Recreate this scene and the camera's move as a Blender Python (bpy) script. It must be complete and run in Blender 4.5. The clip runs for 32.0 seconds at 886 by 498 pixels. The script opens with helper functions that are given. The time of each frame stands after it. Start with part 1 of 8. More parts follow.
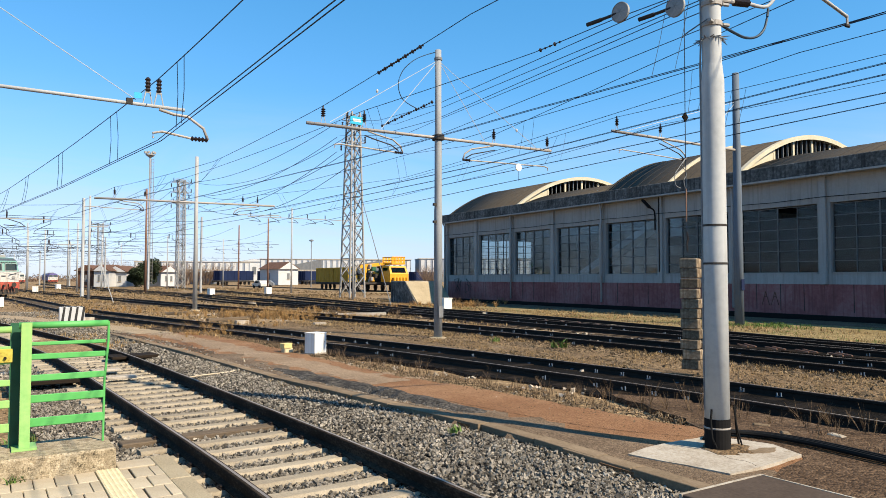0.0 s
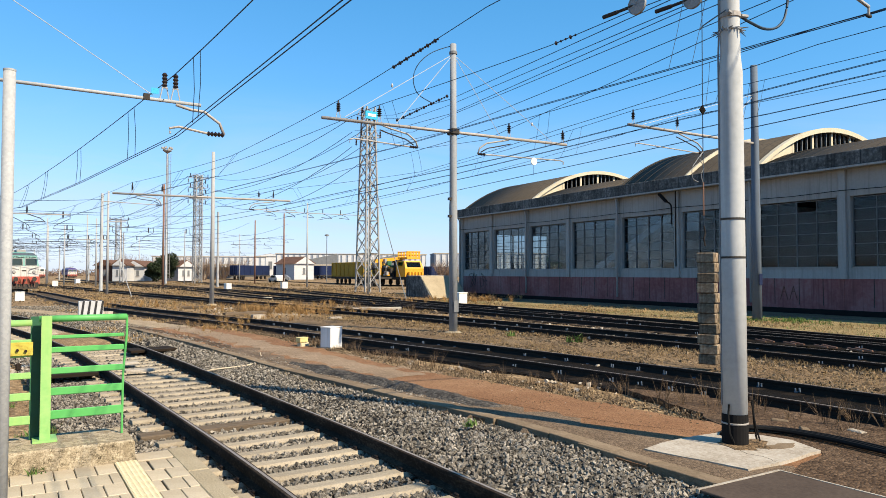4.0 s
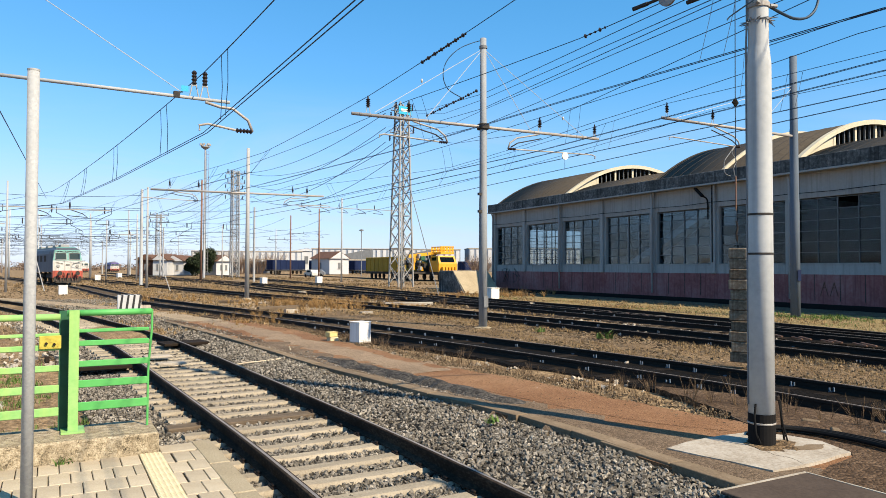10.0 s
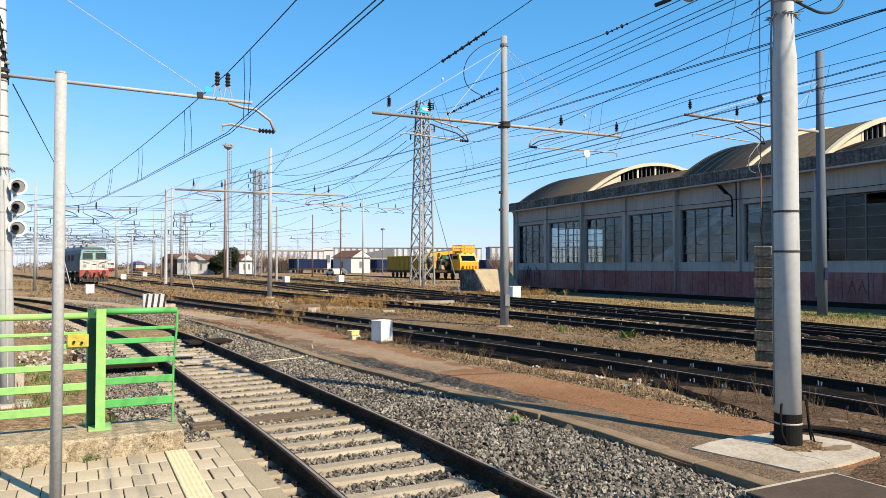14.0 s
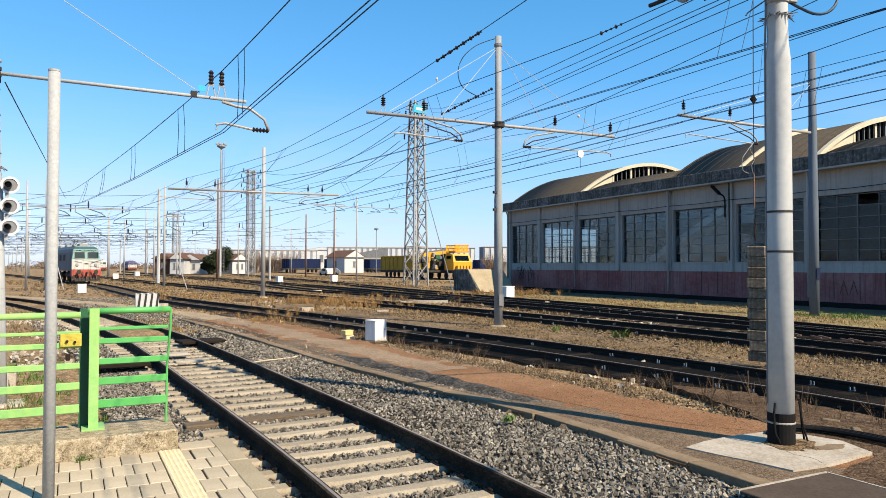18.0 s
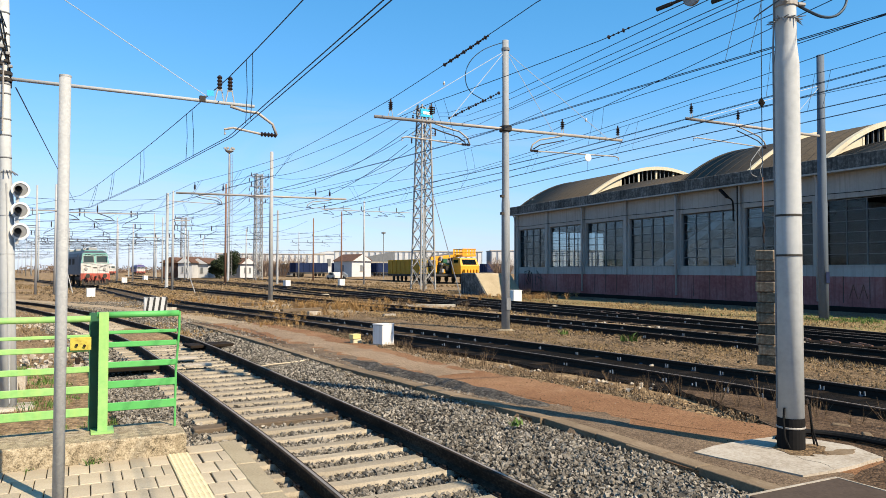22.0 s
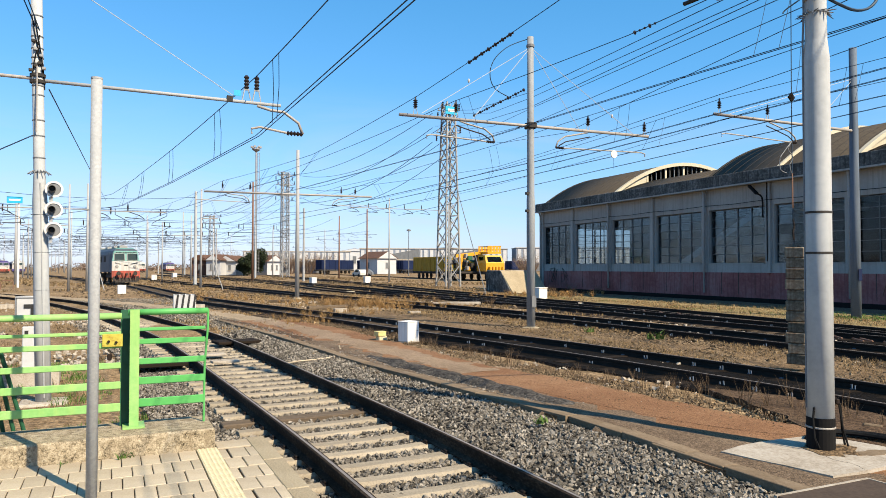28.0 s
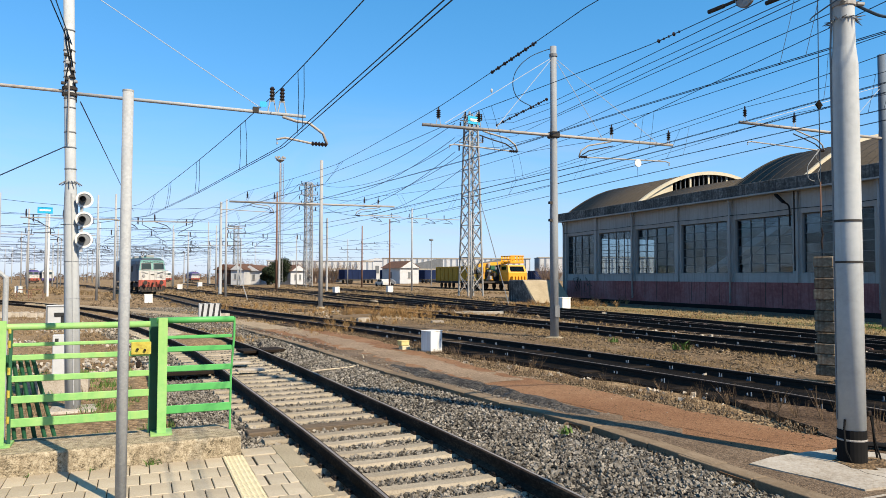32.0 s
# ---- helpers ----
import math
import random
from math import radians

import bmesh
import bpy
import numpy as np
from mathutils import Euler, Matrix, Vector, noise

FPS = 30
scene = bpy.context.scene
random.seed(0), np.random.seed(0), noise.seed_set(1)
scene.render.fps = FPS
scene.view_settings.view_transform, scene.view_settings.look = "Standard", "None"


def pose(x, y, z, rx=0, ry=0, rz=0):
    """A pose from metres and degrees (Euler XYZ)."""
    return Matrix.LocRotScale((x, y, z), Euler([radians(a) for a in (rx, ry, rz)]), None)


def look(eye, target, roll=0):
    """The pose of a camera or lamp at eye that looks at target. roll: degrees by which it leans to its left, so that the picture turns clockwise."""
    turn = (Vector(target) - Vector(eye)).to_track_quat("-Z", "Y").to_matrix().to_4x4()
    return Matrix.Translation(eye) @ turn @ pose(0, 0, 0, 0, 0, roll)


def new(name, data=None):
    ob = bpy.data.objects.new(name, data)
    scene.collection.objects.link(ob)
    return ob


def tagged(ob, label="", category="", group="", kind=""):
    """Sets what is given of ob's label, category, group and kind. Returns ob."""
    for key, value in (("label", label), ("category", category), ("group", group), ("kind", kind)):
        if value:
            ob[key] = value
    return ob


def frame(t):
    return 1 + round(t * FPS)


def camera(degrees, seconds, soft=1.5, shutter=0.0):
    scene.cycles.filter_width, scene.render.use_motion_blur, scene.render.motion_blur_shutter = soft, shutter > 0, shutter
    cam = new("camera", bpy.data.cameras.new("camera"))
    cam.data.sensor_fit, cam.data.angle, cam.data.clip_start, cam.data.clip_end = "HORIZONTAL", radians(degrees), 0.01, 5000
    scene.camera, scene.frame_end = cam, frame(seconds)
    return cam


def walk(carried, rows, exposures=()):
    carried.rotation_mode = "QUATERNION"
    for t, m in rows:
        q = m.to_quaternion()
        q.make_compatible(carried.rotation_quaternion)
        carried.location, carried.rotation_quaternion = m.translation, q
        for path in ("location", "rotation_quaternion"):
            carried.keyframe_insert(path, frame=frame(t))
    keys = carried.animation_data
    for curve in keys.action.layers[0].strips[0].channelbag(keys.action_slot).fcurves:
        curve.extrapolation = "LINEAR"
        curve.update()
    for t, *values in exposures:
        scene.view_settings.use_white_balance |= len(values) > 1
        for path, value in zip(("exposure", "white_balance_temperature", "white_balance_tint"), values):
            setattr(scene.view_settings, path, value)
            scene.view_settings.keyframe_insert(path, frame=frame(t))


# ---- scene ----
cam = camera(63.53, 32.0, soft=0.6)
PATH = [
    (0, (-0.096, 0.037, 1.836), (5.297, 8.448, 2.245), 0.02),
    (0.5, (-0.099, 0.036, 1.831), (5.296, 8.446, 2.246), 0.05),
    (1, (-0.093, 0.042, 1.824), (5.294, 8.456, 2.246), 0.04),
    (1.5, (-0.098, 0.040, 1.825), (5.273, 8.464, 2.248), -0.01),
    (2, (-0.103, 0.036, 1.825), (5.250, 8.474, 2.211), 0.03),
    (2.5, (-0.103, 0.042, 1.828), (5.228, 8.495, 2.196), 0.01),
    (3, (-0.098, 0.046, 1.831), (5.197, 8.521, 2.197), -0.07),
    (3.5, (-0.093, 0.048, 1.829), (5.159, 8.550, 2.180), -0.01),
    (5.5, (-0.094, 0.038, 1.835), (5.072, 8.594, 2.141), -0.02),
    (6, (-0.091, 0.046, 1.834), (5.074, 8.603, 2.143), 0.02),
    (6.5, (-0.093, 0.042, 1.833), (5.073, 8.598, 2.157), 0.02),
    (7, (-0.093, 0.045, 1.833), (5.066, 8.606, 2.136), 0.06),
    (7.5, (-0.091, 0.040, 1.832), (5.060, 8.605, 2.148), -0.01),
    (8, (-0.048, 0.039, 1.843), (5.047, 8.639, 2.124), -0.05),
    (8.5, (0.012, 0.005, 1.848), (5.071, 8.627, 2.116), 0.03),
    (9, (0.036, 0.003, 1.847), (5.043, 8.656, 2.114), -0.04),
    (9.5, (0.046, -0.013, 1.841), (4.967, 8.688, 2.129), 0.08),
    (10, (0.053, -0.011, 1.841), (4.852, 8.759, 2.104), 0.15),
    (10.5, (0.053, -0.023, 1.840), (4.706, 8.824, 2.103), 0.16),
    (11, (0.054, -0.023, 1.838), (4.649, 8.855, 2.086), 0.21),
    (11.5, (0.051, -0.024, 1.841), (4.618, 8.869, 2.092), 0.14),
    (12, (0.051, -0.015, 1.838), (4.610, 8.881, 2.091), 0.16),
    (12.5, (0.047, -0.009, 1.839), (4.595, 8.894, 2.077), 0.15),
    (13, (0.047, -0.014, 1.838), (4.585, 8.894, 2.098), 0.06),
    (13.5, (0.047, -0.010, 1.840), (4.584, 8.898, 2.087), 0.07),
    (14, (0.050, -0.011, 1.842), (4.588, 8.897, 2.085), 0.03),
    (14.5, (0.045, -0.010, 1.841), (4.591, 8.893, 2.089), 0.08),
    (16.5, (0.049, -0.003, 1.835), (4.596, 8.900, 2.068), 0.06),
    (17, (0.047, -0.004, 1.836), (4.624, 8.883, 2.094), -0.00),
    (17.5, (0.045, -0.001, 1.841), (4.645, 8.875, 2.078), 0.05),
    (18, (0.039, -0.002, 1.838), (4.657, 8.864, 2.080), 0.10),
    (18.5, (0.033, -0.003, 1.840), (4.651, 8.863, 2.079), 0.12),
    (19, (0.034, -0.007, 1.840), (4.650, 8.860, 2.101), -0.00),
    (19.5, (0.032, -0.005, 1.841), (4.661, 8.855, 2.103), 0.03),
    (20, (0.031, -0.007, 1.839), (4.660, 8.853, 2.110), 0.07),
    (20.5, (0.029, -0.005, 1.841), (4.630, 8.869, 2.116), 0.10),
    (21, (0.027, -0.004, 1.845), (4.603, 8.883, 2.141), 0.05),
    (21.5, (0.030, -0.006, 1.842), (4.589, 8.889, 2.149), 0.03),
    (22, (0.031, -0.004, 1.839), (4.560, 8.907, 2.135), 0.09),
    (22.5, (0.024, -0.004, 1.842), (4.517, 8.925, 2.149), 0.11),
    (23, (0.022, -0.005, 1.842), (4.464, 8.949, 2.141), 0.09),
    (23.5, (0.024, -0.005, 1.838), (4.428, 8.968, 2.144), 0.06),
    (24, (0.025, -0.004, 1.840), (4.402, 8.982, 2.141), 0.08),
    (24.5, (0.029, 0.004, 1.839), (4.381, 9.002, 2.141), 0.07),
    (25, (0.028, 0.004, 1.838), (4.364, 9.010, 2.133), 0.10),
    (25.5, (0.031, 0.008, 1.837), (4.383, 9.007, 2.120), 0.06),
    (27.5, (0.028, -0.019, 1.839), (4.389, 8.977, 2.100), 0.07),
    (28, (0.027, -0.027, 1.846), (4.240, 9.038, 2.103), 0.06),
    (28.5, (0.017, -0.033, 1.844), (3.990, 9.139, 2.116), 0.11),
    (29, (0.021, -0.034, 1.841), (3.909, 9.173, 2.171), 0.15),
    (29.5, (0.012, -0.032, 1.840), (3.892, 9.179, 2.175), 0.17),
    (30, (0.009, -0.036, 1.841), (3.892, 9.173, 2.188), 0.04),
    (30.5, (0.005, -0.040, 1.840), (3.903, 9.162, 2.190), 0.05),
    (31, (0.004, -0.038, 1.841), (3.915, 9.158, 2.214), 0.04),
    (31.5, (0.006, -0.037, 1.839), (3.922, 9.156, 2.214), 0.07),
    (32, (0.003, -0.036, 1.840), (3.929, 9.153, 2.231), 0.11),
]
walk(cam, [(t, look(eye, aim, roll)) for t, eye, aim, roll in PATH], exposures=[(0, 1.31, 6150, 10), (28.2, 1.30, 6130, 10), (29.2, 1.19, 5980, 10), (32, 1.19, 5980, 10)])

# ---- world and sun ----
SUN_EL, SUN_DIR = 41.0, Vector((0.392, -0.92, 0)).normalized()      # towards the sun, on the plan
world = bpy.data.worlds.new("sky")
scene.world = world
world.use_nodes = True
wn, wl = world.node_tree.nodes, world.node_tree.links
sky = wn.new("ShaderNodeTexSky")
sky.sky_type, sky.sun_disc = "NISHITA", False
sky.sun_elevation, sky.sun_rotation = radians(SUN_EL), math.atan2(SUN_DIR.x, SUN_DIR.y)
sky.air_density, sky.dust_density, sky.ozone_density = 1.0, 0.3, 1.3
wn["Background"].inputs["Strength"].default_value = 0.087
split, join = wn.new("ShaderNodeSeparateColor"), wn.new("ShaderNodeCombineColor")
wl.new(sky.outputs[0], split.inputs[0])
for k, (gain, power) in enumerate(((0.405, 1.17), (1.0, 0.735), (1.56, 0.725))):
    mul, pw = wn.new("ShaderNodeMath"), wn.new("ShaderNodeMath")
    mul.operation, pw.operation = "MULTIPLY", "POWER"
    mul.inputs[1].default_value, pw.inputs[1].default_value = gain, power
    wl.new(split.outputs[k], mul.inputs[0])
    wl.new(mul.outputs[0], pw.inputs[0])
    wl.new(pw.outputs[0], join.inputs[k])
# thin high veils of cloud, stretched flat
tc, mp_, veil, fade = wn.new("ShaderNodeTexCoord"), wn.new("ShaderNodeMapping"), wn.new("ShaderNodeTexNoise"), wn.new("ShaderNodeValToRGB")
mp_.inputs["Scale"].default_value = (1.6, 1.6, 9.0)
veil.inputs["Scale"].default_value, veil.inputs["Detail"].default_value, veil.inputs["Roughness"].default_value, veil.inputs["Distortion"].default_value = 1.7, 7, 0.6, 0.8
fade.color_ramp.elements[0].position, fade.color_ramp.elements[1].position = 0.42, 0.78
wl.new(tc.outputs["Generated"], mp_.inputs[0])
wl.new(mp_.outputs[0], veil.inputs["Vector"])
wl.new(veil.outputs["Fac"], fade.inputs[0])
apart, low, both = wn.new("ShaderNodeSeparateXYZ"), wn.new("ShaderNodeMapRange"), wn.new("ShaderNodeMath")
wl.new(tc.outputs["Generated"], apart.inputs[0])
wl.new(apart.outputs[2], low.inputs[0])
low.inputs[1].default_value, low.inputs[2].default_value, low.inputs[3].default_value, low.inputs[4].default_value = 0.0, 0.25, 0.95, 0.0
both.operation = "MULTIPLY"
lift = wn.new("ShaderNodeMapRange")
lift.inputs[3].default_value, lift.inputs[4].default_value = 0.3, 1.0
wl.new(fade.outputs[0], lift.inputs[0])
wl.new(lift.outputs[0], both.inputs[0])
wl.new(low.outputs[0], both.inputs[1])
cloud = wn.new("ShaderNodeMixRGB")
cloud.inputs[2].default_value = (3.4, 3.62, 4.05, 1)
wl.new(both.outputs[0], cloud.inputs[0])
wl.new(join.outputs[0], cloud.inputs[1])
wl.new(cloud.outputs[0], wn["Background"].inputs[0])
sun_data = bpy.data.lights.new("sun", "SUN")
sun_data.energy, sun_data.angle, sun_data.color = 3.8, radians(0.55), (1.0, 0.82, 0.57)
sun = new("sun", sun_data)
sun.matrix_world = look(Vector((0, 0, 60)), Vector((0, 0, 60)) - SUN_DIR * math.cos(radians(SUN_EL)) - Vector((0, 0, math.sin(radians(SUN_EL)))))


# ---- materials ----
def material(name, colors, scale=3.0, rough=0.8, metal=0.0, bump=0.0, fine=30.0, mix=0.5, stretch=(1, 1, 1), random_tone=0.0, streak=None, spread=0.5, grain=None):
    """colors: two or three tones, mixed by a coarse and a fine noise in object space; streak: a tone of rain marks running down."""
    m = bpy.data.materials.new(name)
    m.use_nodes = True
    n, l = m.node_tree.nodes, m.node_tree.links
    b = n["Principled BSDF"]
    b.inputs["Metallic"].default_value = metal
    b.inputs["Specular IOR Level"].default_value = 0.08 if rough > 0.89 else 0.2 if rough > 0.72 else 0.35
    co = n.new("ShaderNodeTexCoord")
    geo = n.new("ShaderNodeNewGeometry")
    mp = n.new("ShaderNodeMapping")
    mp.inputs["Scale"].default_value = stretch
    l.new(geo.outputs["Position"] if stretch == (1, 1, 1) and name.startswith("ground") else co.outputs["Object"], mp.inputs[0])

    def noise_at(s, detail):
        t = n.new("ShaderNodeTexNoise")
        t.inputs["Scale"].default_value, t.inputs["Detail"].default_value, t.inputs["Roughness"].default_value = s, detail, 0.65
        l.new(mp.outputs[0], t.inputs["Vector"])
        return t.outputs["Fac"]
    coarse, small = noise_at(scale, 5), noise_at(fine, 4)
    add = n.new("ShaderNodeMath")
    add.operation = "MULTIPLY_ADD"
    l.new(small, add.inputs[0])
    add.inputs[1].default_value = mix
    sub = n.new("ShaderNodeMath")
    sub.operation = "MULTIPLY"
    l.new(coarse, sub.inputs[0])
    sub.inputs[1].default_value = 1 - mix
    l.new(sub.outputs[0], add.inputs[2])
    ramp = n.new("ShaderNodeValToRGB")
    e = ramp.color_ramp.elements
    w = 0.30 * spread
    stops = [0.5 - w, 0.5 + w] if len(colors) == 2 else [0.5 - w, 0.5, 0.5 + w]
    while len(e) < len(colors):
        e.new(0.5)
    for k, (s, c) in enumerate(zip(stops, colors)):
        e[k].position, e[k].color = s, (*c, 1)
    l.new(add.outputs[0], ramp.inputs[0])
    out = ramp.outputs[0]
    if streak:
        mp2 = n.new("ShaderNodeMapping")
        mp2.inputs["Scale"].default_value = (5, 5, 0.25)
        l.new(co.outputs["Object"], mp2.inputs[0])
        t = n.new("ShaderNodeTexNoise")
        t.inputs["Scale"].default_value, t.inputs["Detail"].default_value = 1.6, 4
        l.new(mp2.outputs[0], t.inputs["Vector"])
        r2 = n.new("ShaderNodeValToRGB")
        r2.color_ramp.elements[0].position, r2.color_ramp.elements[1].position = 0.5, 0.75
        l.new(t.outputs["Fac"], r2.inputs[0])
        mx = n.new("ShaderNodeMixRGB")
        mx.inputs[2].default_value = (*streak, 1)
        l.new(r2.outputs[0], mx.inputs[0])
        l.new(out, mx.inputs[1])
        out = mx.outputs[0]
    cells = None
    if grain:
        # single grains: cell size, contrast
        cells = n.new("ShaderNodeTexVoronoi")
        cells.inputs["Scale"].default_value = grain[0]
        l.new(mp.outputs[0], cells.inputs["Vector"])
        sep = n.new("ShaderNodeSeparateColor")
        l.new(cells.outputs["Color"], sep.inputs[0])
        gm = n.new("ShaderNodeMath")
        gm.operation = "MULTIPLY_ADD"
        l.new(sep.outputs[0], gm.inputs[0])
        gm.inputs[1].default_value, gm.inputs[2].default_value = 2 * grain[1], 1 - grain[1]
        gh = n.new("ShaderNodeHueSaturation")
        l.new(gm.outputs[0], gh.inputs["Value"])
        l.new(out, gh.inputs["Color"])
        out = gh.outputs[0]
    if random_tone:
        info = n.new("ShaderNodeObjectInfo")
        rnd = info.outputs["Random"]
        if random_tone < 0:
            rnd = geo.outputs["Random Per Island"]
        hsv = n.new("ShaderNodeHueSaturation")
        ma = n.new("ShaderNodeMath")
        ma.operation = "MULTIPLY_ADD"
        l.new(rnd, ma.inputs[0])
        ma.inputs[1].default_value, ma.inputs[2].default_value = 2 * abs(random_tone), 1 - abs(random_tone)
        l.new(ma.outputs[0], hsv.inputs["Value"])
        l.new(out, hsv.inputs["Color"])
        out = hsv.outputs[0]
    l.new(out, b.inputs["Base Color"])
    rr = n.new("ShaderNodeMath")
    rr.operation = "MULTIPLY_ADD"
    l.new(small, rr.inputs[0])
    rr.inputs[1].default_value, rr.inputs[2].default_value = 0.25, max(0.02, rough - 0.12)
    l.new(rr.outputs[0], b.inputs["Roughness"])
    if bump:
        bp = n.new("ShaderNodeBump")
        bp.inputs["Strength"].default_value, bp.inputs["Distance"].default_value = min(1, bump), 0.02
        l.new(add.outputs[0], bp.inputs["Height"])
        if cells:
            b2 = n.new("ShaderNodeBump")
            b2.invert = True
            b2.inputs["Strength"].default_value, b2.inputs["Distance"].default_value = min(1, bump), 0.6 / grain[0]
            l.new(cells.outputs["Distance"], b2.inputs["Height"])
            l.new(bp.outputs[0], b2.inputs["Normal"])
            bp = b2
        l.new(bp.outputs[0], b.inputs["Normal"])
    return m


def tones(c, k=0.18):
    return [tuple(max(0, v * (1 - k)) for v in c), tuple(v * (1 + k) for v in c)]


M = {}
M["ground"] = material("ground_dirt", [(0.085, 0.056, 0.03), (0.22, 0.15, 0.082), (0.40, 0.295, 0.168)], 0.22, 0.95, bump=0.8, fine=7.0, mix=0.55, spread=0.7, grain=(22.0, 0.42))
M["soil"] = material("ground_littered_soil", [(0.06, 0.039, 0.022), (0.15, 0.102, 0.058), (0.29, 0.21, 0.125)], 0.6, 0.95, bump=0.9, fine=11.0, mix=0.55, spread=0.8, grain=(34.0, 0.6))
M["litter"] = material("dry_litter", [(0.07, 0.05, 0.032), (0.18, 0.135, 0.085)], 3.0, 0.95, random_tone=-0.7)
# oily ballast, its tones lowered further for shade among stones and rails
M["bed"] = material("ground_oily_shaded_ballast", [(0.0025, 0.0021, 0.0018), (0.0065, 0.0052, 0.0041), (0.017, 0.013, 0.009)], 0.5, 0.95, bump=0.9, fine=14.0, mix=0.6, spread=0.8, grain=(22.0, 0.5))
# bed below the loose stones, darkened to give the shade in their gaps
M["ballast_bed"] = material("ground_gap_shade_ballast", [(0.006, 0.0056, 0.005), (0.018, 0.0165, 0.0145), (0.05, 0.045, 0.038)], 0.8, 0.95, bump=1.0, fine=22.0, mix=0.7, spread=0.7, grain=(24.0, 0.5))
M["stone"] = material("ballast_stone", [(0.05, 0.044, 0.036), (0.15, 0.134, 0.112), (0.33, 0.30, 0.25)], 3.0, 0.92, bump=0.4, fine=60.0, random_tone=-0.72, spread=0.8)
M["asphalt_red"] = material("ground_rusty_asphalt", [(0.105, 0.053, 0.027), (0.195, 0.104, 0.054), (0.30, 0.185, 0.105)], 0.45, 0.93, bump=0.5, fine=40.0, mix=0.35, spread=0.8, grain=(75.0, 0.36))
M["crumbled"] = material("ground_crumbled_asphalt", [(0.07, 0.048, 0.031), (0.14, 0.10, 0.066), (0.21, 0.16, 0.113)], 1.1, 0.95, bump=0.7, fine=30.0, mix=0.5, spread=0.8, grain=(60.0, 0.42))
M["road"] = material("ground_road", [(0.22, 0.165, 0.105), (0.38, 0.30, 0.20)], 0.6, 0.95, bump=0.5, fine=30.0, grain=(40.0, 0.3))
M["sleeper"] = material("concrete_sleeper", [(0.20, 0.167, 0.12), (0.345, 0.298, 0.225)], 2.0, 0.9, bump=0.5, fine=45.0, random_tone=0.18)
M["wood_sleeper"] = material("timber_sleeper", [(0.008, 0.006, 0.0045), (0.026, 0.019, 0.0135)], 2.0, 0.9, bump=0.6, fine=20.0, stretch=(1, 6, 6), random_tone=0.25)
M["old_timber"] = material("weathered_timber", [(0.07, 0.052, 0.036), (0.17, 0.132, 0.094)], 2.0, 0.92, bump=0.6, fine=24.0, stretch=(0.6, 6, 6))
M["rail"] = material("rusty_rail", [(0.0098, 0.0063, 0.00455), (0.0262, 0.0168, 0.0115)], 2.0, 0.75, bump=0.3, fine=40.0)
M["rail_rust"] = material("dusty_rusty_rail", [(0.010, 0.007, 0.0052), (0.027, 0.0195, 0.0145), (0.085, 0.064, 0.046)], 3.0, 0.92, bump=0.5, fine=45.0, mix=0.5, spread=0.6, stretch=(1, 0.4, 1))
M["rail_head"] = material("worn_head_highlight", [(0.17, 0.145, 0.122), (0.28, 0.245, 0.21)], 1.0, 0.55, metal=0.2, fine=30.0, stretch=(1, 0.05, 1))
M["concrete"] = material("weathered_concrete", [(0.175, 0.14, 0.09), (0.312, 0.26, 0.175), (0.413, 0.356, 0.256)], 1.2, 0.9, bump=0.7, fine=55.0, mix=0.65, spread=0.7)
M["kerb"] = material("duct_concrete", [(0.10, 0.073, 0.046), (0.18, 0.133, 0.086), (0.26, 0.20, 0.136)], 2.2, 0.92, bump=0.7, fine=30.0, random_tone=0.14, spread=0.8)
M["slab"] = material("pale_slab_concrete", [(0.17, 0.128, 0.085), (0.35, 0.308, 0.25), (0.47, 0.432, 0.37)], 2.4, 0.9, bump=0.6, fine=30.0, mix=0.5, spread=0.7)
M["paver"] = material("concrete_paver", [(0.31, 0.256, 0.18), (0.45, 0.385, 0.285)], 2.0, 0.9, bump=0.4, fine=60.0, random_tone=0.12)
M["paver_bed"] = material("paver_joint_sand", [(0.03, 0.023, 0.015), (0.065, 0.05, 0.034)], 5.0, 0.95, fine=40.0)
M["tactile"] = material("tactile_tile_yellow", [(0.42, 0.36, 0.225), (0.54, 0.475, 0.32)], 2.0, 0.85, bump=0.3, fine=40.0)
M["pole"] = material("grey_painted_pole", [(0.315, 0.33, 0.335), (0.385, 0.40, 0.405), (0.445, 0.455, 0.45)], 0.8, 0.8, bump=0.15, fine=14.0, mix=0.35, streak=(0.27, 0.275, 0.27))
M["pole_concrete"] = material("spun_concrete_pole", [(0.27, 0.277, 0.28), (0.37, 0.373, 0.37)], 1.0, 0.85, bump=0.3, fine=20.0, streak=(0.21, 0.21, 0.205))
M["pole_mid"] = material("weathered_steel_mast", [(0.22, 0.235, 0.25), (0.285, 0.30, 0.31)], 1.0, 0.8, bump=0.2, fine=16.0, streak=(0.16, 0.165, 0.17))
M["pole_dark"] = material("dark_grey_pole", [(0.12, 0.128, 0.135), (0.188, 0.195, 0.203)], 1.0, 0.6, fine=20.0, streak=(0.105, 0.105, 0.105))
M["pole_steel"] = material("blue_grey_steel_pole", [(0.09, 0.118, 0.155), (0.13, 0.158, 0.195)], 1.0, 0.75, fine=20.0, streak=(0.07, 0.088, 0.11))
M["pole_brown"] = material("brown_rusty_pole", [(0.12, 0.065, 0.042), (0.22, 0.125, 0.085)], 1.0, 0.8, fine=20.0)
M["galvanised"] = material("galvanised_steel", [(0.29, 0.30, 0.305), (0.37, 0.377, 0.378)], 6.0, 0.82, metal=0.1, fine=60.0, spread=0.8, grain=(55.0, 0.08))
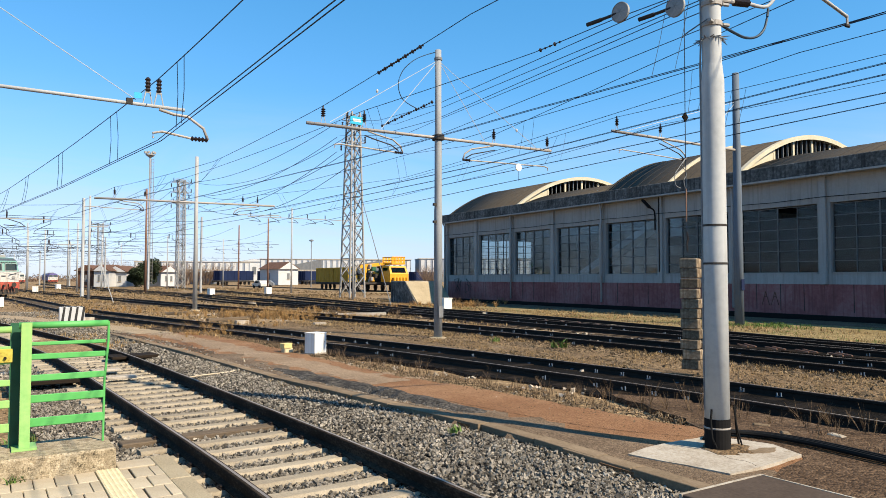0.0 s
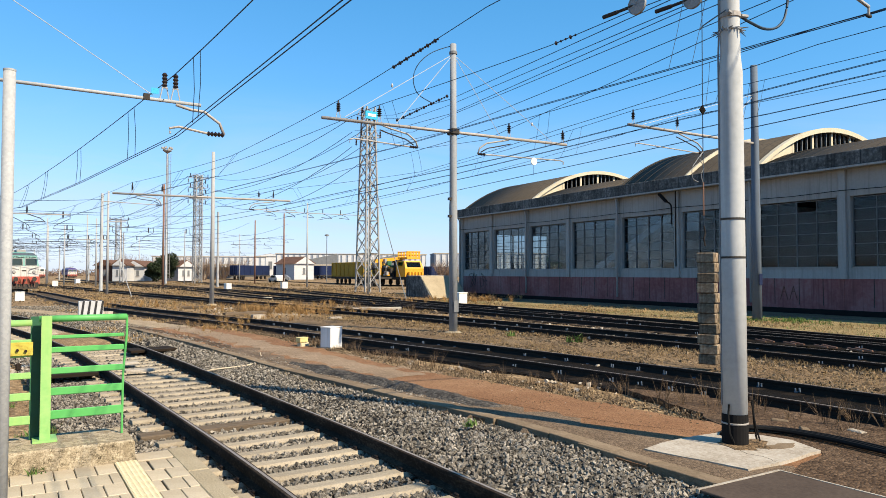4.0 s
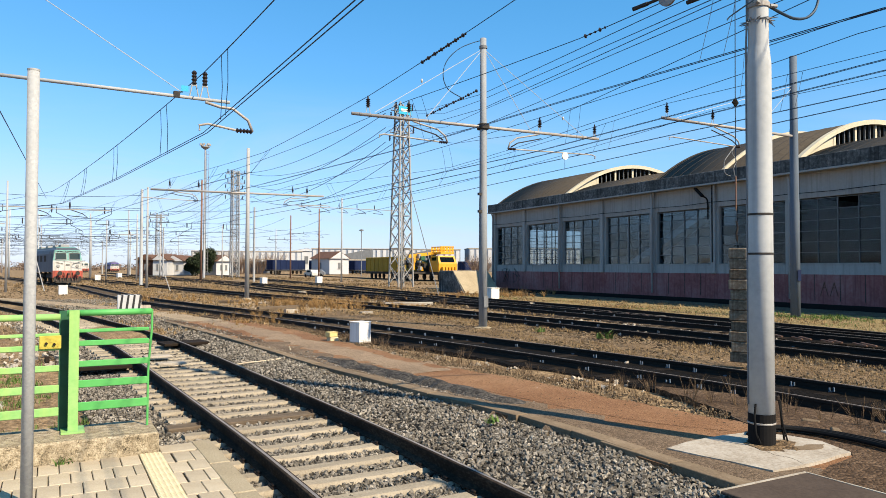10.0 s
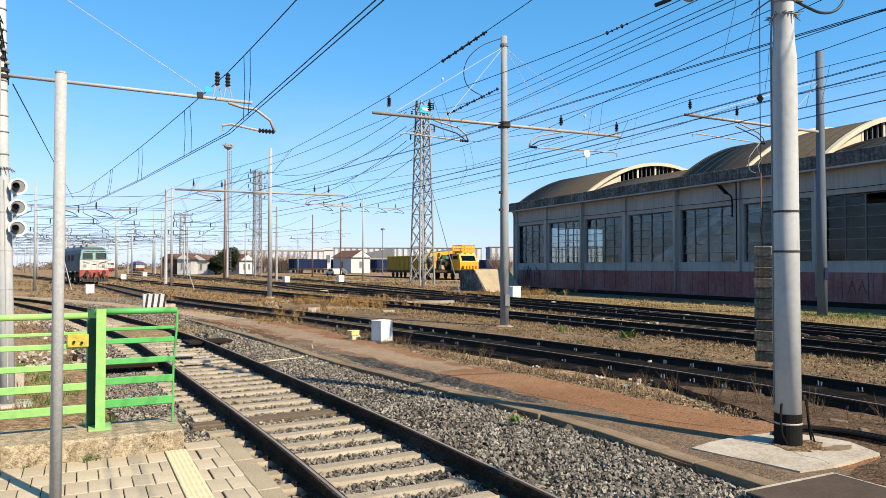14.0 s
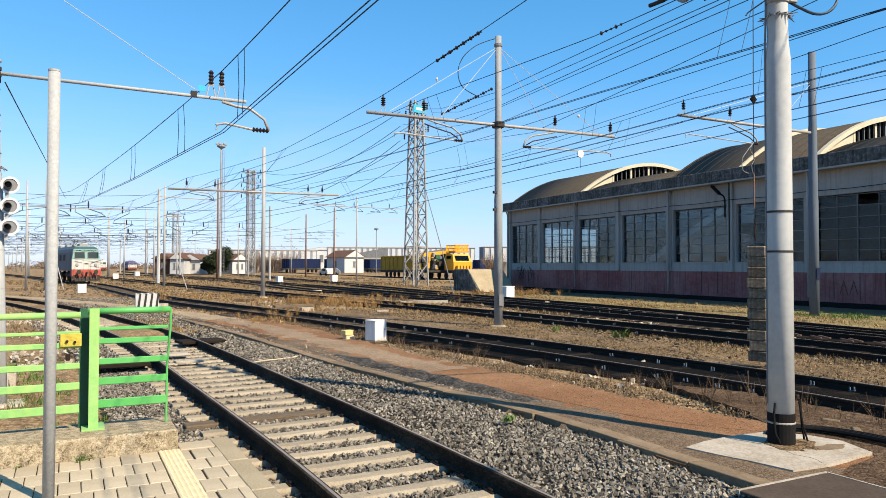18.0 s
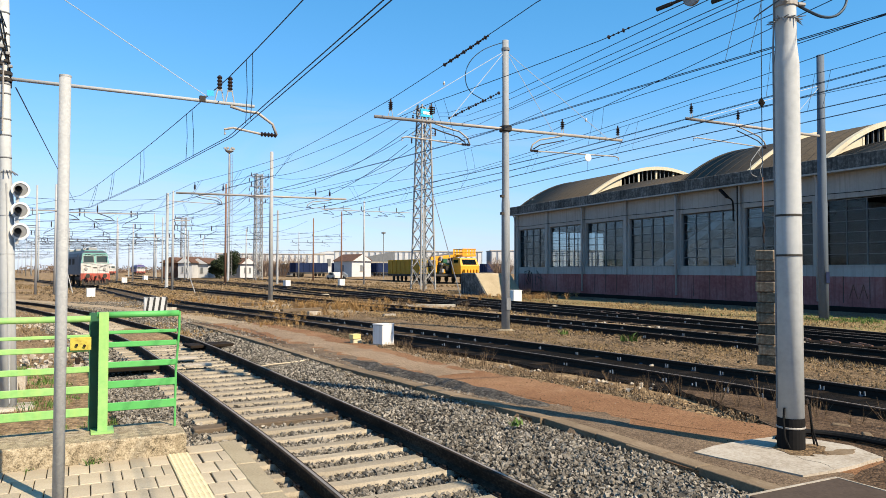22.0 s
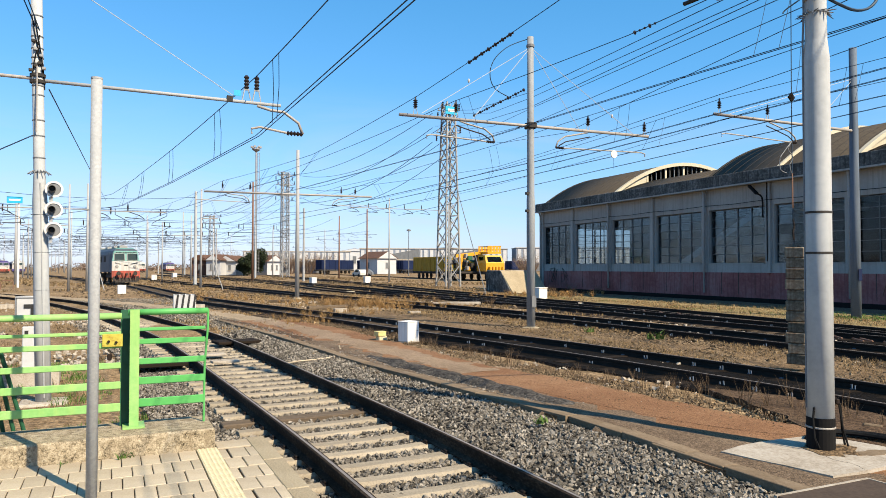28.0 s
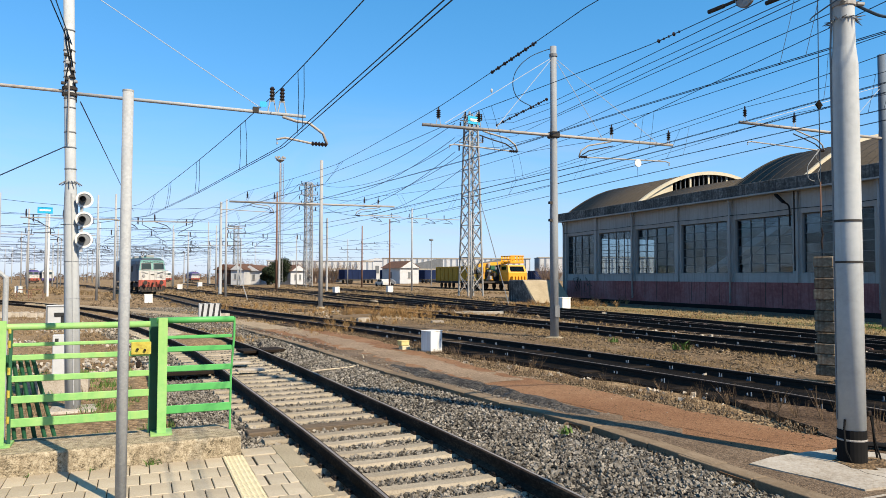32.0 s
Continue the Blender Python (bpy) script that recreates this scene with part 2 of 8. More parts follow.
M["lattice"] = material("lattice_steel", [(0.203, 0.203, 0.199), (0.315, 0.311, 0.3)], 1.0, 0.65, metal=0.2, fine=20.0)
M["tar"] = material("black_bitumen_paint", tones((0.012, 0.0115, 0.0115)), 3.0, 0.92, fine=20.0)
M["wire"] = material("dark_copper_wire", tones((0.018, 0.036, 0.06)), 1.0, 0.6, metal=0.3)
M["wire_pale"] = material("pale_guy_wire", tones((0.42, 0.42, 0.415)), 1.0, 0.8)
M["insulator"] = material("brown_glazed_insulator", tones((0.024, 0.017, 0.015)), 3.0, 0.3)
M["arm"] = material("rusty_galvanised_arm", [(0.22, 0.195, 0.17), (0.37, 0.35, 0.325)], 2.0, 0.6, metal=0.1, fine=30.0)
M["sign_blue"] = material("cyan_sign_plate", tones((0.024, 0.336, 0.544), 0.08), 2.0, 0.5)
M["white"] = material("white_paint", tones((0.66, 0.65, 0.62), 0.06), 2.0, 0.6, fine=30.0, streak=(0.5, 0.47, 0.42))
M["black"] = material("black_paint", tones((0.02, 0.02, 0.02)), 2.0, 0.55)
M["green_dark"] = material("shaded_green_paint", [(0.014, 0.07, 0.035), (0.0245, 0.105, 0.049)], 3.0, 0.55, fine=30.0)
M["green"] = material("faded_green_paint", [(0.045, 0.25, 0.05), (0.085, 0.34, 0.085), (0.16, 0.40, 0.14)], 0.9, 0.5, bump=0.1, fine=20.0, mix=0.3, spread=1.2)
M["green_pale"] = material("sun_bleached_green_paint", [(0.13, 0.33, 0.085), (0.22, 0.42, 0.13), (0.33, 0.47, 0.18)], 1.6, 0.55, bump=0.1, fine=20.0, mix=0.3, spread=0.7, streak=(0.30, 0.45, 0.13))
M["wall_concrete"] = material("mottled_wall_concrete", [(0.05, 0.04, 0.027), (0.31, 0.255, 0.17), (0.48, 0.415, 0.30)], 15.0, 0.92, bump=0.8, fine=70.0, mix=0.5, spread=0.45, streak=(0.20, 0.158, 0.102))
M["yellow_rust"] = material("yellow_painted_rusty_plate", [(0.21, 0.098, 0.021), (0.385, 0.322, 0.042), (0.434, 0.392, 0.07)], 6.0, 0.7, fine=25.0, spread=0.5)
M["plaster"] = material("grey_cream_plaster", [(0.275, 0.27, 0.258), (0.345, 0.338, 0.322)], 0.5, 0.9, bump=0.15, fine=9.0, mix=0.4, streak=(0.225, 0.22, 0.21))
M["parapet"] = material("black_stained_concrete", [(0.0315, 0.0315, 0.028), (0.091, 0.091, 0.0875), (0.21, 0.21, 0.199)], 1.3, 0.95, bump=0.6, fine=7.0, mix=0.5, streak=(0.0315, 0.0315, 0.0315))
M["red_wall"] = material("faded_red_dado", [(0.155, 0.052, 0.050), (0.24, 0.098, 0.094), (0.28, 0.155, 0.15)], 0.35, 0.92, bump=0.2, fine=5.0, mix=0.35, streak=(0.15, 0.06, 0.058))
M["shell"] = material("grey_shell_roof", [(0.055, 0.046, 0.036), (0.085, 0.072, 0.056)], 0.35, 0.92, bump=0.3, fine=6.0, stretch=(1, 0.3, 1), streak=(0.04, 0.034, 0.028), spread=0.8)
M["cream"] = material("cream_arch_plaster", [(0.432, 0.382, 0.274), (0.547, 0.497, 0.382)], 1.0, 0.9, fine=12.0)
M["mullion"] = material("dark_steel_sash", tones((0.125, 0.132, 0.138)), 2.0, 0.6, fine=20.0)
# near-black tones: the hall's lack of light is put into this colour
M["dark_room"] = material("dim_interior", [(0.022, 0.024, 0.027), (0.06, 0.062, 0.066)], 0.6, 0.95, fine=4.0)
M["blue_wagon"] = material("blue_freight_paint", [(0.004, 0.009, 0.034), (0.009, 0.019, 0.062)], 0.6, 0.75, fine=10.0)
M["yellow"] = material("rail_machine_yellow", [(0.52, 0.225, 0.006), (0.66, 0.33, 0.014)], 1.2, 0.5, fine=12.0)
M["ochre"] = material("dull_ochre_wagon_paint", [(0.25, 0.155, 0.016), (0.38, 0.25, 0.028)], 0.8, 0.75, fine=10.0, streak=(0.16, 0.10, 0.02))
M["steel_dark"] = material("dark_underframe", [(0.02, 0.019, 0.018), (0.06, 0.052, 0.045)], 2.0, 0.8, fine=20.0)
M["loco_blue"] = material("loco_dark_teal", [(0.045, 0.065, 0.095), (0.08, 0.105, 0.14)], 1.0, 0.6, fine=10.0, streak=(0.05, 0.055, 0.06))
M["loco_green"] = material("loco_teal_green", [(0.07, 0.20, 0.18), (0.11, 0.26, 0.235)], 1.0, 0.5, fine=10.0)
M["loco_white"] = material("loco_white", [(0.40, 0.39, 0.36), (0.52, 0.51, 0.48)], 1.0, 0.5, fine=10.0, streak=(0.27, 0.25, 0.22))
M["loco_red"] = material("loco_red_bumper", [(0.30, 0.045, 0.028), (0.40, 0.085, 0.055)], 3.0, 0.6, fine=10.0, streak=(0.10, 0.04, 0.03))
M["violet"] = material("loco_violet", [(0.035, 0.025, 0.13), (0.06, 0.045, 0.19)], 1.0, 0.5, fine=10.0)
M["terracotta"] = material("terracotta_roof", [(0.085, 0.05, 0.037), (0.15, 0.085, 0.06)], 1.0, 0.9, fine=8.0)
M["brick_wall"] = material("brown_brick", [(0.085, 0.045, 0.032), (0.13, 0.075, 0.05)], 1.0, 0.9, fine=8.0)
M["house_wall"] = material("white_house_plaster", [(0.38, 0.39, 0.40), (0.48, 0.485, 0.49)], 0.5, 0.9, fine=6.0)
M["far_white"] = material("pale_industrial_cladding", [(0.42, 0.43, 0.44), (0.52, 0.525, 0.53)], 0.2, 0.9, fine=2.0)
M["far_wall"] = material("bluish_cladding", [(0.19, 0.22, 0.27), (0.25, 0.28, 0.33)], 0.2, 0.9, fine=2.0)
M["bed_brown"] = material("ground_rusty_ballast", [(0.025, 0.018, 0.0125), (0.08, 0.058, 0.038), (0.18, 0.135, 0.09)], 0.5, 0.95, bump=0.9, fine=14.0, mix=0.6, spread=0.8, grain=(16.0, 0.5))
M["dark_soil"] = material("ground_dark_soil", [(0.032, 0.021, 0.013), (0.085, 0.055, 0.034), (0.165, 0.115, 0.073)], 1.0, 0.95, bump=0.9, fine=14.0, mix=0.55, spread=0.8, grain=(40.0, 0.55))
M["tan_path"] = material("ground_tan_path", [(0.13, 0.092, 0.06), (0.235, 0.17, 0.113), (0.33, 0.25, 0.17)], 0.7, 0.95, bump=0.6, fine=34.0, mix=0.45, spread=0.8, grain=(60.0, 0.4))
M["orange_straw"] = material("rusty_dry_grass", [(0.20, 0.115, 0.045), (0.40, 0.255, 0.11)], 2.0, 0.9, random_tone=-0.5)
M["verge"] = material("ground_verge", [(0.10, 0.075, 0.035), (0.21, 0.16, 0.078), (0.34, 0.265, 0.14)], 0.4, 0.95, bump=0.8, fine=9.0, mix=0.55, spread=0.8, grain=(24.0, 0.45))
M["dry_grass"] = material("dry_grass_blade", [(0.13, 0.09, 0.048), (0.27, 0.198, 0.112)], 2.0, 0.9, random_tone=-0.5)
M["straw"] = material("bleached_straw", [(0.15, 0.097, 0.045), (0.36, 0.255, 0.13)], 2.0, 0.9, random_tone=-0.55)
M["dark_asphalt"] = material("ground_dark_asphalt", [(0.022, 0.020, 0.018), (0.06, 0.054, 0.047), (0.135, 0.12, 0.102)], 2.0, 0.93, bump=0.9, fine=25.0, mix=0.5, spread=0.8, grain=(26.0, 0.55))
M["green_grass"] = material("green_weed", [(0.05, 0.10, 0.02), (0.12, 0.18, 0.045)], 2.0, 0.85, random_tone=-0.3)
M["bush"] = material("dark_evergreen", [(0.012, 0.019, 0.009), (0.03, 0.042, 0.018)], 2.0, 0.85, random_tone=-0.35)
M["twig"] = material("bare_twig", [(0.12, 0.085, 0.062), (0.20, 0.145, 0.11)], 2.0, 0.9, random_tone=-0.25)
M["dead_weed"] = material("dead_weed_stalk", [(0.085, 0.058, 0.036), (0.18, 0.125, 0.075)], 2.0, 0.9, random_tone=-0.45)
M["stone_block"] = material("grey_counterweight_block", [(0.06, 0.04, 0.025), (0.17, 0.13, 0.088), (0.28, 0.23, 0.165)], 5.0, 0.92, bump=0.9, fine=14.0, random_tone=0.3, spread=0.5, streak=(0.08, 0.045, 0.025))
M["manhole"] = material("grey_metal_cover", [(0.052, 0.039, 0.031), (0.088, 0.067, 0.053)], 1.4, 0.95, fine=30.0, bump=0.2)
M["rubber"] = material("black_rubber", tones((0.012, 0.012, 0.012)), 3.0, 0.92)
M["yellow_box"] = material("pale_yellow_paint", tones((0.55, 0.45, 0.19), 0.12), 2.0, 0.7, fine=20.0)


def glass_material(name, tint, rough=0.06, clear=0.35):
    m = bpy.data.materials.new(name)
    m.use_nodes = True
    n, l = m.node_tree.nodes, m.node_tree.links
    n.remove(n["Principled BSDF"])
    tr, gl, mx, fr = n.new("ShaderNodeBsdfTransparent"), n.new("ShaderNodeBsdfGlossy"), n.new("ShaderNodeMixShader"), n.new("ShaderNodeFresnel")
    tr.inputs[0].default_value = (*tint, 1)
    gl.inputs[0].default_value, gl.inputs["Roughness"].default_value = (0.85, 0.9, 0.92, 1), rough
    fr.inputs[0].default_value = 1.5
    ns, bp = n.new("ShaderNodeTexNoise"), n.new("ShaderNodeBump")
    ns.inputs["Scale"].default_value = 1.3
    bp.inputs["Strength"].default_value, bp.inputs["Distance"].default_value = 0.12, 0.03
    l.new(ns.outputs["Fac"], bp.inputs["Height"])
    l.new(bp.outputs[0], gl.inputs["Normal"])
    ad = n.new("ShaderNodeMath")
    ad.operation = "MULTIPLY_ADD"
    l.new(fr.outputs[0], ad.inputs[0])
    ad.inputs[1].default_value, ad.inputs[2].default_value = 0.24, 0.008
    l.new(ad.outputs[0], mx.inputs[0])
    l.new(tr.outputs[0], mx.inputs[1])
    l.new(gl.outputs[0], mx.inputs[2])
    l.new(mx.outputs[0], n["Material Output"].inputs[0])
    return m


M["glass"] = glass_material("dusty_window_glass", (0.58, 0.64, 0.68))
M["cab_glass"] = glass_material("cab_window_glass", (0.25, 0.3, 0.3))


# ---- mesh helpers ----
def part(name, bm, mat, parent=None, label="", smooth=False, at=None):
    me = bpy.data.meshes.new(name)
    bm.to_mesh(me)
    bm.free()
    me.materials.append(M[mat])
    if smooth:
        me.polygons.foreach_set("use_smooth", [True] * len(me.polygons))
    ob = new(name, me)
    if parent:
        ob.parent = parent
    if at is not None:
        ob.matrix_basis = at
    if label:
        tagged(ob, label)
    return ob


def thing(name, m, label, category, group="", kind=""):
    e = new(name)
    e.empty_display_size = 0.3
    e.matrix_basis = m
    return tagged(e, label, category, group, kind)


def box(bm, c, s, m=None, bevel=0.0):
    r = bmesh.ops.create_cube(bm, size=1.0, matrix=(m or Matrix()) @ Matrix.Translation(c) @ Matrix.Diagonal((*s, 1)))
    if bevel:
        ed = list({e for v in r["verts"] for e in v.link_edges})
        bmesh.ops.bevel(bm, geom=ed, offset=bevel, segments=1, affect="EDGES")
    return bm


def rod(bm, a, b, r, r2=None, n=8, caps=True):
    a, b = Vector(a), Vector(b)
    d = b - a
    m = Matrix.Translation((a + b) / 2) @ d.to_track_quat("Z", "Y").to_matrix().to_4x4()
    bmesh.ops.create_cone(bm, cap_ends=caps, segments=n, radius1=r, radius2=r if r2 is None else r2, depth=d.length, matrix=m)
    return bm


def sweep(bm, pts, r, n=6):
    """A tube along a polyline."""
    pts = [Vector(p) for p in pts]
    rings = []
    for k, p in enumerate(pts):
        d = (pts[min(k + 1, len(pts) - 1)] - pts[max(k - 1, 0)]).normalized()
        u = d.cross(Vector((0, 0, 1)) if abs(d.z) < 0.95 else Vector((1, 0, 0))).normalized()
        w = d.cross(u)
        rings.append([bm.verts.new(p + r * (math.cos(2 * math.pi * i / n) * u + math.sin(2 * math.pi * i / n) * w)) for i in range(n)])
    for a, b in zip(rings, rings[1:]):
        for i in range(n):
            bm.faces.new((a[i], a[(i + 1) % n], b[(i + 1) % n], b[i]))
    for ring in (rings[0], rings[-1]):
        bm.faces.new(ring)
    return bm


def bend(pts, n=5):
    """A smooth line through points in space."""
    pts, out = [Vector(p) for p in pts], []
    for k in range(len(pts) - 1):
        p0, p1, p2, p3 = pts[max(k - 1, 0)], pts[k], pts[k + 1], pts[min(k + 2, len(pts) - 1)]
        for i in range(n):
            t = i / n
            out.append(0.5 * ((2 * p1) + (p2 - p0) * t + (2 * p0 - 5 * p1 + 4 * p2 - p3) * t * t + (3 * p1 - p0 - 3 * p2 + p3) * t ** 3))
    return out + [pts[-1]]


def lathe(bm, prof, n=12, m=None):
    """A turned body from (radius, height) pairs."""
    m = m or Matrix()
    rings = [[bm.verts.new(m @ Vector((r * math.cos(2 * math.pi * i / n), r * math.sin(2 * math.pi * i / n), z))) for i in range(n)] for r, z in prof]
    for a, b in zip(rings, rings[1:]):
        for i in range(n):
            bm.faces.new((a[i], a[(i + 1) % n], b[(i + 1) % n], b[i]))
    bm.faces.new(list(reversed(rings[0])))
    bm.faces.new(rings[-1])
    return bm


def prism(bm, poly, z0, z1, m=None):
    """A straight prism over a plan polygon (counter-clockwise)."""
    m = m or Matrix()
    a = [bm.verts.new(m @ Vector((x, y, z0))) for x, y in poly]
    b = [bm.verts.new(m @ Vector((x, y, z1))) for x, y in poly]
    k = len(poly)
    bm.faces.new(list(reversed(a)))
    bm.faces.new(b)
    for i in range(k):
        bm.faces.new((a[i], a[(i + 1) % k], b[(i + 1) % k], b[i]))
    return bm


def BM():
    return bmesh.new()


def mesh_object(name, verts, faces, mat, smooth=False):
    me = bpy.data.meshes.new(name)
    me.from_pydata(verts, [], faces)
    me.materials.append(M[mat])
    if smooth:
        me.polygons.foreach_set("use_smooth", [True] * len(me.polygons))
    return new(name, me)


def spline(pts, step):
    """Points on a smooth line through plan points, about step metres apart."""
    pts = [Vector((*p[:2], 0)) for p in pts]
    out = []
    for k in range(len(pts) - 1):
        p0, p1, p2, p3 = pts[max(k - 1, 0)], pts[k], pts[k + 1], pts[min(k + 2, len(pts) - 1)]
        n = max(1, int((p2 - p1).length / step))
        for i in range(n):
            s = i / n
            out.append(0.5 * ((2 * p1) + (p2 - p0) * s + (2 * p0 - 5 * p1 + 4 * p2 - p3) * s * s + (3 * p1 - p0 - 3 * p2 + p3) * s ** 3))
    out.append(pts[-1])
    return out


def even(pts, step):
    """The same line with even spacing: (place, heading) pairs."""
    fine = spline(pts, 0.25)
    out, need = [], 0.0
    for a, b in zip(fine, fine[1:]):
        d = (b - a).length
        while need <= d:
            out.append((a + (b - a) * (need / d), (b - a).normalized()))
            need += step
        need -= d
    return out


def ribbon(bm, pts, half_l, half_r, z, step=1.0, drop=0.0, skirt=0.3, jitter=0.0):
    """A strip of ground along a line, with its sides let into the ground."""
    line = even(pts, step)
    rows = []
    rng = random.Random(int(half_l * 100 + half_r * 10))
    for p, d in line:
        u = Vector((d.y, -d.x, 0))
        jl, jr = (1 + jitter * rng.uniform(-1, 1) for _ in "ab")
        q = [p - u * (half_l * jl + skirt), p - u * half_l * jl, p, p + u * half_r * jr, p + u * (half_r * jr + skirt)]
        rows.append([bm.verts.new((v.x, v.y, z - (drop if k in (0, 4) else 0) + (0.02 if k == 2 and jitter else 0))) for k, v in enumerate(q)])
    for a, b in zip(rows, rows[1:]):
        for i in range(4):
            bm.faces.new((a[i], a[i + 1], b[i + 1], b[i]))
    return bm


# ---- ground ----
TRACK1 = [(2.75, -30), (2.74, 0), (2.71, 5), (2.67, 7.5), (2.57, 10), (2.43, 13), (2.28, 16), (1.95, 20.5), (1.05, 27), (-0.35, 35), (-3.3, 46.5), (-8.6, 60), (-16, 74), (-34, 100), (-60, 130)]
TRACK2 = [(10.05, -30), (10.05, 0), (10.0, 6), (9.85, 9), (9.3, 14), (8.5, 19), (7.45, 26), (6.8, 29.5), (4.4, 45), (2.55, 73), (1.45, 83), (-1.2, 102), (-10, 160), (-22, 230)]
TRACK3 = [(15.3, -30), (15.3, 0), (15.25, 8), (15.2, 14), (14.9, 20), (14.2, 28), (13.0, 38), (11.0, 55), (8.5, 80), (5, 120), (-2, 200)]
TRACK4 = [(19.0, -30), (19.0, 8), (18.95, 14), (19.0, 24), (19.3, 36), (19.8, 55), (19.5, 90), (17.5, 140), (14.5, 260)]
TRACK5 = [(19.1, 5), (19.7, 11), (20.8, 19), (21.6, 27), (21.9, 36), (22.6, 43), (23.6, 55), (25.9, 76), (29.1, 113), (34, 170)]
TRACK6 = [(19.2, 30), (18.2, 40), (16.5, 52), (16.8, 66), (17.4, 80), (16, 110), (10, 180)]


def ground_height(x, y):
    h = -0.13
    if x < 1.6 and y > 7.7:
        h = -0.32 + 0.17 * min(1, max(0, (y - 14) / 25))
    if y < 7.9 and x < 1.7:
        h = -0.5
    if 1.4 < x < 5.6 and y < 22:
        h = -0.34
    return h + 0.05 * noise.noise(Vector((x * 0.23, y * 0.23, 0))) + 0.03 * noise.noise(Vector((x * 0.9, y * 0.9, 5)))


def ragged(poly, size, amount, seed):
    """A plan polygon with a crumbled outline."""
    rng = random.Random(seed)
    out = []
    for a, b in zip(poly, poly[1:] + poly[:1]):
        a, b = Vector(a), Vector(b)
        n = max(1, int((b - a).length / size))
        for i in range(n):
            p = a.lerp(b, i / n)
            k = amount if i else 0.3 * amount
            out.append((p.x + rng.uniform(-k, k), p.y + rng.uniform(-k, k)))
    return out


def build_ground():
    xs = [-3500, -1600, -700, -350, -200, -120, -80, -60] + [-48 + 0.8 * i for i in range(121)] + [54, 62, 80, 120, 200, 350, 700, 1600, 3500]
    ys = [-3500, -1500, -500, -150, -60, -30, -15, -6] + [-2 + 0.8 * i for i in range(121)] + [100, 108, 120, 140, 170, 220, 300, 420, 700, 1500, 3500]
    v = [(x, y, ground_height(x, y)) for y in ys for x in xs]
    w = len(xs)
    f = [(j * w + i, j * w + i + 1, (j + 1) * w + i + 1, (j + 1) * w + i) for j in range(len(ys) - 1) for i in range(w - 1)]
    g = mesh_object("ground", v, f, "ground", True)
    tagged(g, "brown dirt and dry grass ground of a railway yard", "ground", kind="structure")


build_ground()


def strip(name, label, category, pts, left, right, z, mat, step=1.0, drop=0.25, skirt=0.25, jitter=0.0):
    ob = part(name, ribbon(BM(), pts, left, right, z, step, drop, skirt, jitter), mat)
    return tagged(ob, label, category, kind="structure")


strip("track_bed", "dark oily ballast bed under the railway track", "track bed", [q for q in TRACK2 if q[1] < 10], 1.4, 1.3, -0.085, "bed", 1.0, jitter=0.12)
strip("track_bed", "dark oily ballast bed under the railway track", "track bed", [q for q in TRACK2 if 5 < q[1] < 20], 1.35, 0.95, -0.082, "bed", 1.0, jitter=0.12)
strip("track_bed", "rust-brown ballast bed under the old railway track", "track bed", [q for q in TRACK2 if q[1] > 18], 1.25, 1.2, -0.089, "bed_brown", 1.0, jitter=0.12)
strip("track_bed", "dark oily ballast bed under the railway track", "track bed", [q for q in TRACK3 if q[1] < 27], 1.0, 1.35, -0.085, "bed", 1.0, jitter=0.12)
strip("track_bed", "rust-brown ballast bed under the old railway track", "track bed", [q for q in TRACK3 if q[1] > 18], 1.25, 1.2, -0.089, "bed_brown", 1.0, jitter=0.12)
strip("track_bed", "dark oily ballast bed under the railway track", "track bed", [q for q in TRACK4 if q[1] < 20], 1.25, 1.25, -0.085, "bed", 1.0, jitter=0.12)
strip("track_bed", "rust-brown ballast bed under the old railway track", "track bed", [q for q in TRACK4 if q[1] > 13], 1.25, 1.2, -0.089, "bed_brown", 1.0, jitter=0.12)
strip("track_bed", "dark oily ballast bed under the railway track", "track bed", TRACK5, 1.3, 1.3, -0.077, "bed_brown", 1.0, jitter=0.12)
strip("track_bed", "dark oily ballast bed under the railway track", "track bed", TRACK6, 1.3, 1.3, -0.081, "bed_brown", 1.0, jitter=0.12)
strip("soil_strip", "brown soil with dry litter between the old tracks", "soil", [((a[0] + b) / 2, a[1]) for a, b in zip([(10.05, -30), (10.05, 0), (10.0, 6), (9.3, 14), (8.5, 19), (7.45, 26), (6.8, 29.5)], (15.3, 15.3, 15.26, 15.2, 14.97, 14.35, 14.05))], 1.6, 1.45, -0.07, "soil", 0.5, jitter=0.06)
tagged(part("track_bed", prism(BM(), ragged([(7.3, 5.45), (7.3, 4.5), (6.6, 4.25), (6.05, 4.1), (6.1, 2.2), (8.3, -2), (9.1, -2), (9.0, 7.5), (8.5, 8.4), (7.85, 6.4)], 0.2, 0.09, 5), -0.4, -0.036), "dark_soil"), "dark brown littered soil beside the old track", "track bed", kind="structure")
tagged(part("verge", prism(BM(), ragged([(20.9, -4), (30.5, -4), (30.4, 18), (30.2, 44), (20.9, 44)], 0.8, 0.15, 8), -0.5, -0.088), "verge"), "straw-coloured dry verge between track and workshop", "verge", kind="structure")
strip("footpath", "pale sandy footpath trodden beside the track", "path", [(5.2, 24.5), (4.2, 30), (2.7, 36), (0.4, 42.5), (-2.4, 49.5), (-7, 59)], 0.5, 0.55, -0.055, "road", 0.5, jitter=0.3)
tagged(part("service_road", prism(BM(), ragged([(28.4, -4), (31.0, -4), (31.8, 18), (32.8, 44), (30.4, 44), (29.2, 18)], 0.7, 0.14, 28), -0.5, -0.07), "crumbled"), "brown worn service road along the workshop wall", "road", kind="structure")
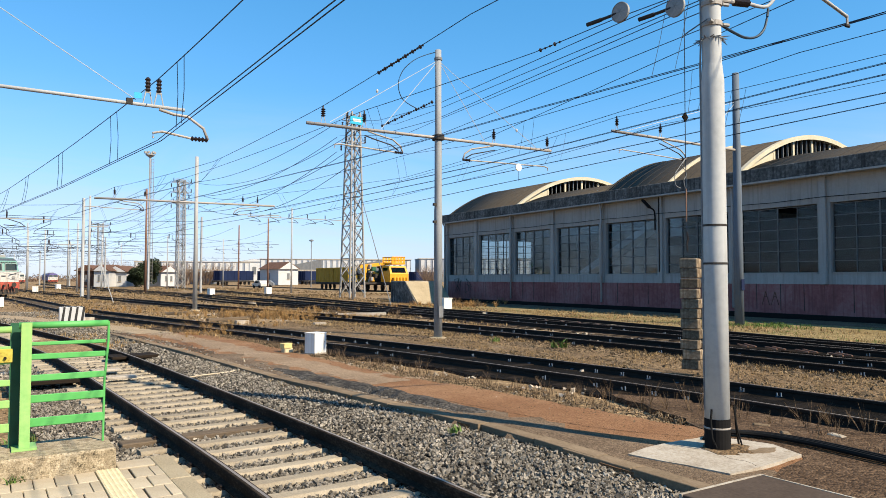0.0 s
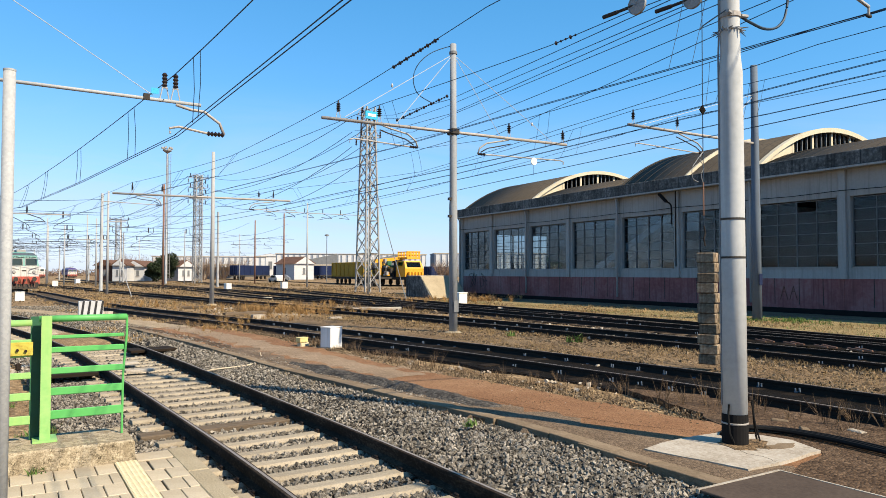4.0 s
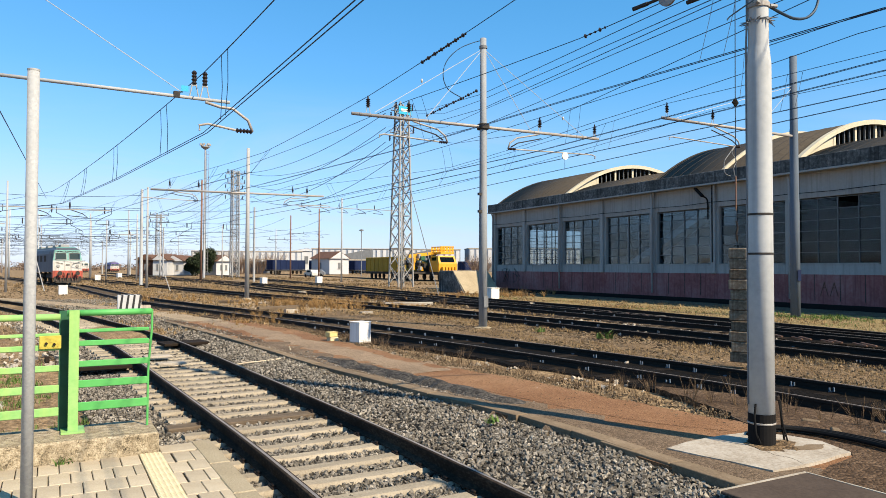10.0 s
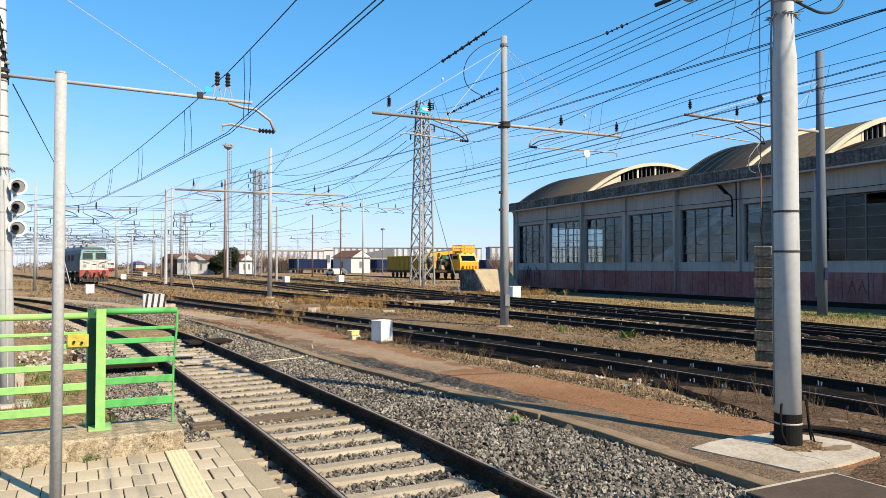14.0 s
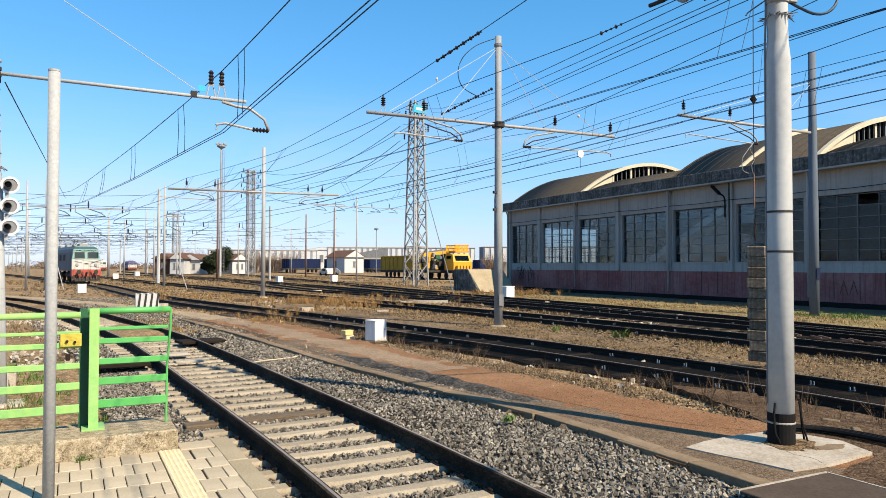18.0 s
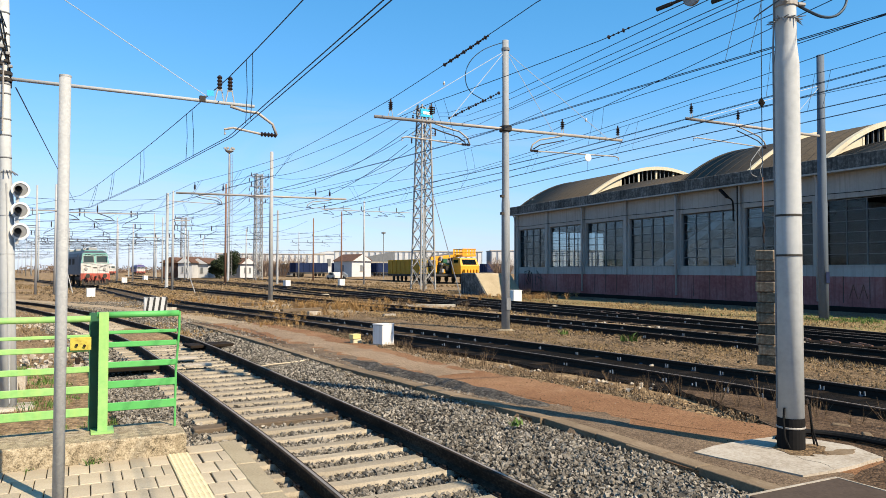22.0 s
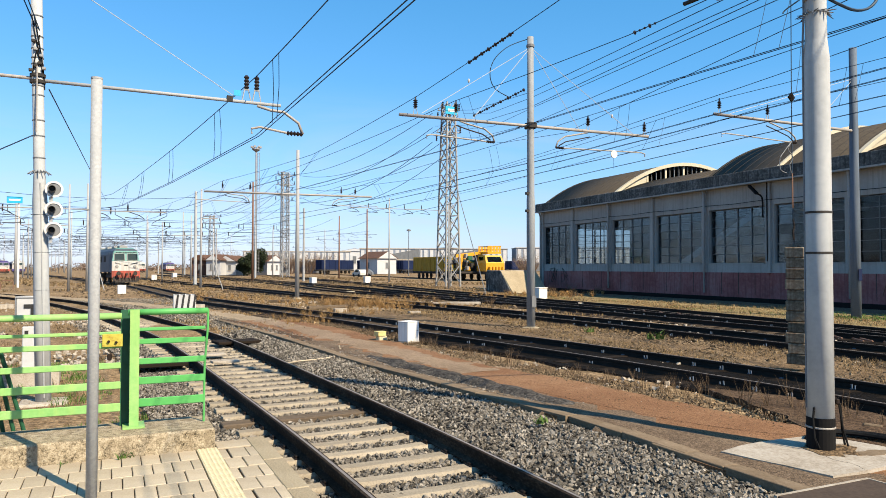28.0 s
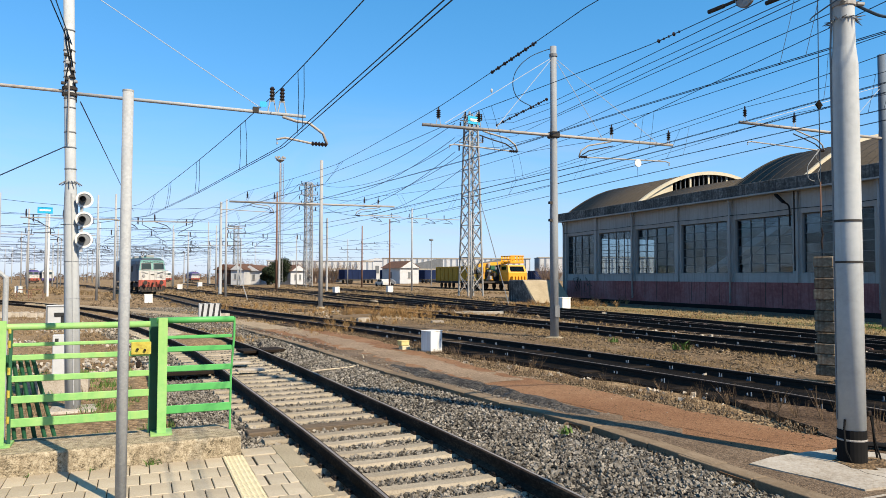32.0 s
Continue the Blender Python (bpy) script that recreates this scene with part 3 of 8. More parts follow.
strip("worn_path", "tan trodden part of the path between the tracks", "path", [(6.2, 11.5), (5.95, 14), (5.7, 17), (5.5, 21), (5.0, 26)], 0.95, 0.8, -0.0555, "tan_path", 0.3, 0.05, 0.06, 0.35)
strip("trench", "dark crumbling gap beside the broken duct covers", "path", [(5.0, 13.2), (4.85, 15), (4.75, 17), (4.6, 20), (4.2, 24), (3.7, 27)], 0.22, 0.28, -0.053, "dark_soil", 0.3, 0.05, 0.08, 0.5)
KERB = [(5.36, -12), (5.36, 4), (5.40, 5.5), (5.36, 7.2), (5.08, 9.6), (4.86, 11.3), (4.62, 13.4), (4.45, 16), (4.2, 20), (3.6, 26)]


def ballast_bed():
    """The bed of the first track: low between the rails, heaped up to the duct covers."""
    bm = BM()
    duct = sorted((y, x) for x, y in KERB)
    rows = []
    for p, d in even(TRACK1, 0.8):
        edge = float(np.interp(p.y, [a for a, b in duct], [b for a, b in duct]))
        wide = max(1.6, edge - p.x) if p.y < 26 else 1.6
        rows.append([bm.verts.new((p.x + o, p.y, z)) for o, z in ((-2.1, -0.42), (-1.3, -0.25), (-0.85, -0.225), (0.0, -0.235), (0.85, -0.225), (1.2, -0.15), (1.6, -0.10), (wide, -0.10), (wide + 0.1, -0.4))])
    for a, b in zip(rows, rows[1:]):
        for i in range(8):
            bm.faces.new((a[i], a[i + 1], b[i + 1], b[i]))
    tagged(part("ballast_bed", bm, "ballast_bed"), "crushed-stone ballast bed, dark for the shade between stones", "ballast", kind="structure")


ballast_bed()


road = part("pavement", prism(BM(), ragged([(5.3, -12), (9.0, -12), (8.2, 2), (7.55, 5.9), (7.3, 7.2), (7.15, 9.6), (6.65, 12.4), (6.55, 21.3), (6.0, 26), (3.8, 26), (4.3, 20), (4.5, 16), (4.65, 13.4), (4.9, 11.3), (5.1, 9.6), (5.3, 7.2)], 0.22, 0.07, 3), -0.5, -0.045), "asphalt_red")
tagged(road, "cracked rust-stained asphalt path between the tracks", "path", kind="structure")


def asphalt_ridge():
    """A heaved lump of dark asphalt beside the duct."""
    bm, rows = BM(), []
    for p, d in even([(5.72, 8.0), (5.6, 9.4), (5.4, 11.0), (5.15, 12.8), (4.95, 14.6)], 0.12):
        u = Vector((d.y, -d.x, 0))
        t = (p.y - 8.0) / 6.6
        row = []
        for i in range(9):
            s = i / 8 - 0.5
            q = p + u * (s * 0.62 + 0.09 * noise.noise(Vector((p.y * 1.7, i, 3))))
            h = math.sin(math.pi * i / 8) * math.sin(math.pi * max(0.02, min(0.98, t))) ** 0.5
            h *= 0.09 + 0.06 * noise.noise(Vector((q.x * 2.2, q.y * 1.4, 1))) + 0.03 * noise.noise(Vector((q.x * 7, q.y * 7, 2)))
            row.append(bm.verts.new((q.x, q.y, -0.052 + max(-0.01, h))))
        rows.append(row)
    for a, b in zip(rows, rows[1:]):
        for i in range(8):
            bm.faces.new((a[i], a[i + 1], b[i + 1], b[i]))
    tagged(part("asphalt_ridge", bm, "dark_asphalt"), "heaved dark grey asphalt patch beside the duct", "path", kind="structure")


asphalt_ridge()
worn = ribbon(BM(), [(5.72, 0), (5.74, 5.5), (5.62, 7.2), (5.42, 9.6), (5.12, 12), (4.85, 14.5), (4.75, 18)], 0.3, 0.5, -0.041, 0.25, 0.05, 0.06, 0.45)
tagged(part("worn_strip", worn, "crumbled"), "greyish crumbled strip of asphalt along the duct", "path", kind="structure")
for n, line in enumerate(([(7.05, 5.6), (6.5, 6.5), (6.2, 7.6), (5.95, 9.2), (5.55, 11.0), (5.4, 13.0)],)):
    rngc = random.Random(40 + n)
    bm, rows = BM(), []
    for p, d in even(line, 0.09):
        w, o = rngc.uniform(0.003, 0.007), rngc.uniform(-0.012, 0.012)
        u = Vector((d.y, -d.x, 0))
        rows.append([bm.verts.new((p + u * (o + s * w)) + Vector((0, 0, -0.0395))) for s in (-1, 1)])
    for a, b in zip(rows, rows[1:]):
        bm.faces.new((a[0], a[1], b[1], b[0]))
    part("crack", bm, "bed", road, "dark crack in the asphalt")


# ---- railway tracks ----
RAIL = [(-0.07, -0.16), (0.07, -0.16), (0.07, -0.148), (0.011, -0.122), (0.009, -0.05), (0.035, -0.038), (0.035, -0.004), (0.028, 0.0), (-0.028, 0.0), (-0.035, -0.004), (-0.035, -0.038), (-0.009, -0.05), (-0.011, -0.122), (-0.07, -0.148)]


def rail_mesh(pts, off, top, step, prof):
    bm = BM()
    rows = []
    for p, d in even(pts, step):
        u = Vector((d.y, -d.x, 0))
        rows.append([bm.verts.new(p + u * (off + a) + Vector((0, 0, top + b))) for a, b in prof])
    k = len(prof)
    for a, b in zip(rows, rows[1:]):
        for i in range(k if k > 2 else 1):
            bm.faces.new((a[i], a[(i + 1) % k], b[(i + 1) % k], b[i]))
    if k > 2:
        bm.faces.new(list(reversed(rows[0])))
        bm.faces.new(rows[-1])
    return bm


def railway_track(pts, top, label, step=1.0, mat="rail"):
    e = thing("railway_track", pose(pts[1][0], pts[1][1], top), label, "railway track", "yard tracks", "structure")
    inv = e.matrix_basis.inverted()
    for off in (-0.7525, 0.7525):
        r = part("rail", rail_mesh(pts, off, top, step, RAIL), mat, e, "dark rusty steel rail", at=inv)
        # narrow pale strip: worn running surface with the rail's highlight coloured in
        part("running_surface", rail_mesh(pts, off, top + 0.004, step, [(0.014, 0), (-0.014, 0)]), "rail_head", r, "worn rail head with its highlight as a pale strip")
    return e


track1 = railway_track(TRACK1, 0.0, "railway track on concrete sleepers in grey ballast", 0.5, "rail_rust")
track2 = railway_track(TRACK2, 0.07, "old railway track with dark rails in oily ballast")
track3 = railway_track(TRACK3, 0.07, "old railway track with dark rails in oily ballast")
track5 = railway_track(TRACK5, 0.06, "old railway track with dark rails in oily ballast", 2.0)
track6 = railway_track(TRACK6, 0.05, "old railway track with dark rails in oily ballast", 2.0)
track4 = railway_track(TRACK4, 0.07, "old railway track with dark rails in oily ballast")

# ---- workshop building ----
BAY, EAVE, DEEP, SPRING = 4.83, 7.2, 14.6, 7.0
HALL = pose(32.1, 18.1, 0, 0, 0, -2.27)
FIRST, LAST = -5, 7
MID = DEEP / 2


def arch(u, rise):
    """Height of a shell over the spring line, u metres in from the facade."""
    return SPRING + rise * (1 - ((u - MID) / MID) ** 2)


def shell(y0, y1, rise, thick=0.14, cols=22):
    bm = BM()
    us = [DEEP * i / cols for i in range(cols + 1)]
    top = [[bm.verts.new((u, y, arch(u, rise))) for u in us] for y in (y0, y1)]
    low = [[bm.verts.new((u, y, arch(u, rise) - thick)) for u in us] for y in (y0, y1)]
    for i in range(cols):
        bm.faces.new((top[0][i], top[0][i + 1], top[1][i + 1], top[1][i]))
        bm.faces.new((low[0][i + 1], low[0][i], low[1][i], low[1][i + 1]))
        bm.faces.new((low[0][i], low[0][i + 1], top[0][i + 1], top[0][i]))
        bm.faces.new((low[1][i + 1], low[1][i], top[1][i], top[1][i + 1]))
    return bm


def arch_band(y, rise, over, under, half):
    """A curved rib that follows a shell."""
    bm = BM()
    n = 26
    rows = []
    for i in range(n + 1):
        u = DEEP * i / n
        z = arch(u, rise)
        rows.append([bm.verts.new((u, y + a, z + b)) for a, b in ((-half, -under), (half, -under), (half, over), (-half, over))])
    for a, b in zip(rows, rows[1:]):
        for i in range(4):
            bm.faces.new((a[i], a[(i + 1) % 4], b[(i + 1) % 4], b[i]))
    bm.faces.new(list(reversed(rows[0])))
    bm.faces.new(rows[-1])
    return bm


def workshop():
    e = thing("workshop_building", HALL, "long grey workshop hall with big windows, red dado and shell roofs", "building")
    y0, y1 = FIRST * BAY, LAST * BAY
    L, mid = y1 - y0, (y0 + y1) / 2
    for k in range(FIRST, LAST):
        a, b = k * BAY, (k + 1) * BAY
        part("wall_panel", box(BM(), (0.2, (a + b) / 2, 1.815), (0.3, BAY - 0.004, 0.49)), "plaster", e)
        part("lintel", box(BM(), (0.2, (a + b) / 2, 5.95), (0.3, BAY - 0.004, 1.34)), "plaster", e)
        part("dado", box(BM(), (0.18, (a + b) / 2, 0.685), (0.34, BAY - 0.012, 1.77)), "red_wall", e, "faded red painted lower wall")
        part("dado_base", box(BM(), (0.0, (a + b) / 2, 0.0), (0.03, BAY - 0.01, 0.32)), "tar", e, "near-black band along the foot of the wall")
        for off in (1.0, 2.2, 3.5):
            part("dado_joint", box(BM(), (0.005, a + off, 0.95), (0.014, 0.025, 1.25)), "steel_dark", e)
        part("pier", box(BM(), (0.2, a, 3.67), (0.28, 0.62, 3.22)), "plaster", e)
        part("pilaster", box(BM(), (-0.02, a, 4.09), (0.18, 0.34, 5.06), bevel=0.02), "plaster", e)
    part("pilaster", box(BM(), (0.05, y1 - 0.2, 3.4), (0.3, 0.4, 6.45)), "plaster", e)
    bm = box(BM(), (0.1, mid, EAVE - 0.29), (1.1, L + 0.6, 0.66), bevel=0.03)
    part("parapet", bm, "parapet", e, "black-stained concrete eaves band")
    part("soffit", box(BM(), (-0.2, mid, EAVE - 0.66), (0.62, L + 0.5, 0.09)), "plaster", e)
    for u0, u1, z0, z1 in ((0.05, 3.4, 0.1, 6.7), (9.2, DEEP - 0.05, 0.1, 6.7), (3.4, 9.2, 0.1, 2.1), (3.4, 9.2, 5.2, 6.7)):
        part("end_wall", box(BM(), ((u0 + u1) / 2, y1 - 0.15, (z0 + z1) / 2), (u1 - u0 - 0.002, 0.3, z1 - z0 - 0.002)), "plaster", e)
    f = BM()
    for i in range(7):
        box(f, (3.4 + 5.8 * i / 6, y1 - 0.15, 3.65), (0.06 if i % 2 else 0.14, 0.08, 3.1))
    for i in range(1, 6):
        box(f, (6.3, y1 - 0.15, 2.1 + 3.1 * i / 6), (5.8, 0.06, 0.04))
    part("end_window", f, "mullion", e, "steel-framed end window")
    part("end_wall", box(BM(), (DEEP / 2, y0 + 0.15, 3.4), (DEEP - 0.1, 0.3, 6.6)), "plaster", e)
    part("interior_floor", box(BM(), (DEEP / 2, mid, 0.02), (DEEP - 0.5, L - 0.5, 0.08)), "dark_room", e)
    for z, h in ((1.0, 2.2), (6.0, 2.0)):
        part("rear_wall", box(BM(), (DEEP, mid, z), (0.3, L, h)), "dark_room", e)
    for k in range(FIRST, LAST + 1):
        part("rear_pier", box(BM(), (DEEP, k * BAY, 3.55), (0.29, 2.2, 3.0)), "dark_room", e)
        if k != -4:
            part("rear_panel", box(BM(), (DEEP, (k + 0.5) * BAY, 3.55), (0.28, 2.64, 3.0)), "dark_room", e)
    # shell roofs, two high bays then two low ones
    for n in range(3):
        near = (LAST - 2 - 4 * n) * BAY
        hi = part("roof_shell", shell(near, near + 2 * BAY, 2.85), "shell", e, "weathered grey barrel shell roof", smooth=True)
        part("roof_shell", shell(near - 2 * BAY, near - 0.02, 1.75), "shell", e, "weathered grey barrel shell roof", smooth=True)
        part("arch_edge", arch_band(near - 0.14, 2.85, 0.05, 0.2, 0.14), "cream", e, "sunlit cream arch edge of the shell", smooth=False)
        part("arch_edge", arch_band(near + 2 * BAY + 0.1, 2.85, 0.03, 0.22, 0.1), "shell", e)
        for i in range(13):
            part("roof_seam", arch_band(near + 0.2 + 0.77 * i, 2.85, 0.014, 0.01, 0.018), "steel_dark", e)
            part("roof_seam", arch_band(near - 0.4 - 0.74 * i, 1.75, 0.014, 0.01, 0.018), "steel_dark", e)
        for i in range(1, 34):
            u = DEEP * i / 34
            lo, up_ = arch(u, 1.75) - 0.1, arch(u, 2.85) - 0.17
            if up_ - lo > 0.12:
                wide = 0.16 if i % 4 == 0 else 0.05
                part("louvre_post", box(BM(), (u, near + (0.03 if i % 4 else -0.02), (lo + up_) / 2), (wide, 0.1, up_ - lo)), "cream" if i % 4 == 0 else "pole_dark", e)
        for lo, hi in ((0, 6), (20, 26)):
            bm = BM()
            rows = []
            for i in range(lo, hi + 1):
                u = DEEP * i / 26
                rows.append([bm.verts.new((u, near + d, z)) for d, z in ((-0.05, arch(u, 1.7)), (0.05, arch(u, 1.7)), (0.05, arch(u, 2.8)), (-0.05, arch(u, 2.8)))])
            for a, b in zip(rows, rows[1:]):
                for q in range(4):
                    bm.faces.new((a[q], b[q], b[(q + 1) % 4], a[(q + 1) % 4]))
            bm.faces.new(rows[0])
            bm.faces.new(list(reversed(rows[-1])))
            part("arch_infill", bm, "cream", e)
        for side in (near + 2 * BAY, ):
            bm = BM()
            for i in range(26):
                u0, u1 = DEEP * i / 26, DEEP * (i + 1) / 26
                q = [bm.verts.new((u, side + 0.02, z)) for u, z in ((u0, SPRING - 0.4), (u1, SPRING - 0.4), (u1, arch(u1, 2.75)), (u0, arch(u0, 2.75)))]
                bm.faces.new(list(reversed(q)))
            part("gable_wall", bm, "plaster", e)
    part("roof_rib", arch_band(9.2, 2.85, 0.2, 0.02, 0.07), "cream", e, "raised pale rib on the shell")
    # windows: frame, bars and single panes
    pane_mesh = bpy.data.meshes.new("pane")
    pw, ph = (BAY - 0.72) / 4, 3.2 / 6
    bm = box(BM(), (0, 0, 0), (0.008, pw - 0.03, ph - 0.03))
    bm.to_mesh(pane_mesh)
    bm.free()
    pane_mesh.materials.append(M["glass"])
    for k in range(FIRST, LAST):
        a = k * BAY + 0.36
        w = part("window", box(BM(), (0.2, a + 2 * pw, 2.085), (0.36, 4 * pw - 0.02, 0.05)), "plaster", e, "large steel-framed workshop window with dusty panes")
        f = BM()
        for i in range(5):
            box(f, (0.22, a + i * pw, 3.67), (0.06, 0.055 if i == 2 else 0.03, 3.16))
        part("mullion_frame", f, "mullion", w)
        f = BM()
        for i in range(7):
            box(f, (0.22, a + 2 * pw, 2.115 + i * (3.11 / 6)), (0.05, 4 * pw - 0.05, 0.03))
        part("sash_grid", f, "mullion", w)
        for i in range(4):
            for j in range(6):
                if k == 0 and (i, j) == (1, 5):
                    continue
                p = new("pane", pane_mesh)
                p.parent = w
                p.matrix_basis = pose(0.24, a + (i + 0.5) * pw, 2.1 + (j + 0.5) * (3.14 / 6), random.uniform(-0.2, 0.2), random.uniform(-0.5, 0.5), random.uniform(-0.8, 0.8))
                p.visible_shadow = False
    # drainpipes, lamp, graffiti
    for y in (7 * BAY - 0.12, 5 * BAY - 0.12, 3 * BAY - 0.12, BAY - 0.12, -BAY - 0.12):
        d = BM()
        sweep(d, [(-0.42, y - 0.1, 6.55), (-0.3, y - 0.05, 6.42), (-0.2, y, 6.2), (-0.19, y, 6.0), (-0.19, y, 0.35)], 0.06, 8)
        part("drainpipe", d, "galvanised", e, "grey metal rainwater pipe", True)
    d = BM()
    sweep(d, bend([(-0.16, 2 * BAY + 0.26, 4.6), (-0.17, 2 * BAY + 0.26, 5.5), (-0.24, 2 * BAY + 0.3, 5.78), (-0.34, 2 * BAY + 0.45, 5.9)]), 0.045, 8)
    la = part("wall_lamp_arm", d, "tar", e, "dark bracket of a wall lamp", True)
    part("lamp_head", box(BM(), (0, 0.38, 0), (0.24, 0.8, 0.14), pose(-0.36, 2 * BAY + 0.45, 5.9, 42), bevel=0.05), "tar", la)
    part("conduit", rod(BM(), (-0.13, 2 * BAY + 0.0, 2.2), (-0.13, 2 * BAY + 0.0, 6.5), 0.035, n=6), "tar", e, "dark conduit on the pier")
    rng = random.Random(5)
    for cx in (6.25 * BAY, 6.6 * BAY):
        px, pz = cx, 1.1
        for _ in range(9):
            nx, nz = cx + rng.uniform(-0.6, 0.6), rng.uniform(0.5, 1.9)
            part("scribble_stroke", rod(BM(), (-0.006, px, pz), (-0.006, nx, nz), 0.018, n=5), "black", e, "black spray-paint stroke")
            px, pz = nx, nz
    for cx in (2.5, 3.0):
        for p0, p1 in (((cx, 1.2), (cx - 0.2, 0.55)), ((cx, 1.2), (cx + 0.2, 0.55)), ((cx - 0.08, 0.95), (cx + 0.08, 0.95))):
            part("painted_stroke", rod(BM(), (-0.004, *p0), (-0.004, *p1), 0.014, n=5), "terracotta", e, "rusty painted stroke")
    # shop-floor clutter seen through the panes
    rng = random.Random(11)
    for k in range(FIRST, LAST):
        c = BM()
        box(c, (rng.uniform(5, 11), k * BAY + rng.uniform(1, 4), 0.9), (rng.uniform(1, 2.5), rng.uniform(1, 2.6), 1.7), bevel=0.05)
        part("stored_crate", c, rng.choice(["ochre", "steel_dark", "pole_dark", "blue_wagon"]), e)
        part("crane_beam", box(BM(), (MID, k * BAY, 5.9), (DEEP - 0.6, 0.18, 0.35)), "slab", e)
    # white slanting slabs added to imitate streaks of sunlight inside the hall
    for y, turn, long in ((2.92 * BAY, -25, 7.8), (-1.2 * BAY, 36, 5.2)):
        part("stair_flight", box(BM(), (0, 0, 0), (0.9, long, 0.42), pose(1.3, y, 3.7, turn)), "white", e, "pale slab in place of a slanting streak of sunlight")
    part("facade_cable", sweep(BM(), [(-0.13, y0 + 0.5 * i * BAY, 5.55 - 0.05 * (i % 2)) for i in range(2 * (LAST - FIRST) + 1)], 0.018, 5), "rubber", e, "dark cable along the facade")
    return e


hall = workshop()

# ---- big near pole ----
pole = thing("catenary_mast", pose(6.7, 5.07, 0), "thick grey painted steel mast with a black tarred foot", "mast")
part("shaft", lathe(BM(), [(0.133, 0.0), (0.130, 2.2), (0.127, 4.0), (0.1265, 4.035), (0.1255, 4.045), (0.109, 4.205), (0.1075, 4.215), (0.1065, 4.25), (0.104, 4.5), (0.099, 9.5)], 24), "pole", pole, smooth=True)
part("tarred_foot", lathe(BM(), [(0.137, -0.06), (0.137, 0.31)], 24), "tar", pole, "black bitumen coating")
tagged(part("foundation_slab", prism(BM(), ragged([(5.66, 5.4), (5.9, 4.34), (6.28, 4.33), (7.18, 4.4), (7.36, 4.84), (7.27, 5.18), (7.04, 5.5), (6.62, 5.52), (6.05, 5.5)], 0.2, 0.012, 9), -0.3, -0.012), "slab"), "cracked pale concrete slab round the mast foot", "slab", kind="structure")


slab = bpy.data.objects["foundation_slab"]
rngs = random.Random(12)
stain = [(6.72 + 0.42 * rngs.uniform(0.55, 1.0) * math.cos(k * 0.35), 4.98 + 0.3 * rngs.uniform(0.55, 1.0) * math.sin(k * 0.35)) for k in range(18)]
part("dirt_patch", prism(BM(), stain, -0.03, -0.007), "soil", slab, "brown dirt washed round the mast foot")
stain = [(6.98 + 0.3 * rngs.uniform(0.5, 1.0) * math.cos(k * 0.42), 4.72 + 0.12 * rngs.uniform(0.5, 1.0) * math.sin(k * 0.42)) for k in range(15)]
part("dirt_patch", prism(BM(), stain, -0.03, -0.008), "kerb", slab)
for line in ([(6.5, 4.9), (6.4, 4.7), (6.44, 4.55), (6.36, 4.36)],):
    part("crack", sweep(BM(), [(p.x + rngs.uniform(-0.012, 0.012), p.y, -0.012) for p in spline(line, 0.05)], 0.002, 4), "bed", slab)
# ---- platform end: wall, railing, posts ----
low_wall = part("low_wall", box(BM(), (-6.0, 7.985, -0.05), (14.04, 0.73, 0.5), bevel=0.018), "wall_concrete")
tagged(low_wall, "low weathered concrete wall at the platform's end", "wall", kind="structure")
pavement = part("pavement", prism(BM(), [(-25, -12), (1.58, -12), (1.56, 7.95), (1.03, 7.95), (1.03, 7.63), (-25, 7.63)], -0.5, -0.016), "paver_bed")
tagged(pavement, "platform of pale concrete pavers with a tactile strip", "pavement", kind="structure")

railing = thing("railing", pose(0, 8.05, 0.2), "faded green steel railing on the concrete wall", "railing")


def post(x, w):
    p = part("post", box(BM(), (x, -0.07, 0.605), (w, 0.012, 1.21)), "green_pale", railing, "sun-bleached green steel post")
    # web and rear flange take a darker green for the post's shaded side
    part("web", box(BM(), (x, 0.02, 0.6), (0.012, 0.16, 1.2)), "green_dark", p)
    part("rear_flange", box(BM(), (x - 0.085, 0.105, 0.6), (w, 0.012, 1.2)), "green_dark", p)
    part("base_plate", box(BM(), (x, 0.02, 0.012), (w + 0.12, 0.3, 0.02)), "green_pale", p)
    return p


post(0.262, 0.09)
post(-1.2, 0.11)
post(-2.6, 0.11)
for z, h in ((1.0, 0.035), (0.875, 0.055), (0.67, 0.062), (0.47, 0.075), (0.245, 0.085)):
    part("bar", box(BM(), (0.63, -0.02, z), (0.66, 0.02, h), bevel=0.006), "green", railing, "bright green flat bar")
    part("gate_bar", box(BM(), (-0.487, -0.02, z - 0.03), (1.245, 0.02, h), bevel=0.006), "green_pale", railing)
    part("gate_bar", box(BM(), (-1.9, -0.02, z - 0.03), (1.28, 0.02, h), bevel=0.006), "green_pale", railing)
part("handrail", rod(BM(), (0.2, -0.02, 1.18), (0.98, -0.02, 1.18), 0.032, n=12), "green", railing, "bright green tube handrail", True)
part("handrail", rod(BM(), (-3.2, -0.02, 1.145), (0.14, -0.02, 1.145), 0.032, n=12), "green_pale", railing, "", True)
part("end_rod", sweep(BM(), [(0.95, -0.02, 0.0), (0.955, -0.02, 0.6), (0.985, -0.02, 1.0), (0.985, -0.02, 1.2)], 0.012, 8), "green", railing)
lt = part("latch_plate", box(BM(), (0.055, -0.045, 0.9), (0.19, 0.012, 0.13), bevel=0.004), "yellow_rust", railing, "yellow rusty latch plate")
part("bolt", rod(BM(), (0.02, -0.07, 0.89), (0.02, -0.05, 0.89), 0.014, n=8), "rail", lt)
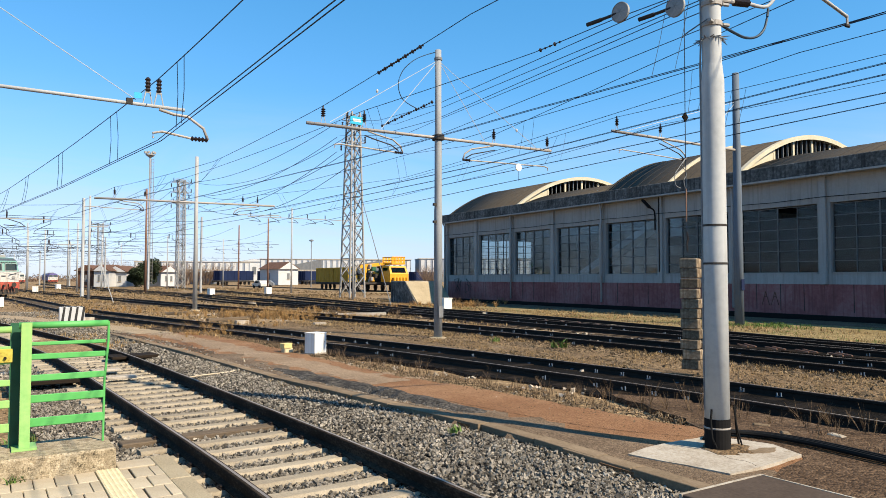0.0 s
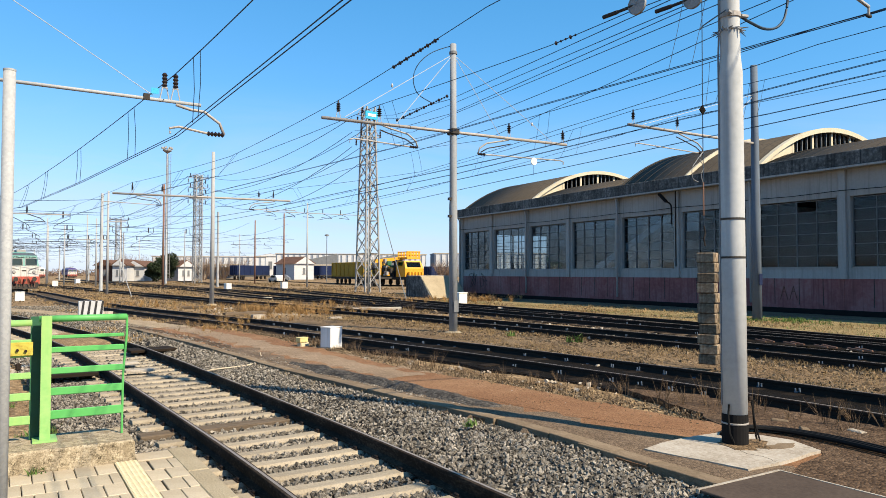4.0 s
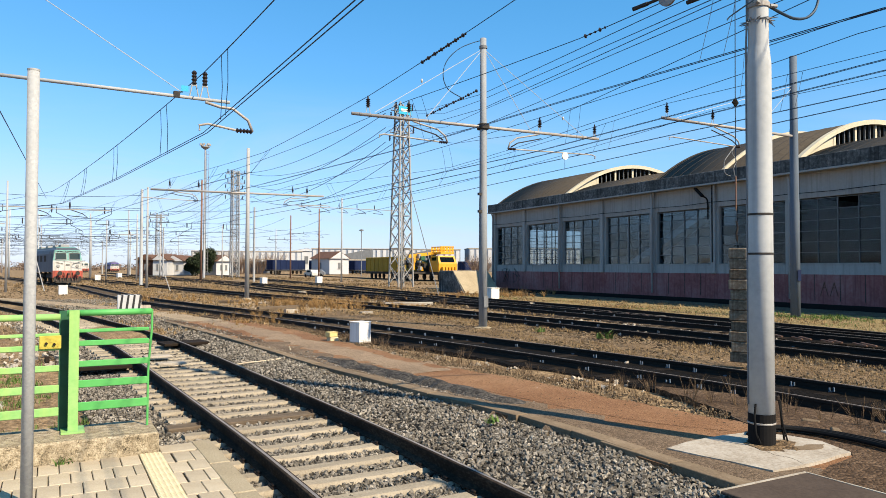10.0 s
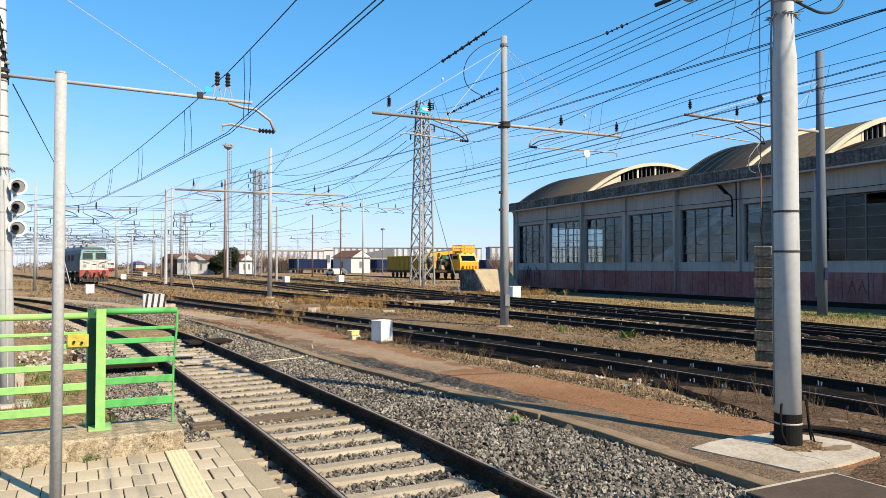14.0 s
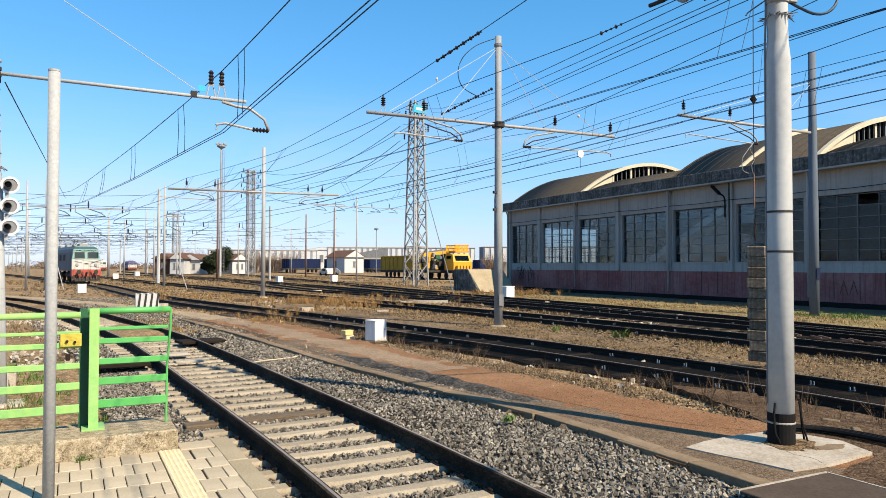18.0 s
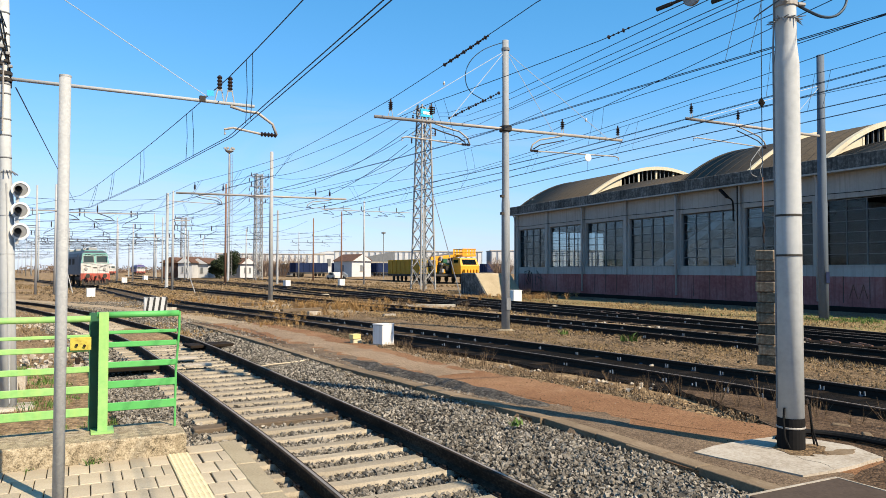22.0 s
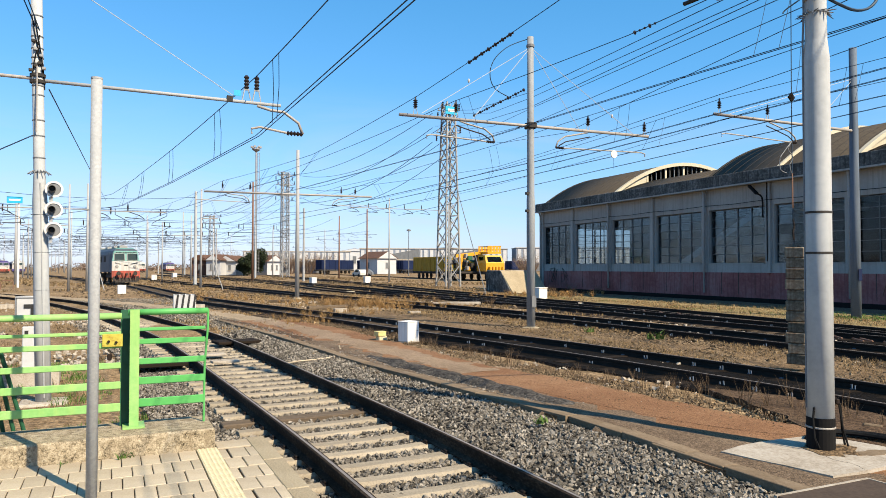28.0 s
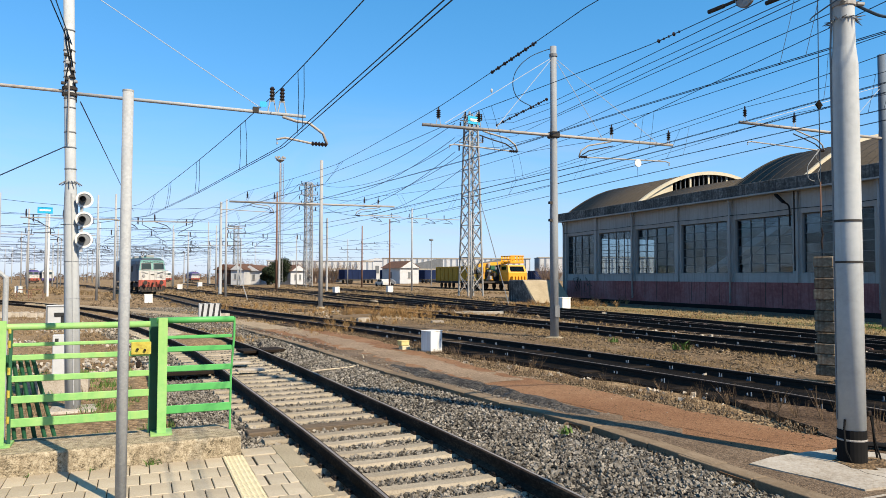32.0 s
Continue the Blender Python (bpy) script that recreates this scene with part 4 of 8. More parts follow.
part("bolt", rod(BM(), (0.09, -0.07, 0.88), (0.09, -0.05, 0.88), 0.014, n=8), "rail", lt)
part("padlock", box(BM(), (0.03, -0.02, 0.73), (0.045, 0.03, 0.07), bevel=0.01), "rail", railing, "dark hanging padlock")
for z in (0.25, 0.5, 0.72, 0.98, 1.12):
    part("hinge", rod(BM(), (-1.122, -0.035, z - 0.035), (-1.122, -0.035, z + 0.035), 0.014, n=8), "yellow_rust", railing, "rusty yellow hinge")
part("gate_stile", box(BM(), (-1.112, -0.02, 0.58), (0.03, 0.03, 1.14), bevel=0.004), "green_dark", railing, "dark green gate stile")
for k in range(5):
    t = thing("steel_tube", pose(-1.06 + 0.055 * k - 0.02, 8.42, -0.2), "dark green steel tube leaning on the railing", "tube", "leaning tubes")
    part("tube", rod(BM(), (0.05 * k, 0.05, 0), (-0.1, -0.16, 1.25), 0.02, n=10), "green_dark", t)

thin = thing("steel_post", pose(-0.09, 6.4, 0), "thin galvanised steel post standing on the platform", "post")
part("tube", rod(BM(), (0, 0, 0), (0, 0, 3.37), 0.043, n=20), "galvanised", thin, smooth=True)
part("cap", rod(BM(), (0, 0, 3.37), (0, 0, 3.385), 0.045, n=20), "galvanised", thin)
# unseen post, added only for the shadow it throws
slim = thing("shadow_post", pose(6.15, -0.75, -0.05), "slim grey post out of view, added to cast a shadow", "lamp post")
part("tube", rod(BM(), (0, 0, 0), (0, 0, 6.5), 0.055, 0.045, n=14), "galvanised", slim, smooth=True)

# mast with the signal, on its block
smast = thing("signal_mast", pose(-1.06, 13.0, -0.42), "grey steel mast with clamps and a three-lens signal", "mast")
part("shaft", lathe(BM(), [(0.116, 0), (0.114, 1.6), (0.108, 3.3), (0.085, 3.75), (0.082, 7.2)], 18), "pole", smast, smooth=True)
part("foot_block", box(BM(), (0, 0, 0.03), (0.7, 0.6, 0.22), bevel=0.03), "slab", smast, "small concrete foot block")
rng = random.Random(3)
for z in (6.27, 5.94, 5.75, 5.6, 5.5, 5.15, 5.0, 4.6, 4.35, 4.0, 3.77, 3.1, 2.5, 1.9):
    part("clamp_band", lathe(BM(), [(0.088, z - 0.012), (0.094 if z > 3.6 else 0.118, z), (0.088, z + 0.012)], 14), "pole_dark", smast)
for k in range(14):
    a = 2 * math.pi * k / 14
    rod_bm = rod(BM(), (0.09 * math.cos(a), 0.09 * math.sin(a), 3.8), (0.17 * math.cos(a + 0.3), 0.17 * math.sin(a + 0.3), 3.74), 0.008, n=4)
    part("climb_guard_spike", rod_bm, "pole_dark", smast)
part("cable_duct", rod(BM(), (0.02, -0.115, 0.2), (0.02, -0.1, 3.6), 0.012, n=6), "galvanised", smast)
for k, z in enumerate((3.08, 2.755, 2.43)):
    at = pose(0.26, -0.13, z + 0.42, 90, 0, 6)
    h = part("signal_head", lathe(BM(), [(0.13, 0), (0.13, 0.02), (0.1, 0.025), (0.098, 0.0)], 28, at), "white", smast, "white round signal target")
    part("lamp_face", lathe(BM(), [(0.101, -0.02), (0.101, 0.012)], 24, at), "pole_dark", h, "grey lamp face")
    part("lens_hood", lathe(BM(), [(0.045, 0.012), (0.052, 0.13), (0.046, 0.13), (0.04, 0.03)], 18, at @ pose(-0.015, 0, 0, 0, -8, 0)), "black", h, "black lens hood")
    part("bracket", box(BM(), (0.22, -0.11, z + 0.42 - 0.16), (0.05, 0.05, 0.08)), "galvanised", h)

# the old mast leans slightly back from the track
lean = Matrix(((1, 0, -0.028, 0.15), (0, 1, 0, 0), (0, 0, 1, 0), (0, 0, 0, 1)))
for ob in smast.children:
    if ob.name.split(".")[0] in ("shaft", "foot_block", "clamp_band", "climb_guard_spike", "cable_duct"):
        ob.data.transform(lean)

t_board = thing("track_marker_board", pose(-1.27, 15.0, -0.3), "white marker board with a black T on a white box post", "sign")
part("board", box(BM(), (0, 0, 1.38), (0.52, 0.06, 0.46), bevel=0.012), "house_wall", t_board)
rim = BM()
for cx, cz, w, h in ((0, 1.585, 0.48, 0.02), (0, 1.175, 0.48, 0.02), (-0.235, 1.38, 0.02, 0.41), (0.235, 1.38, 0.02, 0.41)):
    box(rim, (cx, -0.034, cz), (w, 0.008, h))
part("rim", rim, "pole_dark", t_board, "thin grey rim")
part("post", box(BM(), (0.06, 0.03, 0.66), (0.4, 0.12, 0.8), bevel=0.012), "house_wall", t_board)
m = BM()
box(m, (0.04, -0.036, 1.43), (0.32, 0.008, 0.075))
box(m, (0.04, -0.036, 1.3), (0.1, 0.008, 0.2))
part("letter", m, "black", t_board, "black letter T")
for dx in (-0.1, 0.06):
    part("mark", box(BM(), (dx + 0.03, -0.033, 0.93), (0.06, 0.008, 0.12)), "black", t_board)
part("footing", box(BM(), (-0.05, 0.05, 0.12), (1.05, 0.5, 0.34), bevel=0.03), "slab", t_board, "low pale concrete footing")

panel = thing("notice_board", pose(-1.66, 9.5, -0.3), "pale grey notice board in a rounded grey tube frame", "sign")
part("board", box(BM(), (-0.03, 0, 1.75), (0.42, 0.03, 0.8), bevel=0.01), "pole", panel)
part("frame", sweep(BM(), [(-0.28, 0, 0), (-0.28, 0, 2.12), (-0.2, 0, 2.2), (0.2, 0, 2.2), (0.28, 0, 2.12), (0.28, 0, 0)], 0.03, 10), "galvanised", panel)

# ---- concrete duct covers beside the ballast ----
def place(mesh, name, parent, m, inv):
    o = new(name, mesh)
    o.parent = parent
    o.matrix_basis = inv @ m
    return o


kerb = thing("cable_duct", pose(5.36, 4, -0.2), "row of worn concrete cable-duct covers along the ballast", "cable duct", kind="structure")
kinv = kerb.matrix_basis.inverted()
kmesh = bpy.data.meshes.new("cover")
bm = box(BM(), (0, 0, -0.06), (0.2, 0.99, 0.16), bevel=0.006)
bm.to_mesh(kmesh), bm.free()
kmesh.materials.append(M["kerb"])
for n, (p, d) in enumerate(even(KERB, 1.0)):
    if p.y > -3:
        q = p + d * 0.5
        place(kmesh, "cover", kerb, pose(q.x, q.y, -0.04 + random.uniform(-0.004, 0.004), random.uniform(-0.5, 0.5), random.uniform(-1.2, 1.2), -math.degrees(math.atan2(d.x, d.y)) + random.uniform(-0.5, 0.5)), kinv)
cover = thing("service_cover", pose(5.45, 3.55, -0.03), "grey sheet-metal cover plate over a service pit", "cover plate")
part("plate", box(BM(), (0.02, 0.0, 0.03), (1.12, 1.1, 0.025), bevel=0.006), "manhole", cover)
part("edge_angle", box(BM(), (0.02, 0.56, 0.028), (1.14, 0.03, 0.035)), "slab", cover, "pale worn edge")
part("seam", box(BM(), (0.58, 0.0, 0.032), (0.02, 1.1, 0.03)), "slab", cover)

# ---- near mast fittings ----
for z in (2.0, 2.42):
    part("strap", lathe(BM(), [(0.129, z - 0.012), (0.135, z - 0.01), (0.135, z + 0.01), (0.129, z + 0.012)], 24), "steel_dark", pole, "dark steel strap")
for k in range(22):
    a = 2 * math.pi * k / 22
    r2 = 0.17 + 0.03 * (k % 3)
    part("climb_guard_spike", rod(BM(), (0.102 * math.cos(a), 0.102 * math.sin(a), 4.51), (0.88 * r2 * math.cos(a + 0.25), 0.88 * r2 * math.sin(a + 0.25), 4.46 + 0.05 * (k % 2)), 0.012, 0.003, n=4), "pole_dark", pole)
part("cable", sweep(BM(), [(-0.112, 0.074, 0.4), (-0.11, 0.072, 4.2), (-0.102, 0.064, 4.5), (-0.1, 0.062, 9)], 0.011, 6), "pole_dark", pole, "black cable running up the mast")
part("cable", sweep(BM(), [(-0.14, -0.09, 0.02), (-0.17, -0.06, 0.12), (-0.165, -0.04, 0.3), (-0.135, -0.03, 0.42)], 0.012, 6), "rubber", pole)
part("cable", sweep(BM(), [(0.13, -0.09, 0.5), (0.17, -0.1, 0.42), (0.19, -0.1, 0.2), (0.23, -0.1, 0.02)], 0.012, 6), "rubber", pole)
part("cable", sweep(BM(), [(0.12, -0.12, 0.44), (0.15, -0.14, 0.2), (0.2, -0.16, 0.02)], 0.01, 6), "rubber", pole)
part("earth_clamp", box(BM(), (0.13, -0.09, 0.47), (0.05, 0.04, 0.05), bevel=0.008), "rail", pole)
part("foot_strap", lathe(BM(), [(0.138, 0.2), (0.142, 0.205), (0.142, 0.215), (0.138, 0.22)], 24), "arm", pole)
for z in (4.67, 4.9):
    part("clamp_ring", lathe(BM(), [(0.104, z - 0.03), (0.118, z - 0.025), (0.118, z + 0.025), (0.104, z + 0.03)], 18), "arm", pole)
    for dx in (-1, 1):
        part("clamp_bolt", rod(BM(), (0.09 * dx, -0.08, z), (0.17 * dx, -0.1, z), 0.022, n=6), "lattice", pole)
part("jumper", sweep(BM(), bend([(0.1, -0.05, 4.68), (0.3, -0.05, 4.64), (0.55, -0.04, 4.62), (0.78, -0.03, 4.67), (0.95, -0.02, 4.79), (1.05, 0.0, 4.95), (1.08, 0.0, 5.08)]), 0.016, 6), "wire", pole, "curved black jumper cable")
part("jumper", sweep(BM(), bend([(-0.13, -0.05, 4.7), (-0.3, 0.1, 4.55), (-0.34, 0.12, 4.5)]), 0.0078, 6), "wire", pole)
part("side_bracket", rod(BM(), (0.1, 0, 4.98), (0.42, 0, 5.02), 0.024, n=8), "arm", pole)
cant = part("cantilever_tube", sweep(BM(), bend([(0.7, 0, 5.06), (1.05, 0, 5.1), (1.3, 0, 5.32), (1.6, 0, 5.52), (1.9, 0, 5.53), (2.86, 0, 5.34)]), 0.022, 8), "galvanised", pole, "grey tube that holds the contact wire", True)
part("bracket_insulator", lathe(BM(), [(0.02, 0)] + [(0.05 if k % 2 else 0.024, 0.03 * k) for k in range(1, 10)] + [(0.02, 0.3)], 8, pose(0.4, 0, 5.02, 0, 82, 0)), "insulator", cant, "dark ribbed insulator")
part("wire_clamp", rod(BM(), (2.86, 0, 5.35), (2.86, 0, 5.23), 0.018, n=6), "arm", cant)
part("wire_clamp", box(BM(), (2.86, 0, 5.215), (0.1, 0.04, 0.04), bevel=0.01), "steel_dark", cant)

# ---- overhead line: masts, arms, insulators ----
def insulator(parent, x, y, z, h=0.5, r=0.075):
    """A post insulator with rain sheds on a forked foot."""
    i = part("insulator", lathe(BM(), [(0.03, 0.22), (r, 0.24), (0.03, 0.27), (r, 0.30), (0.03, 0.33), (r, 0.36), (0.03, 0.39), (r, 0.42), (0.03, 0.45), (0.02, h)], 10, pose(x, y, z)), "insulator", parent, "dark ribbed insulator")
    b = BM()
    rod(b, (x - 0.075, y, z), (x - 0.03, y, z + 0.22), 0.011, n=5)
    rod(b, (x + 0.075, y, z), (x + 0.03, y, z + 0.22), 0.011, n=5)
    rod(b, (x - 0.05, y, z + 0.2), (x + 0.05, y, z + 0.2), 0.014, n=5)
    part("fork", b, "galvanised", i)
    return i


def registration(parent, x0, x1, y, z_arm, z_tip, back):
    """The bent steady tube under an arm, with its insulator and the pull-off tube."""
    s = 1 if x1 > x0 else -1
    r = part("registration_tube", sweep(BM(), [(x0, y, z_arm - 0.03), (x0 + 0.25 * s, y, z_arm - 0.09), (x1 - 0.35 * s, y, z_tip + 0.38), (x1 - 0.08 * s, y, z_tip + 0.2), (x1, y, z_tip)], 0.027, 8), "arm", parent, "bent steel tube below the arm", True)
    if abs(x1 - x0) > 1.0:
        part("steady_tube", sweep(BM(), [(x0 - 0.1 * s, y + 0.03, z_arm - 0.16), (x0 + 0.3 * s, y + 0.03, z_arm - 0.26), (x1 - 0.4 * s, y + 0.03, z_tip + 0.22), (x1 - 0.14 * s, y + 0.03, z_tip + 0.07)], 0.02, 6), "steel_dark", r, "dark lower steady tube", True)
    part("stay_insulator", lathe(BM(), [(0.02, 0)] + [(0.05 if k % 2 else 0.02, 0.03 * k) for k in range(1, 10)] + [(0.02, 0.3)], 8, Matrix.Translation((x1, y, z_tip)) @ Matrix.Rotation(radians(-90 * s), 4, "Y")), "insulator", r)
    part("pull_off_tube", sweep(BM(), [(x1 - 0.28 * s, y, z_tip), (back + 0.15 * s, y, z_tip + 0.07), (back, y, z_tip + 0.03), (back + 0.01 * s, y, z_tip - 0.06)], 0.022, 8), "arm", r)
    return r


def mast(x, y, h, r, mat, label, step=True, foot=True):
    e = thing("catenary_mast", pose(x, y, -0.12), label, "mast", "catenary masts")
    if step:
        prof = [(r, 0), (r * 0.97, h * 0.44), (r * 0.96, h * 0.445), (r * 0.88, h * 0.46), (r * 0.84, h * 0.72), (r * 0.78, h * 0.73), (r * 0.74, h + 0.1)]
    else:
        prof = [(r, 0), (r * 0.7, h + 0.1)]
    part("shaft", lathe(BM(), prof, 16), mat, e, smooth=True)
    if foot:
        f = part("footing", lathe(BM(), [(r * 2.5, -0.05), (r * 2.1, 0.075), (r * 1.1, 0.11)], 9), "concrete", e, "rough concrete footing")
    return e


mid_mast = mast(12.07, 19.3, 9.2, 0.137, "pole_mid", "tall grey steel mast with a crossarm over two tracks")
Zm = 0.12
part("crossarm", rod(BM(), (-4.47, 0, 6.3 + Zm), (4.75, 0, 6.37 + Zm), 0.05, n=10), "arm", mid_mast, "rusty galvanised tube crossarm", True)
for x in (-3.96, -2.63, 2.22, 4.58):
    insulator(mid_mast, x, 0, 6.33 + Zm, 0.54)
registration(mid_mast, -2.5, -1.3, 0, 6.3 + Zm, 5.72 + Zm, -3.6)
registration(mid_mast, 2.2, 0.95, 0, 6.33 + Zm, 5.72 + Zm, 4.6)
part("mast_clamp", box(BM(), (0, 0, 6.34 + Zm), (0.3, 0.34, 0.2), bevel=0.03), "steel_dark", mid_mast)
part("top_collar", lathe(BM(), [(0.1, 8.95), (0.13, 8.97), (0.13, 9.05), (0.1, 9.07)], 12), "pole_dark", mid_mast)
for tx in (-3.75, -2.05, 1.85, 4.1):
    part("guy_wire", rod(BM(), (0, 0, 8.85 + Zm), (tx, 0, 6.4 + Zm), 0.009, n=5), "wire_pale", mid_mast, "pale thin stay wire")
for tx in (-2.2, 3.2):
    part("stay_bead", lathe(BM(), [(0.02, -0.06), (0.04, 0), (0.02, 0.06)], 8, pose(tx, 0, 6.4 + Zm + (4.1 - abs(tx)) * 2.45 / 4.1)), "wire_pale", mid_mast)
part("jumper", sweep(BM(), bend([(0.12, 0.10, 9.3), (-0.28, 0.10, 9.16), (-0.82, 0.10, 8.88), (-1.25, 0.10, 8.46), (-1.41, 0.10, 7.98), (-1.23, 0.10, 7.54), (-0.65, 0.10, 7.30)]), 0.014, 6), "wire", mid_mast, "loop of black jumper cable")
for z in (3.1, 2.55):
    part("cable_cleat", box(BM(), (-0.16, -0.05, z + 1.2), (0.1, 0.1, 0.08)), "steel_dark", mid_mast)
part("mast_plate", box(BM(), (0.0, -0.18, 0.9), (0.16, 0.012, 0.36)), "pole_dark", mid_mast)
disc = part("white_disc", lathe(BM(), [(0.13, 0), (0.13, 0.03)], 18, pose(3.27, 0, 5.66 + Zm, 90)), "white", mid_mast, "white round disc hung on the wire")
part("hanger", rod(BM(), (3.27, 0, 5.75), (3.27, 0, 5.3), 0.008, n=4), "wire", disc)

mast4 = mast(26.1, 18.3, 10.4, 0.19, "pole_steel", "blue-grey steel mast beside the workshop", foot=False)
part("crossarm", rod(BM(), (-7.25, 0, 7.15 + Zm), (0, 0, 7.15 + Zm), 0.055, n=10), "arm", mast4, "rusty galvanised tube crossarm", True)
for x in (-7.0, -4.67):
    insulator(mast4, x, 0, 7.16 + Zm, 0.56)
registration(mast4, -4.6, -3.2, 0, 7.12 + Zm, 6.45 + Zm, -6.9)
for tx in (-6.5, -2.2):
    part("guy_wire", rod(BM(), (0, 0, 9.3), (tx, 0, 7.35), 0.01, n=5), "wire_pale", mast4)
part("mast_plate", box(BM(), (-0.03, -0.21, 1.7), (0.2, 0.012, 0.45)), "blue_wagon", mast4)

part("crossarm", rod(BM(), (-0.1, 0, 5.25), (3.87, 0, 5.21), 0.03, n=10), "galvanised", smast, "grey tube crossarm over the track", True)
part("crossarm", rod(BM(), (-5.5, 0, 5.32), (0, 0, 5.27), 0.028, n=10), "arm", smast)
for x in (3.26, 3.44):
    insulator(smast, x, 0, 5.24, 0.46, 0.05)
registration(smast, 3.45, 4.28, 0, 5.2, 4.72, 3.35)
part("number_tag", box(BM(), (3.1, -0.03, 5.36), (0.12, 0.01, 0.1)), "sign_blue", smast)
part("stay_clamp", box(BM(), (2.97, 0, 5.25), (0.1, 0.08, 0.1)), "steel_dark", smast)
for z in (5.22, 5.32):
    part("mast_clamp", lathe(BM(), [(0.09, z - 0.03), (0.115, z - 0.025), (0.115, z + 0.025), (0.09, z + 0.03)], 10), "steel_dark", smast)
for k, (a0, z0, a1, z1) in enumerate(((3.6, 6.3, 5.6, 5.35), (4.2, 6.25, 6.0, 5.2), (5.0, 5.95, 3.9, 5.3), (4.6, 5.7, 6.4, 5.1))):
    part("lead_cable", sweep(BM(), [(0.1 * math.cos(a0 + (a1 - a0) * i / 8), 0.1 * math.sin(a0 + (a1 - a0) * i / 8), z0 + (z1 - z0) * i / 8) for i in range(9)], 0.009, 5), "rubber", smast)
for k, (x, z) in enumerate(((-0.06, 5.85), (-0.03, 5.72), (0.03, 5.5), (0.09, 5.42), (-0.09, 5.38), (0.05, 5.62), (-0.02, 5.45))):
    part("cable_clamp", box(BM(), (x, -0.1, z), (0.06, 0.05, 0.05), bevel=0.01), "lattice" if k % 2 else "steel_dark", smast)
part("drop_rod", rod(BM(), (0.0, -0.12, 5.45), (0.0, -0.12, 4.4), 0.012, n=6), "arm", smast)

pole3 = mast(10.45, 43.67, 9.1, 0.14, "pole_concrete", "pale concrete mast carrying a long crossarm", step=False)
part("crossarm", rod(BM(), (-5.5, 0, 6.4), (4.8, 0, 6.5), 0.06, n=8), "arm", pole3, "rusty tube crossarm", True)
for x in (-4.47, -2.87, 2.78, 3.7):
    insulator(pole3, x, 0, 6.45, 0.6)
registration(pole3, -4.3, -2.9, 0, 6.4, 5.85, -6.0)
registration(pole3, 3.8, 2.2, 0, 6.45, 5.85, 5.2)


def far_mast(x, y, h, mat, left=0.0, right=0.0, r=0.16, arm_z=None):
    r *= 0.62
    e = mast(x, y, h, r, mat, {"pole_brown": "brown rusty steel mast in the yard", "pole_concrete": "pale concrete mast in the yard"}.get(mat, "grey steel mast in the yard"), step=mat == "pole", foot=False)
    z = arm_z or min(h - 1.5, 6.6)
    if left or right:
        far = 0.6 if y > 115 else 1.0
        part("crossarm", rod(BM(), (-left, 0, z), (right, 0, z + 0.03), 0.045 * far, n=6), "arm" if y < 115 else "steel_dark", e)
        for k in range(int((left + right) / 2.6)):
            xx = -left + 0.4 + k * 2.6
            b = lathe(BM(), [(0.03, 0), (0.065 * far, 0.25), (0.06 * far, 0.5 * far), (0.03, 0.65 * far)], 6, pose(xx, 0, z))
            part("insulator", b, "insulator", e)
            part("registration_tube", sweep(BM(), [(xx, 0, z), (xx + 0.9, 0, z - 0.3), (xx + 1.3, 0, z - 0.6), (xx - 0.2, 0, z - 0.5)], 0.035 * far, 5), "steel_dark", e)
    return e


far_mast(17.58, 99.3, 13.5, "pole_brown", r=0.25)
far_mast(7.83, 71.4, 9.3, "pole_concrete", 0, 1.5, r=0.19)
far_mast(35.3, 117.8, 10.6, "pole_brown", 4, 5, r=0.22)
far_mast(44.0, 128.7, 12.9, "pole_brown", 6, 2, r=0.27, arm_z=8.2)
far_mast(34.6, 91.8, 11.3, "pole_concrete", 6, 9, r=0.2, arm_z=10)
far_mast(27.7, 58.3, 7.7, "pole_concrete", r=0.14)
far_mast(-3.0, 64.5, 8.5, "pole_concrete", 5.5, 1.5, r=0.15)
far_mast(-1.7, 65.2, 8.7, "pole_concrete", 0, 6, r=0.17)
far_mast(-11.2, 91.4, 9.4, "pole_concrete", 7, 0.5, r=0.2)
far_mast(-9.4, 90.8, 9.1, "pole_concrete", 0, 5, r=0.24)
far_mast(5.5, 128.8, 10.5, "pole_concrete", 5, 4, r=0.2)
far_mast(10.8, 111.3, 9.5, "pole_concrete", 4, 4, r=0.2)
far_mast(13.8, 158.9, 13.5, "pole_concrete", 5, 5, r=0.25, arm_z=8)
far_mast(27.7, 135.4, 9.5, "pole_concrete", 5, 5, r=0.2)
far_mast(46.9, 168.5, 11, "pole_concrete", 8, 4, r=0.22)
rng = random.Random(21)
for k in range(64):
    y = rng.uniform(120, 330)
    x = rng.uniform(-0.42, 0.16) * y + rng.uniform(-5, 5)
    far_mast(round(x, 1), round(y, 1), round(rng.uniform(8.5, 11.5), 1), rng.choice(["pole_concrete", "pole_concrete", "pole"]), rng.choice([0, 5, 9]), rng.choice([4, 6, 10]), r=0.2)


